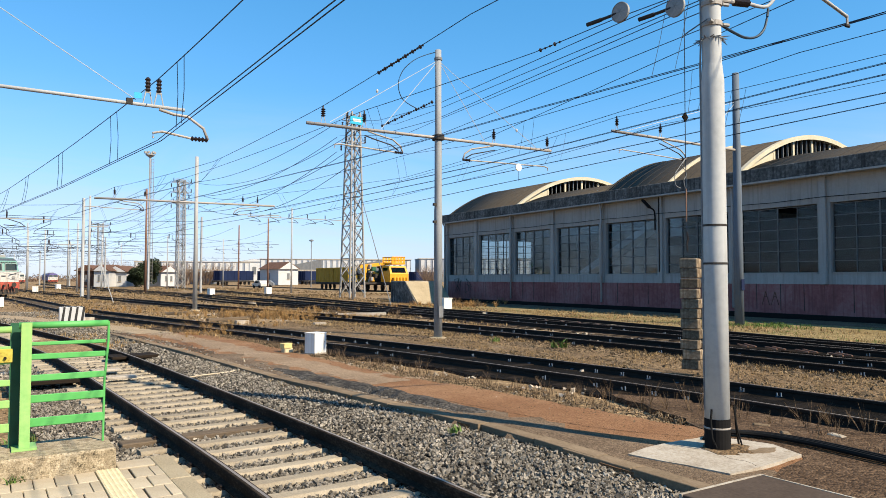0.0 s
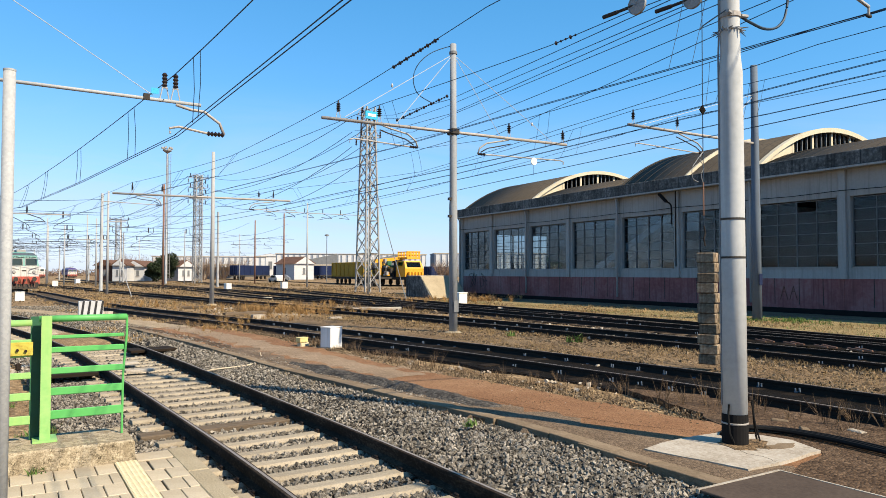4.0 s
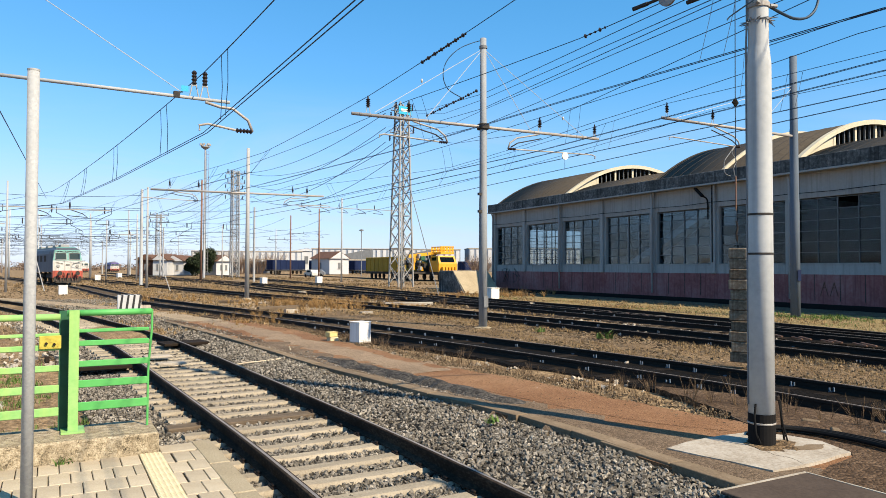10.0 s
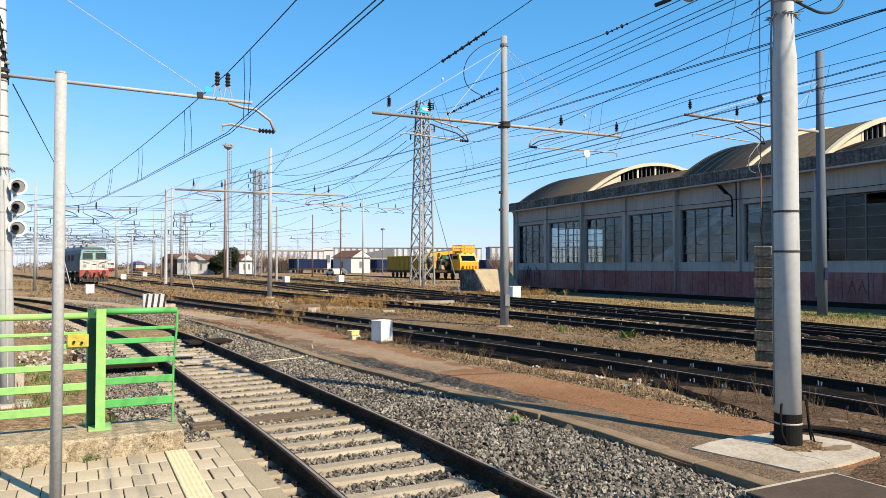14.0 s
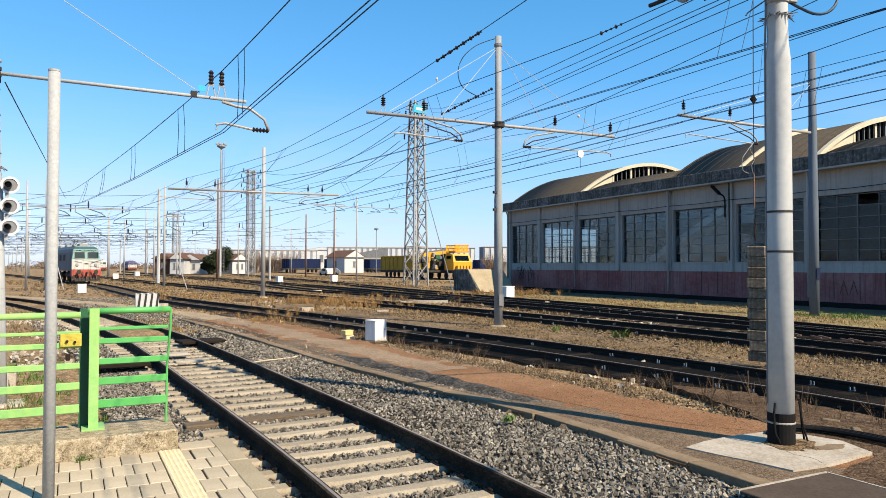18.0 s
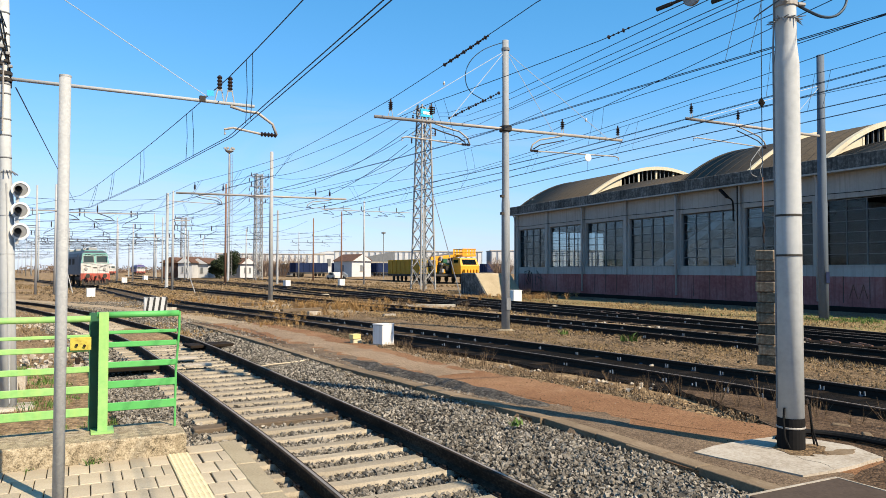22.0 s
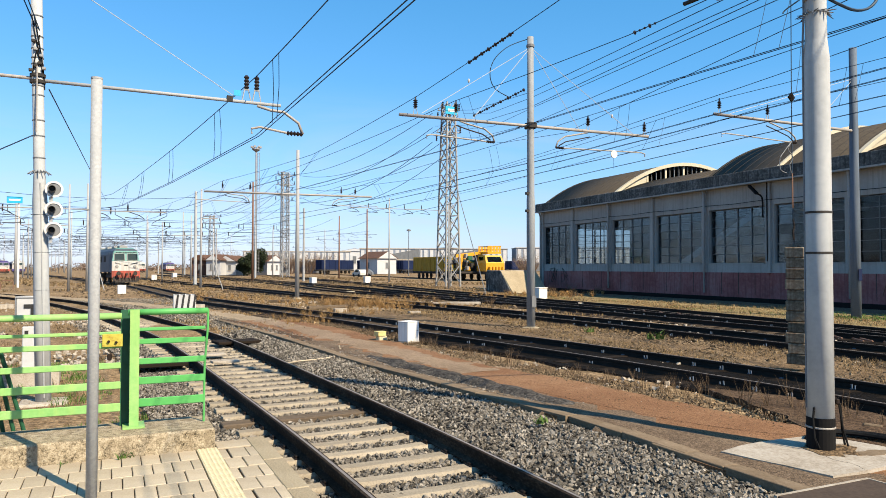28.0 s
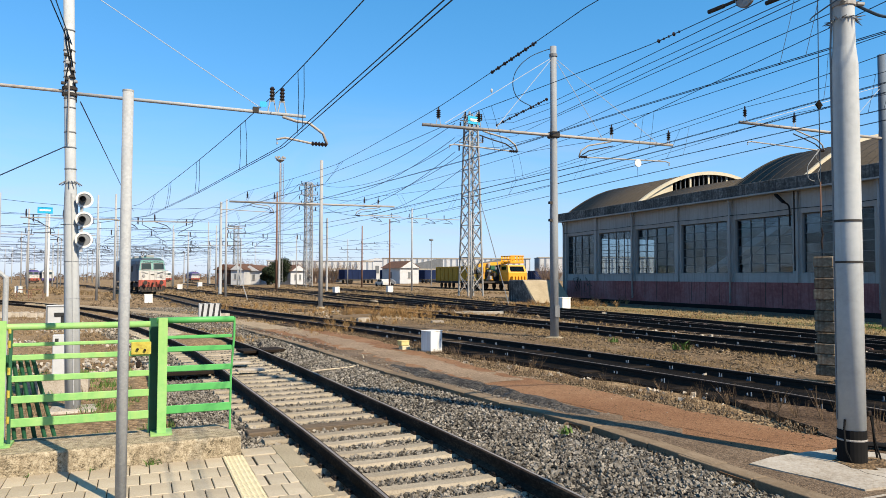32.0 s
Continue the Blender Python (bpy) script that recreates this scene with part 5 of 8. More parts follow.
# ---- lattice towers ----
def lattice_tower(x, y, h, base, top, label, heads=()):
    e = thing("lattice_tower", pose(x, y, -0.12, 0, 0, 8), label, "lattice tower", "lattice towers")
    c = [(-1, -1), (1, -1), (1, 1), (-1, 1)]

    def corner(k, z):
        w = (base + (top - base) * min(1, z / (h * 0.95))) / 2
        return Vector((c[k % 4][0] * w, c[k % 4][1] * w, z))
    for k in range(4):
        part("leg", rod(BM(), corner(k, 0), corner(k, h), 0.1 * h / 19, n=4), "lattice", e)
    z, n = 0.3, 0
    while z < h - 0.4:
        dz = max(0.5, (base + (top - base) * z / h) * 1.05)
        z2 = min(h, z + dz)
        for k in range(4):
            part("brace", rod(BM(), corner(k + n % 2, z), corner(k + 1 - n % 2, z2), 0.058 * h / 19, n=4, caps=False), "lattice", e)
            part("brace", rod(BM(), corner(k + 1 - n % 2, z) * 1.0, corner(k + n % 2, z2), 0.046 * h / 19, n=4, caps=False), "lattice", e)
            if n % 2:
                part("strut", rod(BM(), corner(k, z2), corner(k + 1, z2), 0.035 * h / 19, n=4, caps=False), "lattice", e)
        z, n = z2, n + 1
    for zz, w in heads:
        a = BM()
        for s in (-1, 1):
            rod(a, (-w, s * top / 2, zz), (w, s * top / 2, zz), 0.05, n=4)
            for sx in (-1, 1):
                rod(a, (sx * w, s * top / 2, zz), (sx * top / 2, s * top / 2, zz + 0.8), 0.035, n=4)
        part("head_arm", a, "lattice", e)
        for sx in (-1, 1):
            part("insulator", lathe(BM(), [(0.04, 0)] + [(0.12 if k % 2 else 0.05, 0.09 * k) for k in range(1, 8)] + [(0.04, 0.7)], 6, pose(sx * w, -top / 2, zz)), "insulator", e)
            part("insulator", lathe(BM(), [(0.04, 0)] + [(0.12 if k % 2 else 0.05, 0.09 * k) for k in range(1, 8)] + [(0.04, 0.7)], 6, pose(sx * w, top / 2, zz - 0.9)), "insulator", e)
    return e


tower = lattice_tower(31.6, 66.6, 19.0, 1.8, 0.95, "tall grey lattice steel tower in the yard", ((15.9, 1.15), (18.2, 1.0)))
part("plate", box(BM(), (0.0, -0.62, 18.1), (1.55, 0.05, 0.8)), "sign_blue", tower, "cyan sign plate with a white bar")
part("plate_bar", box(BM(), (0.0, -0.66, 18.1), (1.0, 0.02, 0.28)), "white", tower)
lattice_tower(29.75, 134.6, 19.8, 1.3, 1.1, "grey lattice tower with rows of insulators", ((15.5, 1.6), (17.5, 1.6), (19.3, 1.6)))
lattice_tower(21.9, 178.2, 14.5, 1.2, 1.0, "grey lattice tower with rows of insulators", ((12.4, 2.0), (14.0, 2.0)))
light = thing("floodlight_mast", pose(24.7, 136.7, -0.12), "tall slim floodlight mast with a ladder", "floodlight mast")
part("shaft", lathe(BM(), [(0.24, 0), (0.18, 12), (0.13, 24.3)], 10), "pole_concrete", light)
b = BM()
for s in (0.2, 0.6):
    rod(b, (s, -0.3, 1), (s, -0.3, 23.5), 0.04, n=4)
for k in range(38):
    rod(b, (0.2, -0.3, 1.2 + 0.6 * k), (0.6, -0.3, 1.2 + 0.6 * k), 0.03, n=4)
part("ladder", b, "lattice", light)
part("platform", lathe(BM(), [(0.2, 23.7), (0.8, 24.1), (0.8, 24.25), (0.2, 24.3)], 8), "lattice", light)
for a in range(6):
    part("floodlight", box(BM(), (0.8 * math.cos(a * 1.05), 0.8 * math.sin(a * 1.05), 24.6), (0.42, 0.36, 0.4), bevel=0.05), "lattice", light)

# ---- wires ----
def wire(a, b, r=0.012, sag=0.0, n=10):
    a, b = Vector(a), Vector(b)
    return [a.lerp(b, i / n) - Vector((0, 0, 4 * sag * (i / n) * (1 - i / n))) for i in range(n + 1)]


def overhead_line(label, runs, contact, r=0.013, droppers=6.0, gap=0.5, mat="wire"):
    """runs, contact: corner points of the carrying wire and of the contact wire."""
    e = thing("overhead_line", pose(*runs[0]), label, "overhead line", "overhead lines")
    inv = e.matrix_basis.inverted()
    carry = []
    for a, b in zip(runs, runs[1:]):
        carry += wire(a, b, sag=0.0011 * (Vector(b) - Vector(a)).length ** 1.5 if contact else 0.0)
    part("carrying_wire", sweep(BM(), carry, r * 1.1, 6), mat, e, at=inv)
    for k in range(2 if contact else 0):
        cw = []
        for a, b in zip(contact, contact[1:]):
            cw += wire(a, b)
        off = Vector((0.032 * (2 * k - 1), 0, 0))
        part("contact_wire", sweep(BM(), [p + off for p in cw], r * 0.9, 6), mat, e, at=inv)
    if contact:
        cl = [p for a, b in zip(contact, contact[1:]) for p in wire(a, b, n=40)]
        s = 0.0
        for p, q in zip(carry, carry[1:]):
            d = (q - p).length
            s += d
            if s > droppers:
                s = 0.0
                for dx in (0.0, gap):
                    w = p.lerp(q, min(1, dx / d))
                    c = min(cl, key=lambda v: abs(v.y - w.y))
                    if 0.15 < w.z - c.z < 3 and abs(w.x - c.x) < 0.6:
                        part("dropper", sweep(BM(), [w, (w + c) / 2 + Vector((0.02, 0, 0)), c], 0.006, 4), mat, e, at=inv)
    return e


L1, L2 = "dark twin contact wire and carrying wire over a track", "single dark feeder wire between the towers"
overhead_line(L1, [(2.9, -12, 5.3), (2.52, 8.96, 5.28), (2.37, 13, 5.28), (1.06, 27, 5.2), (0.03, 39, 5.45), (-8.5, 62, 5.7), (-17, 76, 5.8)], [(2.6, -12, 4.3), (2.45, 5.93, 4.25), (2.4, 13, 4.21), (1.58, 21.5, 4.25), (0.4, 32, 4.35), (-2.9, 46, 4.8), (-8.6, 60, 5.0)], 0.0078, 4.6)
overhead_line(L1, [(8.0, -10, 7.3), (7.96, 11.58, 7.1), (8.09, 19.3, 6.84), (7.7, 29.5, 6.6), (5.98, 43.67, 6.95), (3.6, 65, 6.9), (0.5, 90, 6.9)], [(7.2, 29.5, 5.75), (5.4, 43.67, 5.9), (3.0, 65, 5.9), (0, 90, 6.0)], 0.0078, 7.0)
overhead_line(L1, [(10.9, -8, 7.05), (10.37, 10.05, 7.0), (10.29, 12.4, 6.95), (9.42, 19.3, 6.88), (8.3, 30, 6.6), (7.58, 43.67, 6.95), (6.5, 65, 7.0)], [(10.3, -8, 5.42), (10.0, 5.4, 5.4), (9.8, 12, 5.48), (9.9, 19.3, 5.62), (8.0, 43.67, 5.9), (6.8, 65, 6.0)], 0.0078, 9.0)
overhead_line(L1, [(15, -9, 6.9), (14.0, 8.4, 6.85), (14.29, 19.3, 6.86), (13.3, 30, 6.6), (13.23, 43.67, 6.98), (11, 70, 7.0)], [(13.2, -5, 5.7), (13.66, 8.2, 5.75), (14.1, 19.3, 5.7), (14.0, 43.67, 5.9), (11.5, 70, 6.0)], 0.0078, 6.5)
overhead_line(L1, [(14.9, -8, 6.9), (15.2, 9.1, 6.9), (16.65, 19.3, 6.95), (16.9, 30, 6.7), (14.16, 43.67, 7.0), (13, 70, 7.0)], [(14.2, -8, 5.75), (14.41, 8.6, 5.75), (15.07, 23.8, 5.75), (15.2, 43.67, 5.9), (14, 70, 6.0)], 0.0078, 7.5)
overhead_line(L1, [(18.9, -8, 7.6), (19.1, 18.3, 7.68), (19.3, 32, 7.3), (19.9, 60, 7.6)], [(18.3, -5, 6.4), (18.51, 11.1, 6.4), (18.74, 29.6, 6.4), (19.6, 60, 6.4)], 0.0078, 6.5)
overhead_line(L1, [(21.3, -8, 7.6), (21.7, 13.0, 7.6), (21.43, 18.3, 7.68), (22.96, 36.3, 7.4), (24.5, 60, 7.6)], [(18.8, -2, 6.4), (19.7, 11.84, 6.4), (21.18, 33.5, 6.4), (23.5, 60, 6.5)], 0.0078, 7.5)
for a, m, b in (((18.97, 18.72, 11.0), (23.4, 37.53, 12.65), (30.1, 66, 17.8)), ((19.74, 18.32, 11.0), (26.54, 42.58, 13.7), (33.1, 66, 17.8)), ((20.1, 18.13, 11.0), (24.34, 39.04, 12.13), (29.8, 66, 16.2)), ((20.65, 17.84, 11.0), (27.69, 44.43, 13.43), (33.4, 66, 16.2)), ((22.01, 17.63, 11.0), (26.19, 42.01, 11.73), (30.3, 66, 15.1)), ((23.32, 18.69, 11.0), (27.66, 39.91, 10.89), (33.0, 66, 15.1))):
    a, m, b = Vector(a), Vector(m), Vector(b)
    d = m - a
    overhead_line(L2, [tuple(a - d * 1.2), tuple(a), tuple(m), tuple(m.lerp(b, 0.5) - Vector((0, 0, 0.5))), tuple(b)], (), 0.014)
for k in range(6):
    a, b = Vector((30.1 + 3 * (k % 2), 67.3, 17.8 - 1.5 * (k // 2))), Vector((27.8 + 4 * (k % 2), 134, 19.3 - 1.9 * (k // 2)))
    e = thing("feeder_wire", Matrix.Translation(a), "sagging dark feeder wire between lattice towers", "wire", "feeder wires")
    part("wire_strand", sweep(BM(), wire(a, b, sag=2.2 + 0.35 * k, n=18), 0.03, 5), "wire", e, at=e.matrix_basis.inverted())
    c = Vector((20.2 + 3.4 * (k % 2), 178, 14 - 1.5 * (k // 3)))
    part("wire_strand", sweep(BM(), wire(b, c, sag=1.5 + 0.2 * k, n=12), 0.03, 5), "wire", e, at=e.matrix_basis.inverted())
ROWS = (78, 100, 124, 152, 184, 222, 268, 325)
rng = random.Random(8)
for k in range(17):
    x0, slope = -46 + 4.6 * k + rng.uniform(-0.6, 0.6), -0.2 + 0.006 * k
    e = thing("overhead_line", pose(x0, 78, 7), "distant dark wires over the yard tracks", "overhead line", "overhead lines")
    inv = e.matrix_basis.inverted()
    for z in (7.3, 6.0):
        p = []
        for a, b in zip(ROWS, ROWS[1:]):
            p += wire((x0 + slope * (a - 78), a, z), (x0 + slope * (b - 78), b, z), sag=0.8 if z > 7 else 0.03, n=6)
        part("carrying_wire", sweep(BM(), p, 0.013, 4), "wire", e, at=inv)
hang = lathe(BM(), [(0.03, -0.35), (0.06, -0.3), (0.075, 0.0), (0.07, 0.3), (0.03, 0.36)], 5)
hang_mesh = bpy.data.meshes.new("insulator")
hang.to_mesh(hang_mesh), hang.free()
hang_mesh.materials.append(M["insulator"])
steady = BM()
sweep(steady, [(-0.1, 0, 0.9), (0.3, 0, 0.7), (1.2, 0, 0.2), (1.35, 0, -0.1), (-0.5, 0, -0.15)], 0.03, 4)
rod(steady, (-0.1, 0, 0.9), (-0.1, 0, 1.5), 0.03, n=4)
steady_mesh = bpy.data.meshes.new("steady_arm")
steady.to_mesh(steady_mesh), steady.free()
steady_mesh.materials.append(M["steel_dark"])
for row, y in enumerate(ROWS[:7]):
    for half in range(2):
        left, right = ((-46 - 0.2 * (y - 78), -12 - 0.16 * (y - 78)), (-12 - 0.16 * (y - 78), 27 - 0.1 * (y - 78)))[half]
        if row == 0 and half == 1:
            right = 8
        e = thing("cross_span", pose(left, y, 0), "dark cross-span wires with hanging insulators over the tracks", "cross span", "cross spans")
        wide, top = right - left, 8.6 + 0.5 * ((row + half) % 3)
        for z, sag in ((top, 0.5), (7.75, 0.06), (6.6, 0.04)):
            part("span_wire", sweep(BM(), wire((0, 0, z), (wide, 0, z), sag=sag, n=8), 0.015 + 0.00006 * y, 4), "wire", e)
        for k in range(17):
            x = -46 + 4.6 * k + (-0.2 + 0.006 * k) * (y - 78) - left
            if 0 < x < wide:
                for name, me, dz in (("insulator", hang_mesh, 7.4), ("steady_arm", steady_mesh, 6.15)):
                    o = new(name, me)
                    o.parent = e
                    o.matrix_basis = pose(x + (0.0 if name == "insulator" else 0.5), 0, dz, 0, 0, 180 * ((k + row) % 2))
        for x in (0.0, wide):
            part("end_mast", lathe(BM(), [(0.17, -0.15), (0.13, top + 0.6)], 8, pose(x, 0, 0)), "pole_concrete" if row % 2 else "pole", e)
for a, b, n in (((8.05, 15.7, 6.94), (8.0, 13.5, 7.01), 20), ((10.94, 21.0, 6.9), (10.64, 17.37, 6.9), 22), ((10.3, 12.2, 6.95), (10.33, 11.6, 6.97), 5)):
    e = thing("insulator_chain", pose(*a), "spiky chain of dark insulators on the wire", "insulator", "insulator chains")
    a, b = Vector(a), Vector(b)
    part("core", rod(BM(), (0, 0, 0), b - a, 0.011, n=6), "insulator", e)
    for k in range(n):
        part("bead", lathe(BM(), [(0.01, -0.03), (0.032 if k % 3 else 0.052, 0), (0.01, 0.03)], 6, Matrix.Translation((b - a) * (k / (n - 1))) @ (b - a).to_track_quat("Z", "Y").to_matrix().to_4x4()), "insulator", e)
# wires across the yard, and stays
span = thing("feeder_wire", pose(-2, 13, 3.3), "dark wire leading from the signal mast", "wire", "feeder wires")
inv = span.matrix_basis.inverted()
for a, b in (((-1.1, 13, 3.95), (-3.6, 13.2, 2.2 + 0.35)), ((-1.05, 13, 5.56), (-3.2, 10.0, 10.5)), ((-1.0, 13, 5.5), (-2.8, 10.0, 10.5)), ((-0.9, 13, 4.7), (-0.25, 46, 5.7)), ((2.01, 13, 4.87), (-3.5, 13.0, 8.14))):
    part("wire_strand", sweep(BM(), wire(a, b), 0.01 if a[0] < 0 else 0.0065, 5), "wire" if a[0] < 0 else "wire_pale", span, at=inv)
guy = thing("stay_wire", pose(22.97, 42.4, -0.1), "slanted pale stay tube anchored in the ground", "stay")
part("stay", rod(BM(), (0, 0, 0), (5.2, 17.5, 13.0), 0.03, n=6), "pole_dark", guy)
guy = thing("stay_wire", pose(8.6, 62.0, -0.1), "slanted pale stay tube anchored in the ground", "stay")
part("stay", rod(BM(), (0, 0, 0), (-1.0, 0.6, 3.3), 0.035, n=6), "galvanised", guy)
guy = thing("stay_wire", pose(-0.42, 66.2, -0.1), "slanted pale stay tube anchored in the ground", "stay")
part("stay", rod(BM(), (0, 0, 0), (-0.9, 0.6, 3.7), 0.04, n=6), "galvanised", guy)

# ---- line tension weights ----
wt = thing("tension_weights", pose(11.6, 9.26, 0.0), "stack of weathered concrete weights hung on a rope", "tension weights")
wm = bpy.data.meshes.new("weight")
bm = box(BM(), (0, 0, 0), (0.3, 0.34, 0.19), bevel=0.016)
bm.to_mesh(wm), bm.free()
wm.materials.append(M["stone_block"])
for k in range(11):
    o = new("weight", wm)
    o.parent = wt
    o.matrix_basis = pose(random.uniform(-0.025, 0.025), random.uniform(-0.025, 0.025), 0.16 + 0.197 * k, random.uniform(-0.5, 0.5), random.uniform(-0.5, 0.5), 24 + random.uniform(-4, 4))
part("guide_rod", rod(BM(), (0.2, -0.12, 0), (0.2, -0.12, 2.2), 0.018, n=6), "galvanised", wt)
part("hook", sweep(BM(), [(-0.08, 0, 2.36), (-0.1, 0, 2.5), (-0.06, 0, 2.62), (-0.1, 0, 2.75)], 0.018, 6), "rail", wt)
part("rope", sweep(BM(), [(-0.1, 0, 2.7), (-0.1, 0, 5.1), (-0.08, 0, 7.4), (-0.08, 0, 9)], 0.009, 5), "wire", wt)
part("shackle", rod(BM(), (-0.1, 0, 2.95), (-0.1, 0, 3.6), 0.014, n=6), "pole_brown", wt, "rusty rod and shackle")
part("chain", sweep(BM(), bend([(-0.12, 0, 3.6), (-0.16, 0, 3.75), (-0.08, 0, 3.9), (-0.2, 0, 4.05), (-0.1, 0, 4.2), (-0.3, 0, 4.0), (-0.42, 0, 3.85), (-0.4, 0, 3.65), (-0.25, 0, 3.6)]), 0.008, 6), "pole_dark", wt, "looped grey chain")
part("diamond_tag", box(BM(), (0, 0, 0), (0.13, 0.02, 0.13), pose(-0.1, 0, 5.02, 0, 45, 0)), "bed", wt, "black diamond tag")
for n, (x, y) in enumerate(((10.2, 9.71), (10.86, 8.94))):
    w = thing("pulley", pose(x, y, 7.0, 0, 0, 20), "dark grooved pulley wheel of the line tensioner", "pulley", "pulleys")
    part("wheel", lathe(BM(), [(0.03, -0.03), (0.185, -0.02), (0.19, -0.03), (0.2, -0.025), (0.185, 0), (0.2, 0.025), (0.19, 0.03), (0.185, 0.02), (0.03, 0.03)], 28, pose(0, 0, 0, 0, 90, -14)), "lattice", w)
    for k in range(6):
        part("spoke", rod(BM(), (0, 0, 0), (0, 0.18 * math.cos(k * 1.047), 0.18 * math.sin(k * 1.047)), 0.035, 0.02, n=4), "pole_dark", w, at=pose(0, 0, 0, 0, 0, -14))
    part("turnbuckle", rod(BM(), (0.02, 0.08, 0.0), (0.12, 0.46, -0.01), 0.032, n=8), "steel_dark", w)
    part("clevis", rod(BM(), (0.12, 0.46, -0.01), (0.2, 0.8, -0.015), 0.045, n=6), "steel_dark", w)

sg = thing("sign_post", pose(-7.91, 78.5, -0.1), "slim white post with a cyan sign plate", "sign")
part("post", rod(BM(), (0, 0, 0), (0, 0, 8.3), 0.11, 0.09, n=10), "white", sg)
pl = part("plate", box(BM(), (-0.35, -0.12, 8.3), (1.3, 0.04, 0.62), bevel=0.01), "sign_blue", sg, "cyan sign plate with a pale bar")
part("plate_bar", box(BM(), (-0.35, -0.145, 8.3), (0.95, 0.01, 0.16)), "white", pl)
hoop = thing("pipe_barrier", pose(-9.8, 73.3, -0.1, 0, 0, -15), "low rusty pipe barrier with rounded corners", "barrier")
for k in range(2):
    part("hoop", sweep(BM(), [(1.2 * k, 0, 0), (1.2 * k, 0, 0.6), (1.2 * k + 0.1, 0, 0.75), (1.2 * k + 0.9, 0, 0.75), (1.2 * k + 1.0, 0, 0.6), (1.2 * k + 1.0, 0, 0)], 0.04, 6), "pole_brown", hoop)

# ---- small boxes, barrier, ramp ----
cab = thing("trackside_cabinet", pose(6.95, 16.95, -0.06, 0, 0, 24) @ Matrix.Scale(0.84, 4), "white metal trackside cabinet with a closed door", "cabinet")
part("body", box(BM(), (0, 0, 0.32), (0.5, 0.42, 0.58), bevel=0.012), "white", cab)
part("lid", box(BM(), (0, 0, 0.625), (0.52, 0.44, 0.03), bevel=0.008), "white", cab)
part("plinth", box(BM(), (0, 0, 0.02), (0.5, 0.42, 0.06)), "slab", cab)
d = part("door", box(BM(), (0, -0.215, 0.33), (0.42, 0.012, 0.48)), "white", cab)
part("lock", rod(BM(), (0.14, -0.235, 0.36), (0.14, -0.215, 0.36), 0.015, n=8), "steel_dark", d)
yb = thing("cable_box", pose(6.42, 17.6, -0.08, 0, 0, 15) @ Matrix.Scale(0.72, 4), "pale yellow trackside cable box", "box")
part("body", box(BM(), (0, 0, 0.27), (0.34, 0.27, 0.16), bevel=0.012), "yellow_box", yb)
part("base", box(BM(), (0.05, 0, 0.09), (0.36, 0.25, 0.2), bevel=0.03), "tactile", yb, "chipped pale concrete base")
part("lid", box(BM(), (0, 0, 0.355), (0.36, 0.29, 0.025), bevel=0.01), "yellow_box", yb)


def stub(x, y, s, label="small white concrete marker block", mat="white"):
    e = thing("marker_block", pose(x, y, -0.12, 0, 0, random.uniform(-20, 20)), label, "marker block", "marker blocks")
    if mat == "slab":
        part("block", prism(BM(), ragged([(-s, -0.5 * s), (s, -0.6 * s), (0.9 * s, 0.5 * s), (-0.8 * s, 0.6 * s)], 0.4 * s, 0.12 * s, int(97 * s + x)), -0.05, 0.06 + 0.35 * s), mat, e)
        return e
    part("block", box(BM(), (0, 0, s * 0.5), (s * 0.9, s * 0.8, s), bevel=0.03 * s), mat, e)
    part("cap", box(BM(), (0, 0, s * 1.0), (s * 0.95, s * 0.86, s * 0.08), bevel=0.02 * s), mat, e)
    return e


for x, y, s in ((23.9, 37.2, 0.72), (21.7, 82.9, 0.75), (0.8, 57.4, 0.62), (5.9, 113.5, 0.8), (10.9, 142.4, 0.85), (29.5, 86.2, 0.8), (-12.5, 95, 0.8), (3.9, 36.5, 0.3), (9.2, 30.5, 0.28), (20.6, 20.2, 0.22), (22.5, 31, 0.22), (11.5, 27.5, 0.25), (-6, 40, 0.45), (-5.2, 40.3, 0.4), (-4.5, 39.8, 0.35), (16.5, 52, 0.3)):
    if s < 0.5:
        stub(x, y, s, "low chipped grey concrete block in the yard", "slab")
    else:
        stub(x, y, s)
bar = thing("buffer_block", pose(3.05, 33.9, -0.12, 0, 0, -3) @ Matrix.Scale(0.9, 4), "concrete barrier block with black and white stripes", "barrier")
part("block", box(BM(), (0, 0, 0.42), (1.06, 0.5, 0.84), bevel=0.03), "house_wall", bar)
for k in range(4):
    sx = -0.46 + 0.27 * k
    part("stripe", prism(BM(), [(sx + 0.02, 0.005), (sx + 0.13, 0.005), (sx + 0.13, 0.2), (sx + 0.2, 0.84), (sx + 0.11, 0.84), (sx + 0.02, 0.2)], 0.25, 0.258, pose(0, 0, 0, 90)), "black", bar)
    part("stripe", box(BM(), (-0.4 + 0.27 * k, 0, 0.846), (0.115, 0.5, 0.012)), "black", bar)

ramp = thing("loading_ramp", pose(28.0, 47.4, -0.12), "old concrete loading ramp with a steep sloped end", "ramp")
bm = BM()
v = [(0, 4.2, 0), (3.2, 4.2, 0), (3.2, 0, 0), (0, 0, 0), (0, 4.2, 1.68), (3.2, 4.2, 1.68), (3.2, 1.9, 1.68), (0, 1.9, 1.68)]
vs = [bm.verts.new(q) for q in v]
for f in ((3, 2, 1, 0), (4, 7, 6, 5), (0, 1, 5, 4), (1, 2, 6, 5), (2, 3, 7, 6), (3, 0, 4, 7)):
    bm.faces.new([vs[q] for q in f])
part("body", bm, "concrete", ramp)
part("coping", box(BM(), (1.6, 3.1, 1.71), (3.26, 2.3, 0.06)), "slab", ramp)
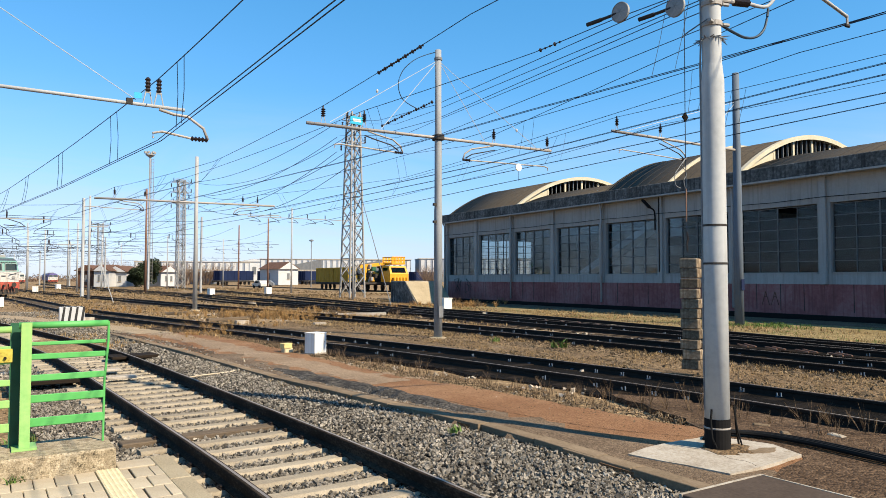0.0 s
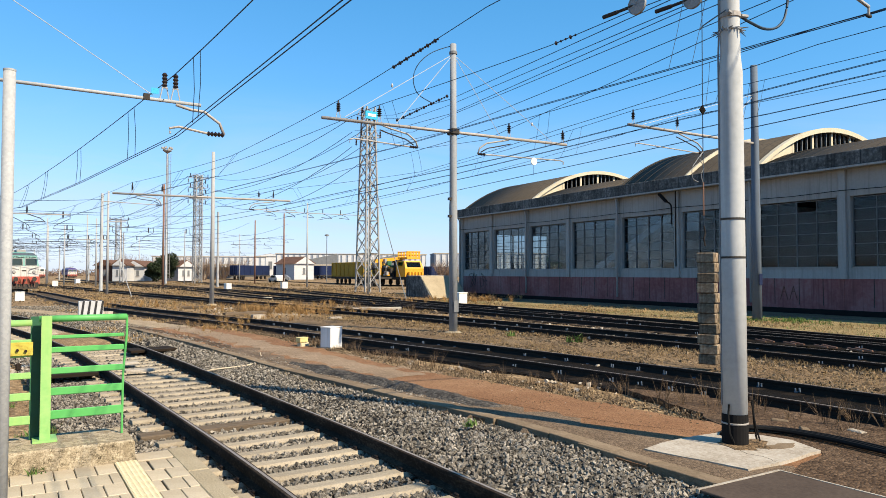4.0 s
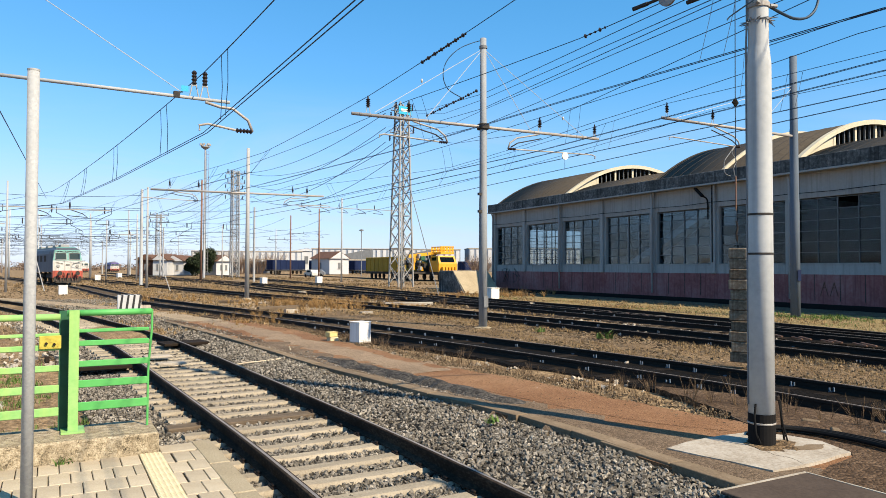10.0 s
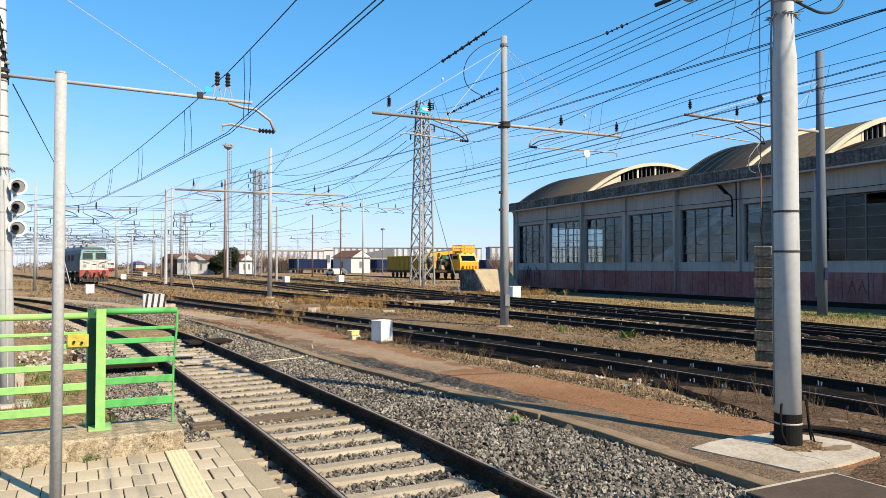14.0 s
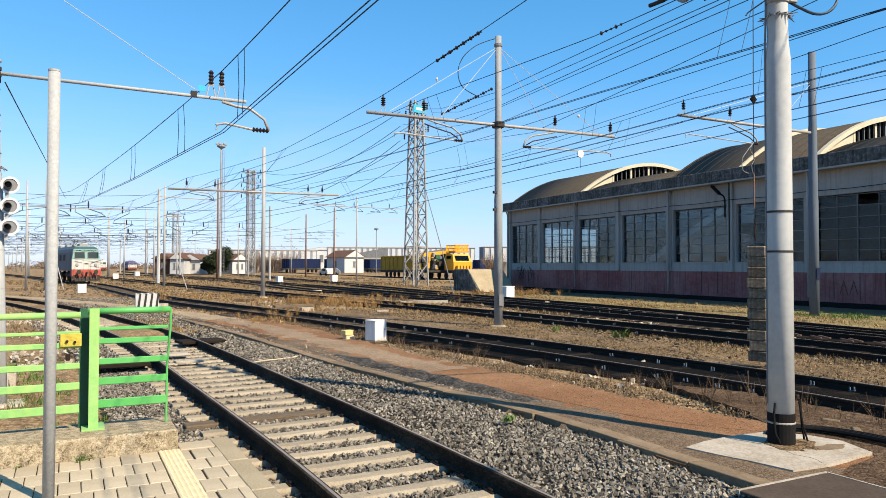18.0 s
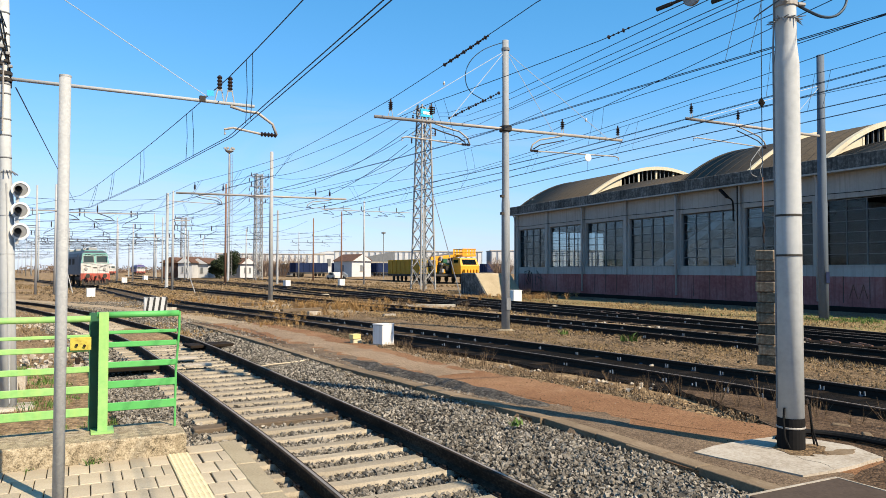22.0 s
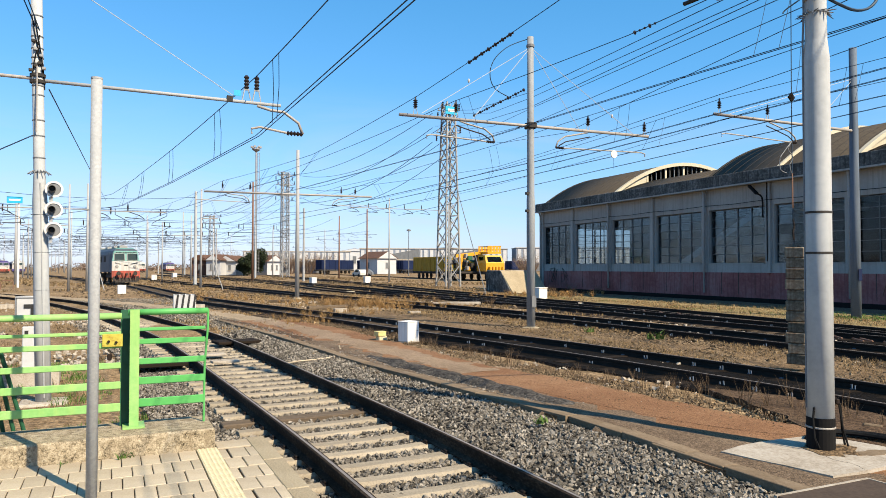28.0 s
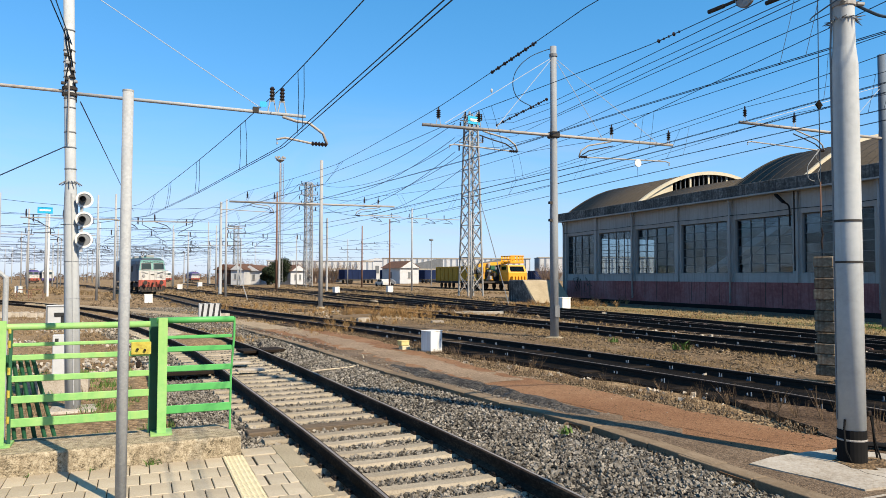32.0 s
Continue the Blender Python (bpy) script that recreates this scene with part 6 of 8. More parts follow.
# dark stained skin on the side away from the sun, deepening its shade
bm = BM()
a, b = ([bm.verts.new((x, y, z)) for y, z in ((0.15, 0.0), (4.2, 0.0), (4.2, 1.66), (1.85, 1.66))] for x in (-0.08, -0.004))
bm.faces.new(a), bm.faces.new(list(reversed(b)))
for i in range(4):
    bm.faces.new((a[i], b[i], b[(i + 1) % 4], a[(i + 1) % 4]))
part("side_wall", bm, "parapet", ramp, "side wall darkened for stains and shade")


# ---- rolling stock ----
def wheel(parent, x, y, r=0.5):
    s = 1 if x > 0 else -1
    w = part("wheel", lathe(BM(), [(r * 0.2, -0.07), (r * 0.85, -0.06), (r, -0.06), (r, 0.05), (r * 1.06, 0.07), (r * 0.2, 0.07)], 20, Matrix.Translation((x, y, r)) @ Matrix.Rotation(radians(90 * s), 4, "Y")), "steel_dark", parent, "dark steel wheel", True)
    part("axle_box", box(BM(), (x + 0.1 * s, y, r), (0.2, 0.3, 0.3), bevel=0.03), "steel_dark", w)
    return w


def buffers(parent, y, s, mat="steel_dark"):
    for x in (-0.88, 0.88):
        b = part("buffer", rod(BM(), (x, y, 1.05), (x, y + 0.5 * s, 1.05), 0.09, n=10), mat, parent)
        part("buffer_head", rod(BM(), (x, y + 0.5 * s, 1.05), (x, y + 0.55 * s, 1.05), 0.22, n=14), "steel_dark", b)


def locomotive(m, label, side, roof, mask, bumper, length=17.5, group="parked locomotives"):
    e = thing("locomotive", m, label, "locomotive", group)
    # the nose is at y = 0, the body runs back along +y
    prof = [(-1.5, 1.15), (1.5, 1.15), (1.5, 2.9), (1.36, 3.25), (1.0, 3.48), (-1.0, 3.48), (-1.36, 3.25), (-1.5, 2.9)]
    bm = BM()
    rows = []
    for y, k in ((0.35, 0.94), (0.9, 1.0), (length - 0.9, 1.0), (length - 0.35, 0.94)):
        rows.append([bm.verts.new((x * k, y, z)) for x, z in prof])
    for a, b in zip(rows, rows[1:]):
        for i in range(8):
            bm.faces.new((a[i], b[i], b[(i + 1) % 8], a[(i + 1) % 8]))
    bm.faces.new(rows[0])
    bm.faces.new(list(reversed(rows[-1])))
    part("body", bm, side, e)
    # face: bumper beam, lower mask, upper mask, windows
    def face(z0, z1, y0, y1, w0, w1, thick=0.06):
        b = BM()
        v = [b.verts.new(q) for q in ((-w0, y0, z0), (w0, y0, z0), (w1, y1, z1), (-w1, y1, z1), (-w0, y0 + thick + 0.3, z0), (w0, y0 + thick + 0.3, z0), (w1, y1 + thick + 0.3, z1), (-w1, y1 + thick + 0.3, z1))]
        for f in ((0, 1, 2, 3), (5, 4, 7, 6), (1, 5, 6, 2), (4, 0, 3, 7), (3, 2, 6, 7), (4, 5, 1, 0)):
            b.faces.new([v[q] for q in f])
        return b
    part("bumper_beam", face(0.62, 1.3, -0.08, -0.08, 1.5, 1.5, 0.2), bumper, e, "red bumper beam")
    fm = part("face_panel", face(1.3, 2.25, 0.0, 0.02, 1.47, 1.46), mask, e, "white lower cab front")
    up_ = part("cab_front", face(2.25, 3.2, 0.02, 0.28, 1.46, 1.28), roof, e, "green upper cab front")
    for s in (-1, 1):
        w = part("windscreen", face(2.35, 2.95, 0.02, 0.19, 0.52, 0.5, 0.02), "cab_glass", up_, "grey reflecting windscreen", at=pose(0.68 * s, -0.012, 0))
        # added pale plate whose colour imitates sky mirrored in the glass
        part("sun_blind", face(2.36, 2.94, 0.02, 0.19, 0.5, 0.48, 0.0), "far_white", up_, "pale plate in place of the sky reflected in the windscreen", at=pose(0.68 * s, -0.004, 0))
        fr = BM()
        for a, b in (((-0.54, 0.03, 2.33), (0.54, 0.03, 2.33)), ((-0.52, 0.2, 2.97), (0.52, 0.2, 2.97)), ((-0.54, 0.03, 2.33), (-0.52, 0.2, 2.97)), ((0.54, 0.03, 2.33), (0.52, 0.2, 2.97))):
            rod(fr, Vector(a) + Vector((0.68 * s, -0.01, 0)), Vector(b) + Vector((0.68 * s, -0.01, 0)), 0.035, n=6)
        part("window_frame", fr, "lattice", up_)
        part("headlight", lathe(BM(), [(0.15, 0), (0.17, 0.05), (0.13, 0.09)], 14, pose(0.95 * s, 0.02, 1.72, 90)), "lattice", fm, "round headlight")
        part("handrail", rod(BM(), (0.5 * s, -0.05, 1.95), (1.2 * s, -0.05, 2.1), 0.02, n=5), "steel_dark", fm)
        part("hose", sweep(BM(), [(0.45 * s, -0.1, 1.1), (0.5 * s, -0.3, 0.8), (0.35 * s, -0.25, 0.45)], 0.04, 6), "rubber", e)
        part("step", box(BM(), (1.2 * s, -0.05, 0.5), (0.35, 0.2, 0.5), bevel=0.02), "steel_dark", e)
    part("emblem", box(BM(), (0, -0.03, 1.85), (0.4, 0.03, 0.08)), "steel_dark", fm)
    rngl = random.Random(17)
    for k in range(9 if side == "loco_blue" else 0):
        g = BM()
        x = -1.0 + 0.25 * k
        rod(g, (x, 0.225, 3.02 + rngl.uniform(0, 0.05)), (x + rngl.uniform(-0.1, 0.14), 0.255, 3.16), 0.03, n=5)
        rod(g, (x, 0.235, 3.1), (x + 0.2, 0.24, 3.08 + rngl.uniform(-0.05, 0.06)), 0.025, n=5)
        part("scribble_stroke", g, "black", up_, "dark paint stroke above the windscreens")
    for k in range(7):
        x = -1.05 + 0.35 * k
        part("pipe_fitting", sweep(BM(), [(x, -0.1, rngl.uniform(0.9, 1.15)), (x + rngl.uniform(-0.1, 0.1), -0.3, rngl.uniform(0.6, 0.8)), (x + rngl.uniform(-0.15, 0.15), -0.26, 0.35)], 0.035, 5), "pole_brown", e, "rusty brake pipe")
    part("plough", face(0.15, 0.75, -0.15, -0.05, 1.2, 1.3), "steel_dark", e)
    buffers(e, -0.08, -1)
    part("coupling", box(BM(), (0, -0.35, 0.95), (0.16, 0.5, 0.2)), "steel_dark", e)
    part("roof_fairing", face(3.2, 3.55, 0.28, 0.7, 1.28, 0.9, 0.5), roof, e)
    part("roof_band", box(BM(), (0, length / 2, 3.5), (2.0, length - 2, 0.08)), roof, e)
    for y in (2.0, 5.0, 9.0, 13.0):
        part("roof_gear", box(BM(), (0, y, 3.68), (0.9, 1.2, 0.3), bevel=0.05), "lattice", e)
    pg = BM()
    for s in (-0.5, 0.5):
        rod(pg, (s, 3.0, 3.75), (s * 0.8, 4.6, 3.95), 0.03, n=5)
        rod(pg, (s * 0.8, 4.6, 3.95), (s * 1.4, 3.1, 4.05), 0.025, n=5)
    rod(pg, (-0.9, 3.1, 4.05), (0.9, 3.1, 4.05), 0.03, n=5)
    part("pantograph", pg, "steel_dark", e, "folded pantograph")
    for s in (-1, 1):
        for y in (1.6, length - 1.6):
            part("cab_door", box(BM(), (1.5 * s, y, 2.2), (0.04, 0.6, 1.8)), side, e)
        for k in range(5):
            g = part("grille", box(BM(), (1.505 * s, 4 + 2.2 * k, 2.45), (0.03, 1.2, 0.6)), "steel_dark", e)
    for y in (2.2, 4.6, 8.0, 10.4, 13.6, 15.8):
        if y < length - 1:
            for s in (-0.75, 0.75):
                wheel(e, s, y, 0.55)
    for y in (3.4, 9.2, 14.6):
        if y < length - 1:
            part("bogie_frame", box(BM(), (0, y, 0.75), (2.3, 3.6, 0.4), bevel=0.06), "steel_dark", e)
    return e


def on_track(pts, y, z):
    q = even(pts, 0.5)
    p, d = min(q, key=lambda v: abs(v[0].y - y))
    return Matrix.Translation((p.x, p.y, z)) @ Matrix.Rotation(-math.atan2(d.x, d.y), 4, "Z")


locomotive(on_track(TRACK2, 82.5, 0.07) @ pose(0, 0, 0, 0, 0, 2.4) @ Matrix.Diagonal((0.92, 1, 1.07, 1)), "parked electric locomotive in teal green and white with a red bumper", "loco_blue", "loco_green", "loco_white", "loco_red")
locomotive(pose(20.3, 285, -0.05, 0, 0, 3), "parked violet and blue electric locomotive in the distance", "violet", "violet", "loco_white", "loco_red")
locomotive(pose(-22.6, 225, 0, 0, 0, 9), "parked white locomotive in the distance", "loco_white", "loco_white", "loco_white", "violet", 14)
locomotive(pose(-26.3, 226, 0, 0, 0, 9), "parked blue locomotive in the distance", "violet", "violet", "loco_white", "loco_red", 14)
locomotive(pose(9.4, 262, 0, 0, 0, 3), "parked pale railcar far down the yard", "loco_white", "loco_white", "loco_white", "loco_red", 14)

YARD = [(51, 45), (49.8, 87), (50.2, 120), (52.6, 168), (58, 246)]
YARD2 = [(40.5, 42), (40.3, 78), (40.0, 107), (40, 150), (42, 220)]
railway_track(YARD, 0.0, "rusty siding behind the workshop", 3.0)


def track_machine():
    e = thing("track_machine", pose(49.8, 88, 0.0, 0, 0, 1) @ Matrix.Scale(1.12, 4), "yellow railway maintenance crane vehicle on the siding", "rail vehicle")
    part("chassis", box(BM(), (0, 6.5, 0.95), (2.7, 12.5, 0.4), bevel=0.04), "steel_dark", e)
    c = BM()
    prism(c, [(-1.35, 1.2), (1.35, 1.2), (1.35, 3.6), (-1.35, 3.6)], 1.15, 2.2)
    c2 = part("cab", c, "yellow", e, "bright yellow driver cab")
    b = BM()
    v = [b.verts.new(q) for q in ((-1.35, 1.2, 2.2), (1.35, 1.2, 2.2), (1.35, 3.6, 2.2), (-1.35, 3.6, 2.2), (-1.2, 1.75, 3.2), (1.2, 1.75, 3.2), (1.2, 3.5, 3.2), (-1.2, 3.5, 3.2))]
    for f in ((0, 3, 2, 1), (4, 5, 6, 7), (0, 1, 5, 4), (1, 2, 6, 5), (2, 3, 7, 6), (3, 0, 4, 7)):
        b.faces.new([v[q] for q in f])
    part("cab_top", b, "yellow", c2)
    part("windscreen", box(BM(), (0, 0, 0), (2.0, 0.02, 0.75), pose(0, 1.44, 2.68, -29)), "cab_glass", c2, "dark cab window")
    part("side_window", box(BM(), (-1.29, 2.6, 2.7), (0.02, 1.2, 0.6), None), "cab_glass", c2)
    for k in range(5):
        part("bonnet_slat", box(BM(), (-0.9 + 0.45 * k, 0.9, 1.5), (0.3, 0.5, 0.5), bevel=0.04), "yellow", e)
    p = part("work_platform", box(BM(), (0.75, 3.9, 3.55), (2.0, 2.4, 0.25)), "yellow", e, "yellow raised work platform")
    for k in range(5):
        for yy in (2.65, 5.15):
            part("guard_panel", box(BM(), (-0.07 + 0.41 * k, yy + 0.1, 4.0), (0.3, 0.05, 0.85), bevel=0.01), "yellow", p)
    for xx in (-0.22, 1.72):
        part("guard_rail", box(BM(), (xx, 3.9, 4.35), (0.06, 2.4, 0.1)), "yellow", p)
        part("guard_rail", box(BM(), (xx, 3.9, 3.95), (0.06, 2.4, 0.1)), "yellow", p)
    for yy in (2.75, 5.25):
        for zz in (3.62, 4.0, 4.4):
            part("guard_rail", box(BM(), (0.75, yy - 0.04, zz), (2.0, 0.05, 0.1)), "yellow", p)
    rngc = random.Random(91)
    for k in range(26):
        c0 = Vector((rngc.uniform(-3.6, -0.2), rngc.uniform(3.5, 9), rngc.uniform(1.3, 3.2)))
        part("hydraulic_block", box(BM(), c0, (rngc.uniform(0.2, 0.7), rngc.uniform(0.3, 0.9), rngc.uniform(0.2, 0.7)), bevel=0.03), rngc.choice(["steel_dark", "steel_dark", "green_dark", "yellow", "lattice"]), e)
    part("boom_tip", box(BM(), (0, 0, 0), (4.2, 0.4, 0.42), pose(-1.9, 4.6, 3.35, 0, -6, 0)), "yellow", e, "yellow telescopic boom laid across")
    part("boom_cradle", box(BM(), (-3.3, 4.6, 2.3), (0.4, 0.5, 1.9), bevel=0.04), "yellow", e)
    part("rear_deck", box(BM(), (-1.9, 6.0, 1.0), (3.6, 5.0, 0.25)), "steel_dark", e)
    part("lift_column", box(BM(), (-0.6, 4.4, 2.2), (0.9, 0.9, 2.2), bevel=0.05), "steel_dark", e)
    part("crane_boom", box(BM(), (0, 0, 0), (0.35, 5.5, 0.4), pose(-0.8, 7.8, 2.6, 12)), "yellow", e, "yellow folded crane boom")
    part("machinery", box(BM(), (0.2, 6.6, 1.9), (2.0, 2.2, 1.5), bevel=0.1), "green_dark", e, "dark green hydraulic machinery")
    part("tool_chest", box(BM(), (-0.9, 5.2, 1.5), (0.8, 1.0, 0.8), bevel=0.05), "steel_dark", e)
    part("engine_housing", box(BM(), (0, 9.4, 1.9), (2.4, 3.0, 1.5), bevel=0.08), "ochre", e)
    for k in range(6):
        rngk = random.Random(k)
        part("hydraulic_pipe", sweep(BM(), [(rngk.uniform(-1.2, 1.2), 5.5 + 0.6 * k, 1.2), (rngk.uniform(-1.3, 1.3), 6 + 0.6 * k, 2.6), (rngk.uniform(-1.2, 1.2), 6.8 + 0.5 * k, 1.4)], 0.07, 6), "steel_dark", e)
    for y in (2.0, 4.2, 9.0, 11.2):
        for s in (-0.75, 0.75):
            wheel(e, s, y, 0.46)
    buffers(e, 0.6, -1)
    return e


track_machine()


def box_wagon(m, label, mat, length, height, group, ribs=8, flat=False):
    e = thing("freight_wagon", m, label, "freight wagon", group)
    part("underframe", box(BM(), (0, length / 2, 1.0), (2.6, length, 0.32), bevel=0.03), "steel_dark", e)
    part("box_body", box(BM(), (0, length / 2, 1.2 + (height - 1.2) / 2), (2.75, length - 0.5, height - 1.2), bevel=0.05), mat, e)
    for k in range(ribs):
        y = 0.6 + (length - 1.2) * k / (ribs - 1)
        for s in (-1, 1):
            part("rib", box(BM(), (1.4 * s, y, 1.2 + (height - 1.2) / 2), (0.08, 0.14, height - 1.3)), mat, e)
    for k in range(3):
        part("end_rib", box(BM(), (-0.9 + 0.9 * k, 0.22, 1.2 + (height - 1.2) / 2), (0.14, 0.08, height - 1.3)), mat, e)
    for y in (1.5, 3.2, length - 3.2, length - 1.5):
        for s in (-0.75, 0.75):
            wheel(e, s, y, 0.46)
    buffers(e, 0, -1)
    return e


box_wagon(pose(50.0, 103.8, 0, 0, 0, 1), "dull ochre boxy service wagon on the siding", "ochre", 13, 3.6, "service wagons")
for x, y, a in ((53, 197, -62), (66.5, 201, -62), (78, 199, -62), (91, 205, -62), (115, 198, -62)):
    box_wagon(pose(x, y, 0, 0, 0, a), "dark blue freight wagon in the distance", "blue_wagon", 13.0, 3.9, "blue wagons", 6)


def car(m, mat, label):
    e = thing("car", m, label, "car", "parked cars")
    b = BM()
    prof = [(-2.1, 0.35), (2.1, 0.35), (2.1, 0.85), (1.3, 0.95), (0.7, 1.45), (-1.3, 1.48), (-2.0, 0.95), (-2.1, 0.8)]
    l, r = ([b.verts.new((x, y, z)) for y, z in prof] for x in (-0.85, 0.85))
    b.faces.new(l), b.faces.new(list(reversed(r)))
    for i in range(8):
        b.faces.new((l[i], r[i], r[(i + 1) % 8], l[(i + 1) % 8]))
    part("body", b, mat, e)
    for s in (-1, 1):
        part("window", box(BM(), (0.86 * s, -0.2, 1.15), (0.02, 1.7, 0.35)), "cab_glass", e)
        for y in (-1.3, 1.3):
            part("wheel", rod(BM(), (0.7 * s, y, 0.32), (0.9 * s, y, 0.32), 0.32, n=14), "rubber", e)
    return e


car(pose(46.4, 140, -0.1, 0, 0, 5), "loco_white", "white parked car beyond the yard")
car(pose(50.5, 150, -0.1, 0, 0, 60), "pole_dark", "dark parked car beyond the yard")
car(pose(38, 190, -0.1, 0, 0, 65), "loco_white", "white parked car beyond the yard")


# ---- houses and far buildings ----
def house(m, w, d, h, rise, wall, roof, label, overhang=0.5, windows=2):
    e = thing("house", m, label, "house")
    part("wall", box(BM(), (0, 0, h / 2), (w, d, h)), wall, e)
    b = BM()
    o = overhang
    v = [b.verts.new(q) for q in ((-w / 2 - o, -d / 2 - o, h), (w / 2 + o, -d / 2 - o, h), (w / 2 + o, d / 2 + o, h), (-w / 2 - o, d / 2 + o, h), (0, -d / 2 - o, h + rise), (0, d / 2 + o, h + rise))]
    for f in ((3, 2, 1, 0), (0, 1, 4), (2, 3, 5), (1, 2, 5, 4), (3, 0, 4, 5)):
        b.faces.new([v[q] for q in f])
    part("roof", b, roof, e)
    b = BM()
    v = [b.verts.new(q) for q in ((-w / 2 + 0.02, -d / 2 - o - 0.02, h), (w / 2 - 0.02, -d / 2 - o - 0.02, h), (0, -d / 2 - o - 0.02, h + rise - 0.12))]
    b.faces.new(v)
    part("gable", b, wall, e)
    for k in range(windows):
        x = -w / 2 + w * (k + 1) / (windows + 1)
        f = part("window", box(BM(), (x, -d / 2 - 0.02, h * 0.55), (w * 0.13, 0.06, h * 0.38)), "mullion", e)
        part("sill", box(BM(), (x, -d / 2 - 0.08, h * 0.34), (w * 0.17, 0.14, 0.08)), "slab", f)
        part("window", box(BM(), (-w / 2 - 0.02, -d / 2 + d * (k + 1) / (windows + 1), h * 0.55), (0.06, d * 0.12, h * 0.4)), "mullion", e)
    return e


house(pose(68.5, 191, 0, 0, 0, 12), 6.2, 9.5, 4.3, 2.0, "house_wall", "terracotta", "small white gabled house with a brown roof", windows=1)
house(pose(23.2, 172, 0, 0, 0, -32), 3.2, 8, 3.4, 1.4, "house_wall", "terracotta", "low cream house with a terracotta roof", windows=2)
house(pose(26.4, 174, 0, 0, 0, -32), 4.6, 8, 3.2, 1.4, "house_wall", "terracotta", "low white house with a terracotta roof", windows=2)
house(pose(34.2, 172, 0, 0, 0, 20), 3.9, 5, 3.2, 1.5, "house_wall", "terracotta", "low white house with a terracotta roof", windows=2)
house(pose(20.3, 175, 0, 0, 0, -32), 4, 7, 3.4, 1.3, "brick_wall", "terracotta", "low brick shed with a tiled roof", windows=1)


def warehouse(m, w, d, h, label, bays, saw=False):
    e = thing("warehouse", m, label, "warehouse", "far warehouses")
    part("wall", box(BM(), (0, 0, h / 2), (w, d, h)), "far_wall", e)
    for k in range(bays):
        x = -w / 2 + w * (k + 0.5) / bays
        part("cladding_rib", box(BM(), (x, -d / 2 - 0.15, h * 0.66), (w / bays * 0.6, 0.3, h * 0.6)), "far_white", e)
    part("base_band", box(BM(), (0, -d / 2 - 0.1, h * 0.16), (w, 0.25, h * 0.32)), "pole_dark", e)
    part("roof_edge", box(BM(), (0, 0, h + 0.15), (w + 0.6, d + 0.6, 0.35)), "slab", e)
    return e


warehouse(pose(150, 335, 0, 0, 0, -20), 74, 20, 11.0, "long pale ribbed warehouse far behind the yard", 26)
warehouse(pose(215, 305, 0, 0, 0, -24), 60, 20, 11.5, "long pale ribbed warehouse far behind the yard", 20)
warehouse(pose(275, 275, 0, 0, 0, -30), 70, 20, 12, "long pale ribbed warehouse far behind the yard", 22)
warehouse(pose(86, 360, 0, 0, 0, -14), 52, 18, 9.5, "long pale ribbed warehouse far behind the yard", 18)
for x, y in ((100, 250), (122, 245)):
    e = thing("shed", pose(x, y, 0, 0, 0, -25), "dark sawtooth-roofed shed behind the yard", "shed", "sawtooth sheds")
    b = BM()
    l, r = ([b.verts.new((a, d, z)) for a, z in ((-6, 0), (6, 0), (6, 8.6), (-6, 6.3))] for d in (-8, 8))
    b.faces.new(l), b.faces.new(list(reversed(r)))
    for i in range(4):
        b.faces.new((l[i], r[i], r[(i + 1) % 4], l[(i + 1) % 4]))
    part("body", b, "pole_dark", e)
    part("gutter", box(BM(), (-6.1, 0, 6.2), (0.3, 16, 0.3)), "slab", e)
house(pose(127, 395, 0, 0, 0, -14), 16, 12, 11.0, 1.6, "far_white", "terracotta", "large pale house with a terracotta roof", windows=3)
lamp = thing("street_lamp", pose(61.2, 150, -0.1), "tall slim street lamp far off", "street lamp")
part("pole", rod(BM(), (0, 0, 0), (0, 0, 10.2), 0.12, 0.08, n=8), "pole_dark", lamp)
part("lamp_head", lathe(BM(), [(0.1, 10.1), (0.5, 10.2), (0.5, 10.45), (0.1, 10.6)], 10), "pole_dark", lamp)
# a low building row under the warehouses
for k, (x, y, w) in enumerate(((52, 235, 26), (88, 222, 20), (40, 250, 16))):
    e = thing("platform_roof", pose(x, y, 0, 0, 0, -20), "low flat platform roof on posts beyond the tracks", "platform roof", "far roofs")
    part("roof", box(BM(), (0, 0, 4.4), (w, 5, 0.4)), "slab", e)
    for i in range(6):
        part("post", box(BM(), (-w / 2 + 1 + (w - 2) * i / 5, 0, 2.1), (0.3, 0.3, 4.2)), "slab", e)
    part("rear_wall", box(BM(), (0, 2.6, 1.9), (w, 0.2, 3.8)), "pole_dark", e)


# ---- trees and bushes ----
def leaf_cloud(name, clumps, n, size, mat, seed, parent, flat=1.0):
    rng = np.random.default_rng(seed)
    c = np.array([k[:3] for k in clumps])
    r = np.array([k[3] for k in clumps])
    i = rng.integers(0, len(c), n)
    d = rng.normal(size=(n, 3))
    d /= np.linalg.norm(d, axis=1, keepdims=True)
    p = c[i] + d * (r[i] * rng.uniform(0.55, 1.0, n))[:, None] * (1, 1, flat)
    a, b = rng.normal(size=(2, n, 3))
    a /= np.linalg.norm(a, axis=1, keepdims=True)
    b = np.cross(a, b)
    b /= np.linalg.norm(b, axis=1, keepdims=True)
    s = (size * rng.uniform(0.5, 1.3, n))[:, None]
    v = np.stack([p - a * s, p + b * s * 0.5, p + a * s, p - b * s * 0.5], 1).reshape(-1, 3)
    me = bpy.data.meshes.new(name)
    me.from_pydata(v.tolist(), [], np.arange(4 * n).reshape(-1, 4).tolist())
    me.materials.append(M[mat])
    o = new(name, me)
    o.parent = parent
    return o


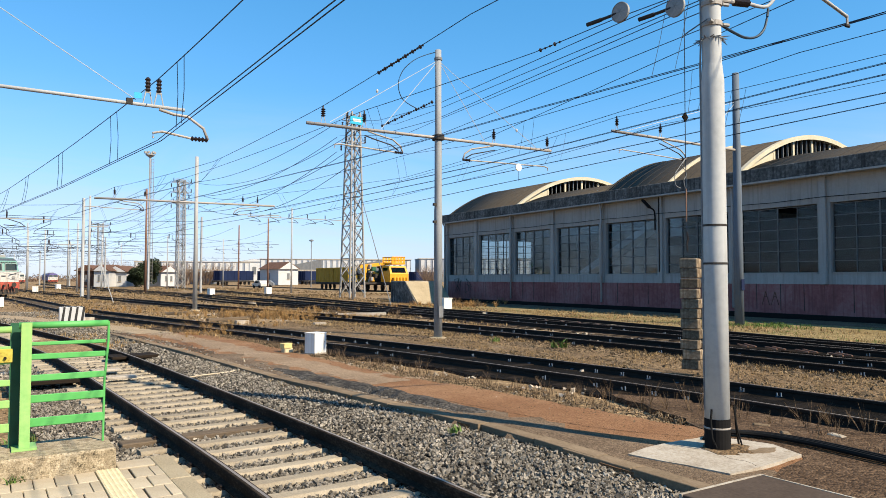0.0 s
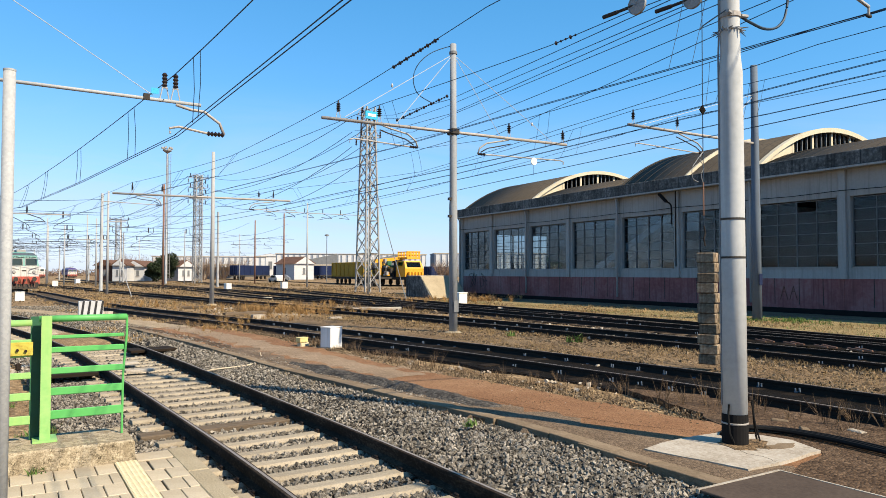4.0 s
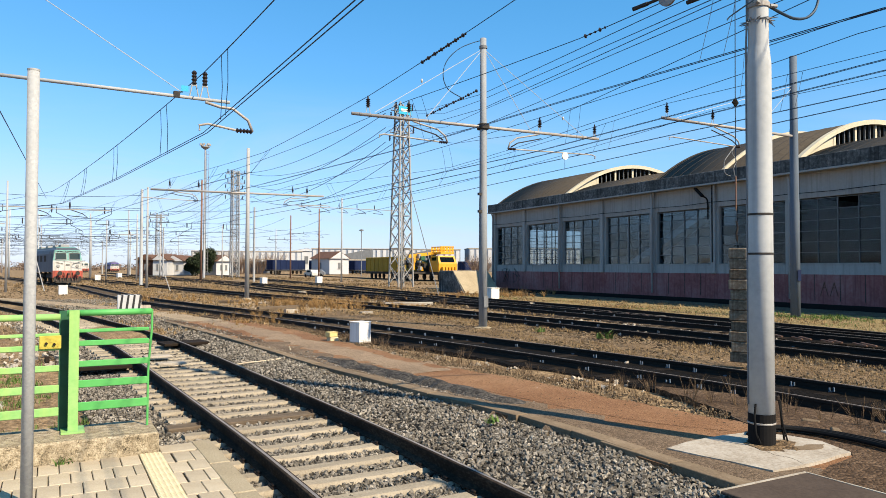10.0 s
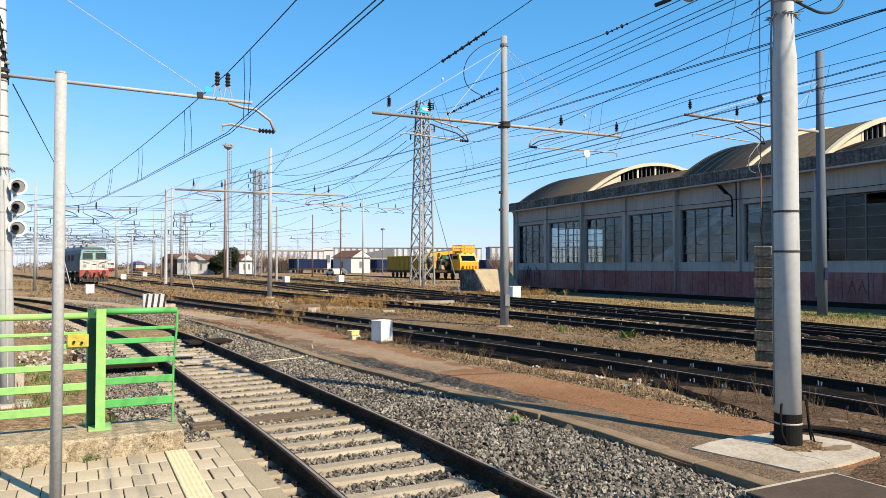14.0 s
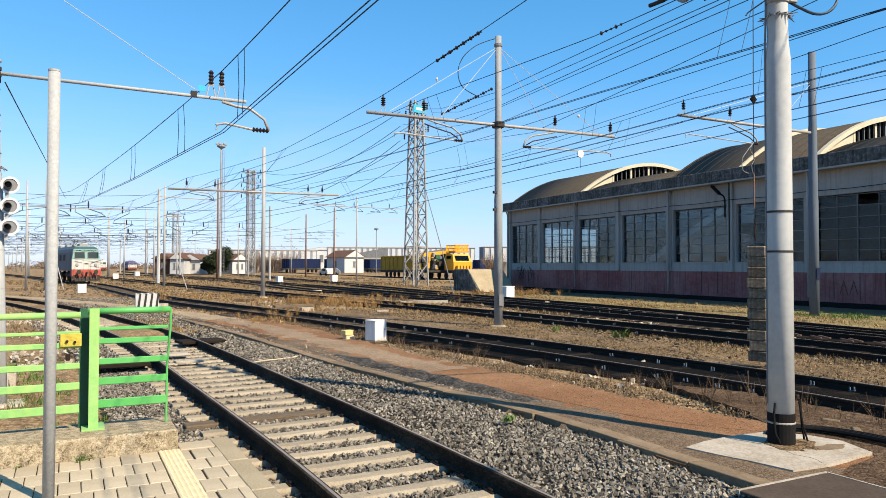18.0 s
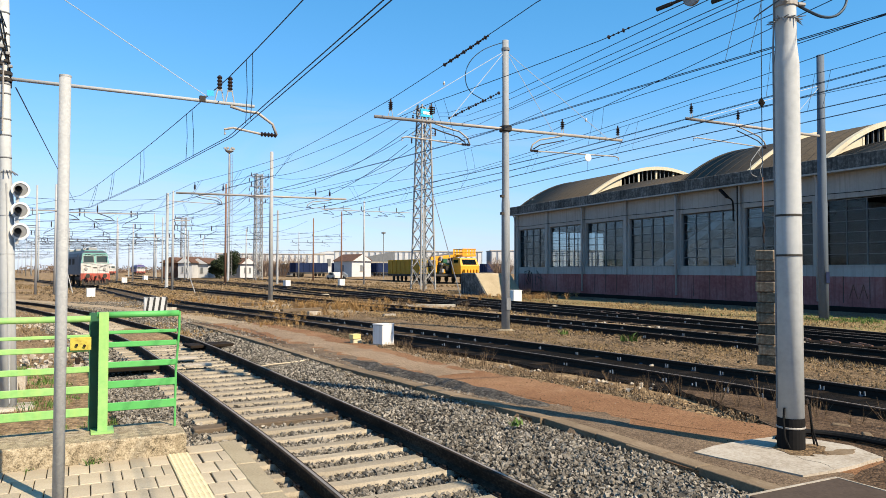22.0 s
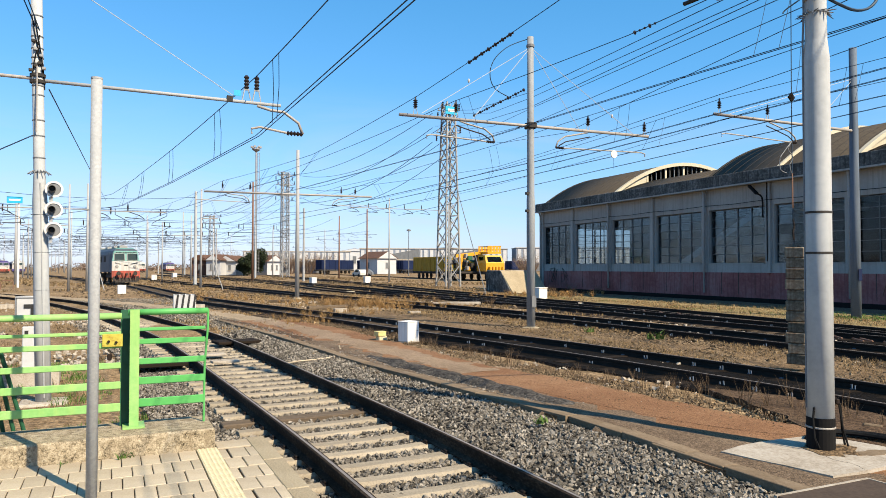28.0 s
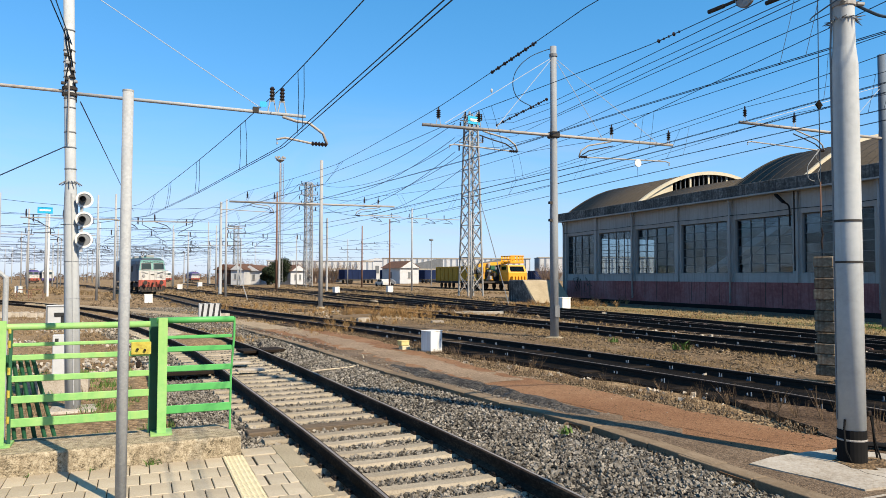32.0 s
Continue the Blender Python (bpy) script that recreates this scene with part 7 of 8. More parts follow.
def evergreen(x, y, h, w, seed):
    e = thing("tree", pose(x, y, -0.1), "dark rounded evergreen tree beside the houses", "tree")
    part("trunk", rod(BM(), (0, 0, 0), (0.1, 0, h * 0.5), 0.2, 0.12, n=8), "twig", e)
    rng = random.Random(seed)
    cl = [(rng.uniform(-0.32, 0.32) * w, rng.uniform(-0.32, 0.32) * w, h * rng.uniform(0.22, 0.8), w * rng.uniform(0.16, 0.26)) for _ in range(18)]
    for c in cl[:5]:
        part("limb", rod(BM(), (0.05, 0, h * 0.3), c[:3], 0.07, 0.03, n=5), "twig", e)
    leaf_cloud("crown", cl, 5200, 0.26, "bush", seed, e)


def bare_shrub(x, y, h, seed, n=40, mat="twig", name="shrub", label="bare leafless shrub beyond the tracks"):
    e = thing(name, pose(x, y, -0.13), label, "shrub", "bare shrubs")
    rng = random.Random(seed)
    b = BM()
    for _ in range(n):
        a = rng.uniform(0, 6.28)
        l = h * rng.uniform(0.5, 1.0)
        p = Vector((0.1 * h * math.cos(a), 0.1 * h * math.sin(a), 0))
        d = Vector((math.cos(a) * rng.uniform(0.1, 0.6), math.sin(a) * rng.uniform(0.1, 0.6), 1)).normalized()
        q = p + d * l * 0.6
        rod(b, p, q, h * 0.008, h * 0.005, n=3, caps=False)
        for _ in range(4):
            d2 = (d + Vector((rng.uniform(-0.7, 0.7), rng.uniform(-0.7, 0.7), rng.uniform(-0.2, 0.5)))).normalized()
            rod(b, p.lerp(q, rng.uniform(0.5, 1)), q + d2 * l * 0.4, h * 0.004, h * 0.002, n=3, caps=False)
    part("brushwood", b, mat, e)
    return e


evergreen(29.4, 166, 6.6, 6.2, 2)
evergreen(27.6, 166.5, 4.2, 4.0, 3)
bare_shrub(55.5, 90, 4.4, 4, 60)
bare_shrub(57.5, 93, 4.0, 5, 60)
for k in range(10):
    bare_shrub(26 + 3.5 * k, 205 + 3 * (k % 3), 7.5, 30 + k, 40)
tb = new("tree_belt")
tagged(tb, "hazy bare trees along the horizon", "trees", kind="stuff")
rng = random.Random(77)
leaf_cloud("far_trees", [(rng.uniform(-360, 130), rng.uniform(430, 520), rng.uniform(0, 3), rng.uniform(1.5, 3.5)) for _ in range(620)], 26000, 0.5, "twig", 9, tb, 0.8)


# ---- vegetation ----
def blades(name, label, category, spots, per, height, lean, width, mat, seed):
    """Tufts of grass blades: spots are (x, y, z, scale)."""
    rng = np.random.default_rng(seed)
    s = np.repeat(np.array(spots, float), per, axis=0)
    n = len(s)
    p = s[:, :3] + np.c_[rng.normal(0, 0.05, (n, 2)) * s[:, 3:4], np.zeros(n)]
    a = rng.uniform(0, 2 * np.pi, n)
    h = height * s[:, 3] * rng.uniform(0.35, 1.0, n)
    l = h * lean * rng.uniform(0.1, 1.0, n)
    tip = p + np.c_[np.cos(a) * l, np.sin(a) * l, h]
    mid_ = p + np.c_[np.cos(a) * l * 0.3, np.sin(a) * l * 0.3, h * 0.6]
    w = (width * s[:, 3] * rng.uniform(0.6, 1.3, n))[:, None] * np.c_[-np.sin(a), np.cos(a), np.zeros(n)]
    v = np.stack([p - w, p + w, mid_ + w * 0.7, mid_ - w * 0.7, tip], 1).reshape(-1, 3)
    k = 5 * np.arange(n)
    f = [(i, i + 1, i + 2, i + 3) for i in k.tolist()] + [(i + 3, i + 2, i + 4) for i in k.tolist()]
    o = mesh_object(name, v.tolist(), f, mat)
    return tagged(o, label, category, kind="stuff")


def scatter(n, x0, x1, y0, y1, seed, patch=0.35, cut=0.0, scale=(0.6, 1.3), z=None):
    rng = random.Random(seed)
    out = []
    while len(out) < n:
        x, y = rng.uniform(x0, x1), rng.uniform(y0, y1)
        if noise.noise(Vector((x * patch, y * patch, seed))) > cut:
            out.append((x, y, (ground_height(x, y) if z is None else z) - 0.01, rng.uniform(*scale)))
    return out


def clear(spots, margin=0.95):
    """Leaves out what would stand between the rails."""
    lines = [[(p.x, p.y) for p, d in even(t, 2.0)] for t in (TRACK1, TRACK2, TRACK3, TRACK4, TRACK5, TRACK6)]
    keep = []
    for s in spots:
        if all(abs(np.interp(s[1], [q[1] for q in l], [q[0] for q in l]) - s[0]) > margin for l in lines):
            keep.append(s)
    return keep


blades("dry_grass", "short dry straw-coloured grass between the tracks", "grass", clear(scatter(4200, 11.0, 14.3, -2, 30, 1, 0.5, -0.2, (0.35, 0.8), -0.075)), 9, 0.16, 1.0, 0.006, "straw", 1)
blades("dry_grass", "yellow-green grass strip beside the service road", "grass", clear(scatter(5200, 20.8, 26.5, 4, 52, 2, 0.3, -0.3, (0.5, 1.1))), 8, 0.17, 0.9, 0.009, "straw", 2)
blades("green_grass", "green weeds in the grass strip", "grass", clear(scatter(1500, 21.5, 26.8, 6, 50, 12, 0.25, 0.12, (0.4, 1.0))), 8, 0.15, 0.9, 0.009, "green_grass", 12)
blades("green_grass", "green grass round the foot of the mast", "grass", [(26.1 + random.gauss(0.3, 0.8), 17.6 + random.gauss(0, 1.2), -0.1, random.uniform(0.5, 1.1)) for _ in range(260)], 9, 0.17, 1.0, 0.009, "green_grass", 18)
blades("dry_grass", "tall brown dry grass in the middle of the yard", "grass", clear(scatter(10000, 2, 30, 22, 80, 3, 0.3, 0.02, (0.3, 1.15))), 9, 0.2, 1.0, 0.012, "straw", 3)
blades("dry_grass", "brown dry grass on the far yard", "grass", scatter(7500, -40, 42, 66, 150, 4, 0.1, -0.1, (0.8, 2.2)), 7, 0.15, 1.1, 0.022, "dry_grass", 4)
blades("dry_grass", "dry grass behind the platform wall", "grass", clear(scatter(2600, -14, 1.0, 8.5, 42, 5, 0.4, -0.05, (0.5, 1.1))), 9, 0.16, 1.0, 0.007, "dry_grass", 5)
blades("green_grass", "green weeds behind the platform wall", "grass", clear(scatter(420, -4, 0.6, 8.8, 18, 15, 0.7, 0.15, (0.4, 1.0))), 9, 0.16, 1.0, 0.008, "green_grass", 15)
blades("dry_weeds", "dead brown weeds along the edge of the old track", "weeds", [(np.interp(y, [-2, 5.9, 9.6, 12.4, 21, 30], [8.5, 7.7, 7.35, 6.95, 6.8, 5.6]) + d, y, -0.1, s) for y, d, s in ((random.uniform(0, 30), random.uniform(-0.15, 0.75), random.uniform(0.4, 1.3)) for _ in range(900))], 9, 0.13, 1.0, 0.004, "dead_weed", 6)
blades("dry_weeds", "thin dry weeds along the concrete duct", "weeds", [(np.interp(y, [-2, 5.5, 9.6, 13.4, 20], [5.2, 5.22, 4.9, 4.45, 4.05]) + d, y, -0.1, s) for y, d, s in ((random.uniform(2, 18), random.uniform(-0.25, 0.6) if random.random() < 0.4 else random.uniform(-0.1, 0.05), random.uniform(0.3, 0.8)) for _ in range(170))], 8, 0.14, 1.1, 0.005, "dry_grass", 7)
for k, (x, y, h) in enumerate(((8.25, 7.0, 0.62), (8.05, 8.0, 0.7), (7.9, 8.8, 0.55), (8.6, 5.6, 0.5), (8.75, 4.9, 0.66), (9.0, 4.2, 0.6), (7.7, 9.8, 0.45), (7.2, 14.2, 0.5), (7.0, 16.8, 0.45), (6.9, 19.5, 0.5), (8.3, 6.4, 0.4), (8.95, 4.6, 0.7), (9.2, 3.6, 0.7), (7.35, 11.5, 0.4), (8.15, 7.4, 0.75), (8.4, 6.7, 0.8), (7.95, 8.4, 0.6), (8.7, 5.2, 0.7), (9.1, 4.0, 0.75), (8.5, 6.0, 0.65), (7.6, 10.4, 0.6), (7.45, 12.6, 0.6), (7.3, 13.4, 0.5), (9.3, 3.2, 0.8), (8.85, 3.9, 0.6), (7.1, 15.8, 0.6), (7.9, 9.3, 0.5))):
    bare_shrub(x, y, h * 0.72, 60 + k, 9, "dead_weed", "dead_weed", "dead dry weed stalks beside the old track")
for k, (x, y, h) in enumerate(((26.5, 41.5, 1.0), (25.8, 40.2, 0.8), (28, 42, 1.1), (27.2, 38.5, 0.9), (31, 44, 1.2), (31.8, 42, 1.0), (14.5, 33, 0.9), (15.5, 34, 0.8), (13, 36, 1.0), (9.3, 34, 0.8), (10, 31.5, 0.7), (17, 31, 0.8))):
    bare_shrub(x, y, h * 0.75, 90 + k, 24, "dead_weed", "dead_weed", "tall dead brown weeds in the yard")
for k, (x, y, s, mat) in enumerate(((-0.35, 7.6, 0.5, "green_grass"), (0.18, 7.58, 0.8, "green_grass"), (-0.9, 7.58, 0.4, "green_grass"), (13.0, 14.6, 2.2, "green_grass"), (12.6, 17.0, 1.4, "green_grass"), (4.75, 7.3, 0.9, "green_grass"))):
    w = blades("weed_tuft", "small green weed growing in a joint", "weed", [(x, y, -0.02, s)] * 3, 9, 0.12, 1.4, 0.012, mat, 40 + k)
    w["kind"] = ""
    del w["kind"]


rngw = random.Random(51)
for cx, cy, n, spread, tall in ((11.4, 35.2, 60, 0.9, 0.75), (12.6, 32.4, 36, 0.7, 0.6), (13.3, 35.0, 40, 0.8, 0.6), (14.9, 31.4, 30, 0.8, 0.5), (8.6, 29.5, 30, 1.2, 0.45), (7.2, 27.5, 24, 0.7, 0.5), (6.2, 24.5, 24, 0.5, 0.5), (10.0, 40.0, 40, 1.5, 0.5), (16.0, 40.0, 40, 1.6, 0.55), (24.8, 41.5, 50, 1.6, 0.7), (28.0, 41.0, 50, 1.4, 0.75), (6.0, 45.0, 40, 1.6, 0.6)):
    spots = [(cx + rngw.gauss(0, spread), cy + rngw.gauss(0, spread), -0.12, tall * rngw.uniform(0.5, 1.2)) for _ in range(n)]
    blades("dry_bush", "bushy clump of dry orange-brown grass", "grass", [(a, b, c, d * 0.85) for a, b, c, d in spots], 85, 0.75, 1.2, 0.006, "orange_straw", int(cx * 10))
slab2 = thing("concrete_slab", pose(16.5, 33.8, -0.1, 0, 0, -12), "flat pale concrete slab lying between the tracks", "slab")
part("slab", prism(BM(), ragged([(-1.3, -0.35), (1.2, -0.45), (1.35, 0.3), (-1.2, 0.4)], 0.3, 0.06, 21), 0.0, 0.13), "slab", slab2)

# ---- ballast stones ----
def stones(name, label, spots, mat, seed):
    """Broken stones: spots are (x, y, z, size)."""
    rng = np.random.default_rng(seed)
    s = np.array(spots, float)
    n = len(s)
    cube = np.array([(x, y, z) for z in (-1, 1) for y in (-1, 1) for x in (-1, 1)], float)
    v = cube[None] * rng.uniform(0.4, 1.0, (n, 8, 3)) * rng.uniform(0.55, 1.5, (n, 1, 3)) * (s[:, 3] / 2)[:, None, None]
    q = rng.normal(size=(n, 4))
    q /= np.linalg.norm(q, axis=1, keepdims=True)
    w, x, y, z = q.T
    r = np.stack([1 - 2 * (y * y + z * z), 2 * (x * y - z * w), 2 * (x * z + y * w), 2 * (x * y + z * w), 1 - 2 * (x * x + z * z), 2 * (y * z - x * w), 2 * (x * z - y * w), 2 * (y * z + x * w), 1 - 2 * (x * x + y * y)], 1).reshape(-1, 3, 3)
    v = np.einsum("nij,nkj->nki", r, v) + s[:, None, :3]
    quads = np.array([(0, 2, 3, 1), (4, 5, 7, 6), (0, 1, 5, 4), (2, 6, 7, 3), (0, 4, 6, 2), (1, 3, 7, 5)])
    f = (quads[None] + 8 * np.arange(n)[:, None, None]).reshape(-1, 4)
    o = mesh_object(name, v.reshape(-1, 3).tolist(), f.tolist(), mat)
    return tagged(o, label, "ballast", kind="stuff")


def ballast_spots(n, y0, y1, size, seed, bias=1.6):
    rng = random.Random(seed)
    line = [(p.y, p.x) for p, d in even(TRACK1, 1.0)]
    ys, xs = [a for a, b in line], [b for a, b in line]
    duct = sorted((y, x) for x, y in KERB)
    out = []
    for _ in range(n):
        y = y0 + (y1 - y0) * rng.random() ** bias
        c = float(np.interp(y, ys, xs))
        edge = float(np.interp(y, [a for a, b in duct], [b for a, b in duct])) - 0.14
        lo = 1.6 if y < 7.95 else c - 2.0
        x = rng.uniform(lo, edge)
        d = x - c
        z = -0.208
        if d > 0.7:
            z = float(np.interp(d, [0.7, 1.2, 1.6, 2.0, 2.6], [-0.205, -0.14, -0.09, -0.08, -0.085])) + 0.025 * noise.noise(Vector((x * 0.8, y * 0.8, 0)))
        elif d < -0.7:
            z = -0.215
        out.append((x, y, z + rng.uniform(-0.03, 0.012), size * rng.uniform(0.55, 1.25)))
    return out


stones("ballast_stones", "loose grey crushed-stone ballast beside the track", ballast_spots(74000, 2.6, 17, 0.036, 1, 1.35), "stone", 1)
stones("ballast_stones", "loose grey crushed-stone ballast along the track", ballast_spots(26000, 16, 48, 0.05, 2, 1.5), "stone", 2)
stones("ballast_stones", "loose grey crushed-stone ballast beside the platform", ballast_spots(16000, -5, 2.7, 0.046, 7, 1.0), "stone", 8)
rub = [(x, y, z + 0.02, s * random.uniform(0.03, 0.09)) for x, y, z, s in clear(scatter(2600, 5.8, 21, 4, 40, 9, 0.6, -0.1), 0.55)]
stones("rubble_stones", "pale stones scattered between the tracks", rub, "slab", 3)
rub = [(x, y, -0.068, random.uniform(0.015, 0.075) * s) for x, y, z, s in clear(scatter(13000, 10.9, 14.5, 1, 30, 19, 0.8, -0.25, (0.6, 1.2)), 1.15)]
litter = [(x, y, ground_height(x, y) + 0.005, random.uniform(0.03, 0.11) * s * (0.5 + y / 60)) for x, y, z, s in clear(scatter(14000, -3, 32, 16, 85, 39, 0.4, -0.2, (0.4, 1.2)), 1.2)]
stones("dry_litter", "dead leaves, clods and stones strewn over the yard", litter, "litter", 33)
stones("dry_litter", "dry leaves and small stones on the soil between the tracks", rub, "litter", 23)
rub = [(np.interp(y, [-2, 5.9, 9.6, 12.4, 21, 28], [8.3, 7.55, 7.2, 6.75, 6.55, 5.8]) + random.gauss(0.2, 0.2), y, -0.052, random.uniform(0.01, 0.032)) for y in (random.uniform(1, 26) for _ in range(5000))]
stones("dry_litter", "dry leaves and crumbs along the edge of the path", rub, "litter", 24)
rub = [(x, y, -0.044, random.uniform(0.005, 0.013)) for x, y in ((np.interp(y, [-2, 5.9, 9.6, 12.4, 21], [6.8, 6.5, 6.2, 5.8, 5.5]) + random.uniform(-1.1, 1.0), y) for y in (2 + 20 * random.random() ** 1.5 for _ in range(3500)))]
stones("dry_litter", "loose grit on the asphalt path", rub, "litter", 25)
rub = [(float(np.interp(y, [13, 16, 20, 26, 32], [4.9, 4.7, 4.5, 3.7, 3.0])) + random.gauss(0.0, 0.2), y, -0.05, random.uniform(0.02, 0.06)) for y in (random.uniform(13, 30) for _ in range(1000))]
stones("rubble_stones", "broken concrete and stones along the collapsed duct", rub, "stone", 41)
rub = [(x, y, ground_height(x, y) + 0.02, random.uniform(0.04, 0.14) * s) for x, y, z, s in clear(scatter(5000, 3, 30, 24, 70, 61, 0.5, 0.05, (0.5, 1.2)), 1.0)]
stones("clods", "dark clods and old timber chips over the yard", rub, "litter", 42)
rub = []
for _ in range(2600):
    y = random.uniform(8.2, 15.5)
    x = float(np.interp(y, [8, 9.6, 11.3, 13.4, 16], [5.5, 5.25, 5.05, 4.8, 4.65])) + abs(random.gauss(0, 0.13 + 0.05 * math.sin(y)))
    rub.append((x, y, -0.045, random.uniform(0.015, 0.045)))
stones("rubble_stones", "crumbled dark grey asphalt along the duct", rub, "stone", 14)
rub = [(x, y, -0.2, random.uniform(0.05, 0.11)) for x, y, z, s in clear(scatter(3000, -14, 0.7, 16, 50, 29, 0.3, 0.0), 0.6)]
stones("rubble_stones", "pale loose ballast left of the track", rub, "slab", 5)

# ---- small loose things ----
tube = thing("plastic_conduit", pose(4.2, 14.8, -0.1), "bent pale plastic conduit lying on the ballast", "conduit")
part("pipe", sweep(BM(), [(0.6, 1.1, 0.16), (0.62, 1.0, 0.02), (0.5, 0.55, 0.03), (0.25, 0.1, 0.04), (-0.15, -0.15, 0.03), (-0.6, -0.2, 0.02), (-1.05, -0.35, 0.0)], 0.016, 8), "paver", tube, smooth=True)
for x, y, a in ((3.0, 19.0, 8), (0.9, 15.3, 0)):
    e = thing("timber_plank", pose(x, y, -0.1, 0, 0, a), "dark weathered timber plank beside the rail", "plank", "planks")
    part("plank", box(BM(), (0, 0, 0.03), (1.1, 0.7, 0.07), bevel=0.01), "wood_sleeper", e)
for x, y, a in ((2.2, 15.3, 4), (2.1, 16.6, 2)):
    e = thing("concrete_tile", pose(x, y, -0.13, 0, 0, a), "small pale concrete tile lying between the rails", "tile", "tiles")
    part("tile", box(BM(), (0, 0, 0.035), (0.55, 0.28, 0.05), bevel=0.008), "slab", e)
rngd = random.Random(83)
for x, y, a in ((9.4, 33.0, 20), (8.6, 40.0, -35), (24.8, 47.0, 15), (28.5, 60.0, 40)):
    e = thing("old_sleeper", pose(x, y, -0.1, 0, rngd.uniform(-3, 3), a), "old dark timber sleeper lying on the yard ground", "sleeper", "loose sleepers")
    part("beam", box(BM(), (0, 0, 0.07), (rngd.uniform(1.2, 2.5), 0.24, 0.14), bevel=0.015), rngd.choice(["old_timber", "slab"]), e)
hose = thing("cable_bundle", pose(7.3, 4.6, -0.03), "thick dark cables lying on the soil by the mast", "cable")
for k in range(3):
    part("cable", sweep(BM(), bend([(-0.42, 0.68 + 0.05 * k, 0.03), (-0.05, 0.85 + 0.04 * k, 0.045), (0.26 + 0.05 * k, 0.6, 0.04), (0.34 + 0.06 * k, 0.0, 0.045), (0.26 + 0.07 * k, -0.8, 0.04), (0.2 + 0.1 * k, -1.6, 0.03)]), 0.026, 6), "rubber", hose)
for k, (x, y) in enumerate(((7.75, 5.3), (8.1, 5.15), (8.5, 4.75), (8.3, 5.6))):
    e = thing("broken_brick", pose(x, y, -0.08, random.uniform(-6, 6), random.uniform(-6, 6), 40 * k), "broken piece of pale brick on the ground", "brick", "broken bricks")
    part("chunk", box(BM(), (0, 0, 0.03), (0.2, 0.1, 0.06), bevel=0.012), "kerb" if k % 2 else "slab", e)
for k in range(5):
    e = thing("rail_tie", pose(17.0 + 0.05 * k, 9.2 + 0.85 * k, 0.02, 0, 0, 55), "short rusty steel tie across the rails", "tie", "rail ties")
    part("bar", box(BM(), (0, 0, 0.03), (0.75, 0.05, 0.04), bevel=0.01), "pole_brown", e)
    part("bar", box(BM(), (0, 0.2, 0.03), (0.7, 0.04, 0.04), bevel=0.01), "pole_brown", e)
for k in range(5):
    e = thing("rail_tie", pose(20.2, 20.5 + 1.0 * k, 0.0, 0, 0, 55), "short rusty steel tie across the rails", "tie", "rail ties")
    part("bar", box(BM(), (0, 0, 0.05), (0.8, 0.05, 0.04), bevel=0.01), "pole_brown", e)


# ---- pieces of tracks and pavements ----
def shared(name, bm, mat):
    me = bpy.data.meshes.new(name)
    bm.to_mesh(me)
    bm.free()
    me.materials.append(M[mat])
    return me


def sleeper_bm():
    bm = BM()
    prof = [(-0.12, -0.16), (0.12, -0.16), (0.105, -0.03), (0.075, 0.0), (-0.075, 0.0), (-0.105, -0.03)]
    rows = [[bm.verts.new((x, a, b + dz)) for a, b in prof] for x, dz in ((-1.15, 0.0), (-0.56, 0.0), (-0.4, -0.006), (0.4, -0.006), (0.56, 0.0), (1.15, 0.0))]
    for a, b in zip(rows, rows[1:]):
        for i in range(6):
            bm.faces.new((a[i], b[i], b[(i + 1) % 6], a[(i + 1) % 6]))
    bm.faces.new(rows[0])
    bm.faces.new(list(reversed(rows[-1])))
    return bm


concrete_sleeper = shared("sleeper", sleeper_bm(), "sleeper")
worn_timber = shared("sleeper", box(BM(), (0, 0, -0.075), (2.5, 0.25, 0.15), bevel=0.012), "old_timber")
timber = shared("sleeper", box(BM(), (0, 0, -0.075), (2.5, 0.25, 0.15), bevel=0.012), "wood_sleeper")
clip = BM()
for s in (-1, 1):
    for o in (-0.1, 0.1):
        box(clip, (0.7525 * s + o * 0.9, 0, 0.015), (0.035, 0.07, 0.035), bevel=0.008)
    box(clip, (0.7525 * s, 0, 0.005), (0.24, 0.14, 0.012))
clip_mesh = shared("rail_fastening", clip, "rail")
pale_meshes = []
rngp = random.Random(31)
for _ in range(6):
    pale = BM()
    for s in (-1, 1):
        for o in (-0.105, 0.105):
            if rngp.random() < 0.33:
                for dy in (-0.035, 0.035):
                    box(pale, (0.7525 * s + o + rngp.uniform(-0.02, 0.02), dy, 0.05), (0.018, 0.018, rngp.uniform(0.03, 0.08)), pose(0, 0, 0, rngp.uniform(-8, 8)))
    box(pale, (0.7, 0.05, 0.01), (0.05, 0.05, 0.02))
    pale_meshes.append(shared("rail_fastening", pale, "pole_steel"))
inv1 = track1.matrix_basis.inverted()
for n, (p, d) in enumerate(even([(2.744, -5.87)] + [q for q in TRACK1 if q[1] > 2][:11], 0.515)):
    a = -math.degrees(math.atan2(d.x, d.y))
    wood = n == 30
    m = pose(p.x, p.y, -0.165 + random.uniform(-0.006, 0.006) + (0.01 if wood else 0), 0, random.uniform(-0.3, 0.3), a + random.uniform(-0.8, 0.8))
    s = place(worn_timber if wood else concrete_sleeper, "sleeper", track1, m, inv1)
    if p.y < 30:
        f = new("rail_fastening", clip_mesh)
        f.parent = s
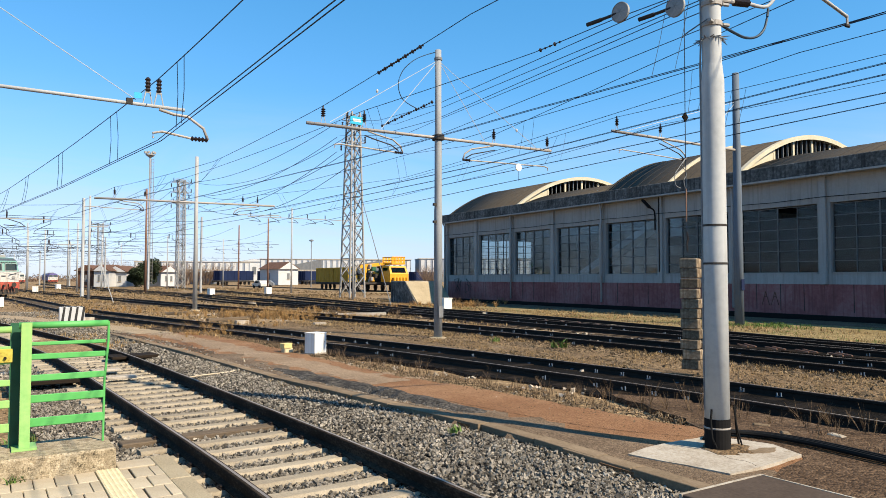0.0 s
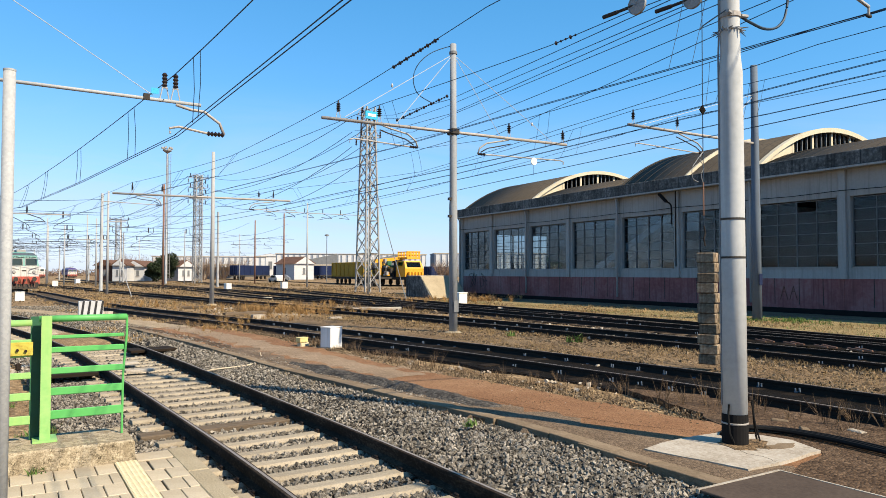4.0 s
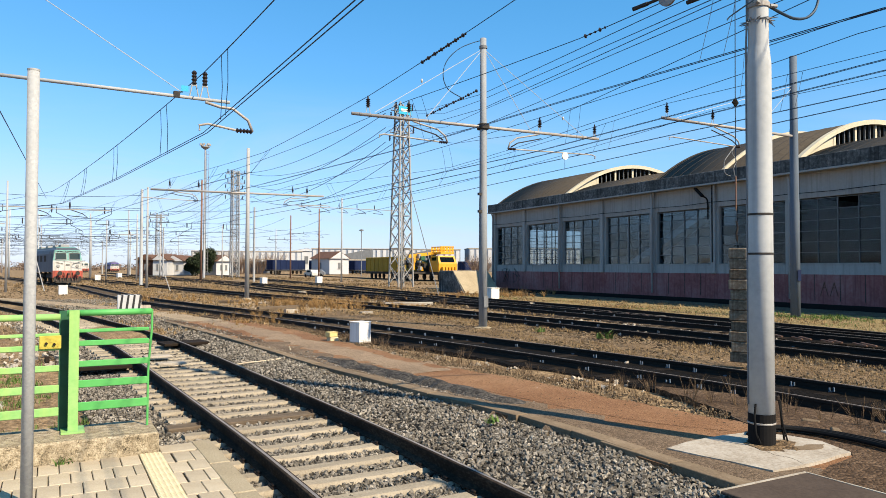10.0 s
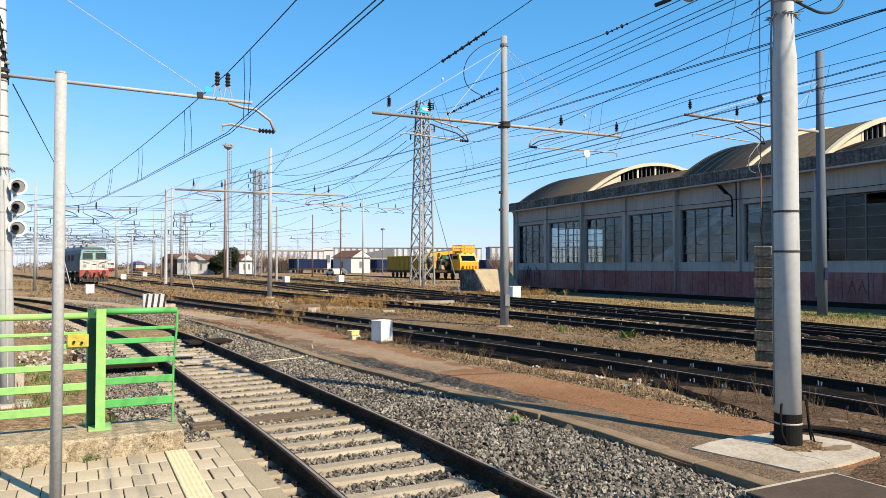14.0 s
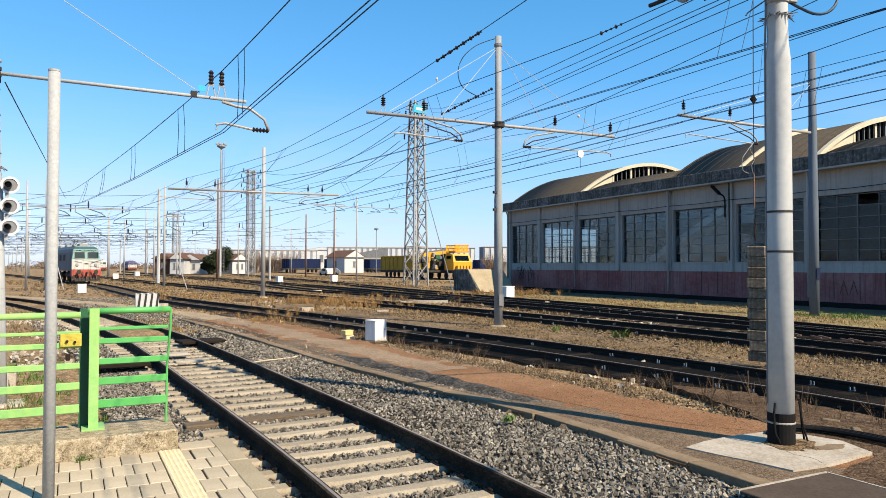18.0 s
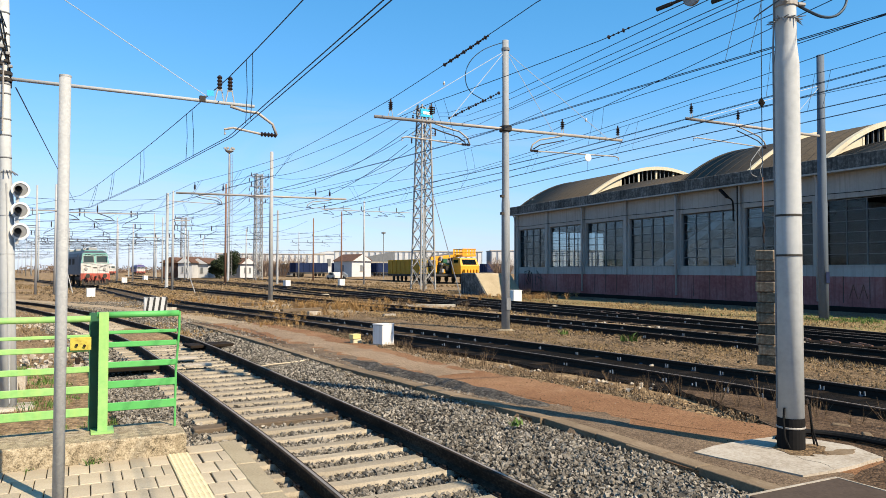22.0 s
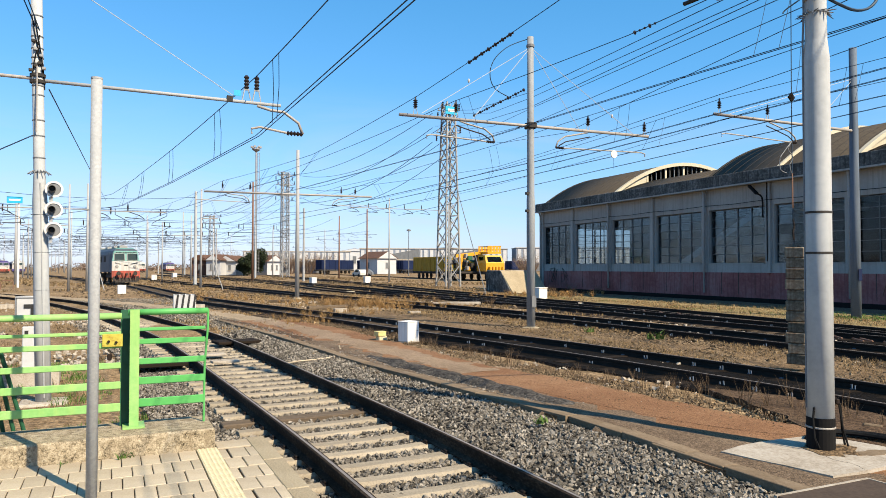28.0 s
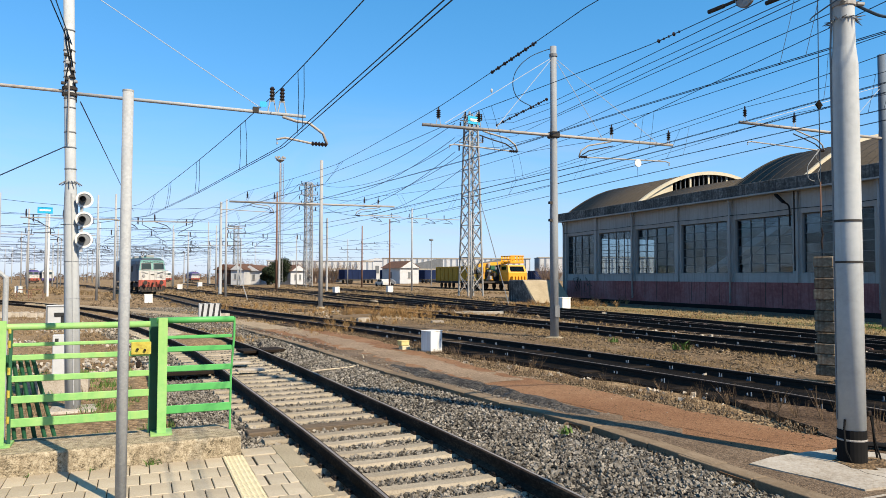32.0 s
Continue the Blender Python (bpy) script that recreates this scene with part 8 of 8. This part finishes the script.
for tr, pts in ((track2, TRACK2), (track3, TRACK3), (track4, TRACK4)):
    inv = tr.matrix_basis.inverted()
    for n, (p, d) in enumerate(even([q for q in pts if -1 < q[1] < 60], 0.62)):
        a = -math.degrees(math.atan2(d.x, d.y))
        s = place(timber, "sleeper", tr, pose(p.x, p.y, -0.07 + random.uniform(-0.012, 0.008), 0, 0, a + random.uniform(-1.5, 1.5)), inv)
        if p.y < 26 and random.random() < (0.8 if tr is track2 else 0.4):
            f = new("rail_fastening", rngp.choice(pale_meshes))
            f.parent = s

paver_mesh = shared("paver", box(BM(), (0, 0, -0.03), (0.164, 0.351, 0.06), bevel=0.005), "paver")
pinv = Matrix()


def lay(x, y):
    place(paver_mesh, "paver", pavement, pose(x, y, random.uniform(-0.003, 0.003), random.uniform(-0.3, 0.3), random.uniform(-0.35, 0.35), random.uniform(-0.5, 0.5)), pinv)


for r in range(9):
    for k in range(19):
        x = 0.83 - 0.086 - 0.172 * k - (0.086 if r % 2 else 0)
        if r < 5 or x > -0.9:
            lay(x, 7.44 - 0.36 * r)
    if r % 2:
        place(paver_mesh, "paver", pavement, pose(0.787, 7.44 - 0.36 * r, 0) @ Matrix.Diagonal((0.5, 1, 1, 1)), pinv)
    if r % 2:
        lay(1.125, 7.36 - 0.36 * r), lay(1.297, 7.36 - 0.36 * r)
    else:
        lay(1.21, 7.36 - 0.36 * r)
        for x in (1.066, 1.34):
            o = place(paver_mesh, "paver", pavement, pose(x, 7.36 - 0.36 * r, 0) @ Matrix.Diagonal((0.52, 1, 1, 1)), pinv)
place(shared("paver", box(BM(), (0, 0, -0.03), (0.34, 0.3, 0.06), bevel=0.006), "paver"), "paver", pavement, pose(1.21, 7.75, 0), pinv)
def far_pavers():
    """The rest of the platform's paving, behind the viewpoint."""
    rng = np.random.default_rng(4)
    spots = [(0.744 - 0.172 * k - (0.086 if r % 2 else 0), 7.44 - 0.36 * r) for r in range(33) for k in range(34) if not (r < 5 and k < 19) and not (r < 9 and 0.744 - 0.172 * k - (0.086 if r % 2 else 0) > -0.9)]
    spots += [(1.125 + 0.172 * k, 7.36 - 0.36 * r) for r in range(9, 33) for k in range(2)]
    c = np.array([(x, y, z) for z in (-0.06, 0.0) for y in (-0.1775, 0.1775) for x in (-0.0835, 0.0835)])
    v = np.array([(x, y, 0.0) for x, y in spots])[:, None, :] + c[None]
    v[:, :, 2] += rng.uniform(-0.003, 0.003, (len(spots), 1))
    quads = np.array([(0, 2, 3, 1), (4, 5, 7, 6), (0, 1, 5, 4), (2, 6, 7, 3), (0, 4, 6, 2), (1, 3, 7, 5)])
    f = (quads[None] + 8 * np.arange(len(spots))[:, None, None]).reshape(-1, 4)
    o = mesh_object("pavers", v.reshape(-1, 3).tolist(), f.tolist(), "paver")
    tagged(o, "field of pale concrete pavers on the platform", "pavers", kind="stuff")


far_pavers()
edge_mesh = shared("edge_stone", box(BM(), (0, 0, -0.1), (0.2, 0.99, 0.2), bevel=0.012), "concrete")
for r in range(14):
    place(edge_mesh, "edge_stone", pavement, pose(1.472, 7.45 - 1.0 * r, 0.005, 0, 0, 0.3), pinv)
tac = BM()
box(tac, (0, 0, -0.02), (0.2, 0.2, 0.05), bevel=0.003)
for i in range(5):
    for j in range(5):
        lathe(tac, [(0.014, 0.004), (0.009, 0.011)], 6, pose(-0.08 + 0.04 * i, -0.08 + 0.04 * j, 0))
tac_mesh = shared("tactile_tile", tac, "tactile")
for r in range(60):
    place(tac_mesh, "tactile_tile", pavement, pose(0.935, 7.51 - 0.203 * r, 0.003, 0, 0, 0), pinv)


def motions():
    """Nothing in the yard moves while the camera looks on."""


motions()
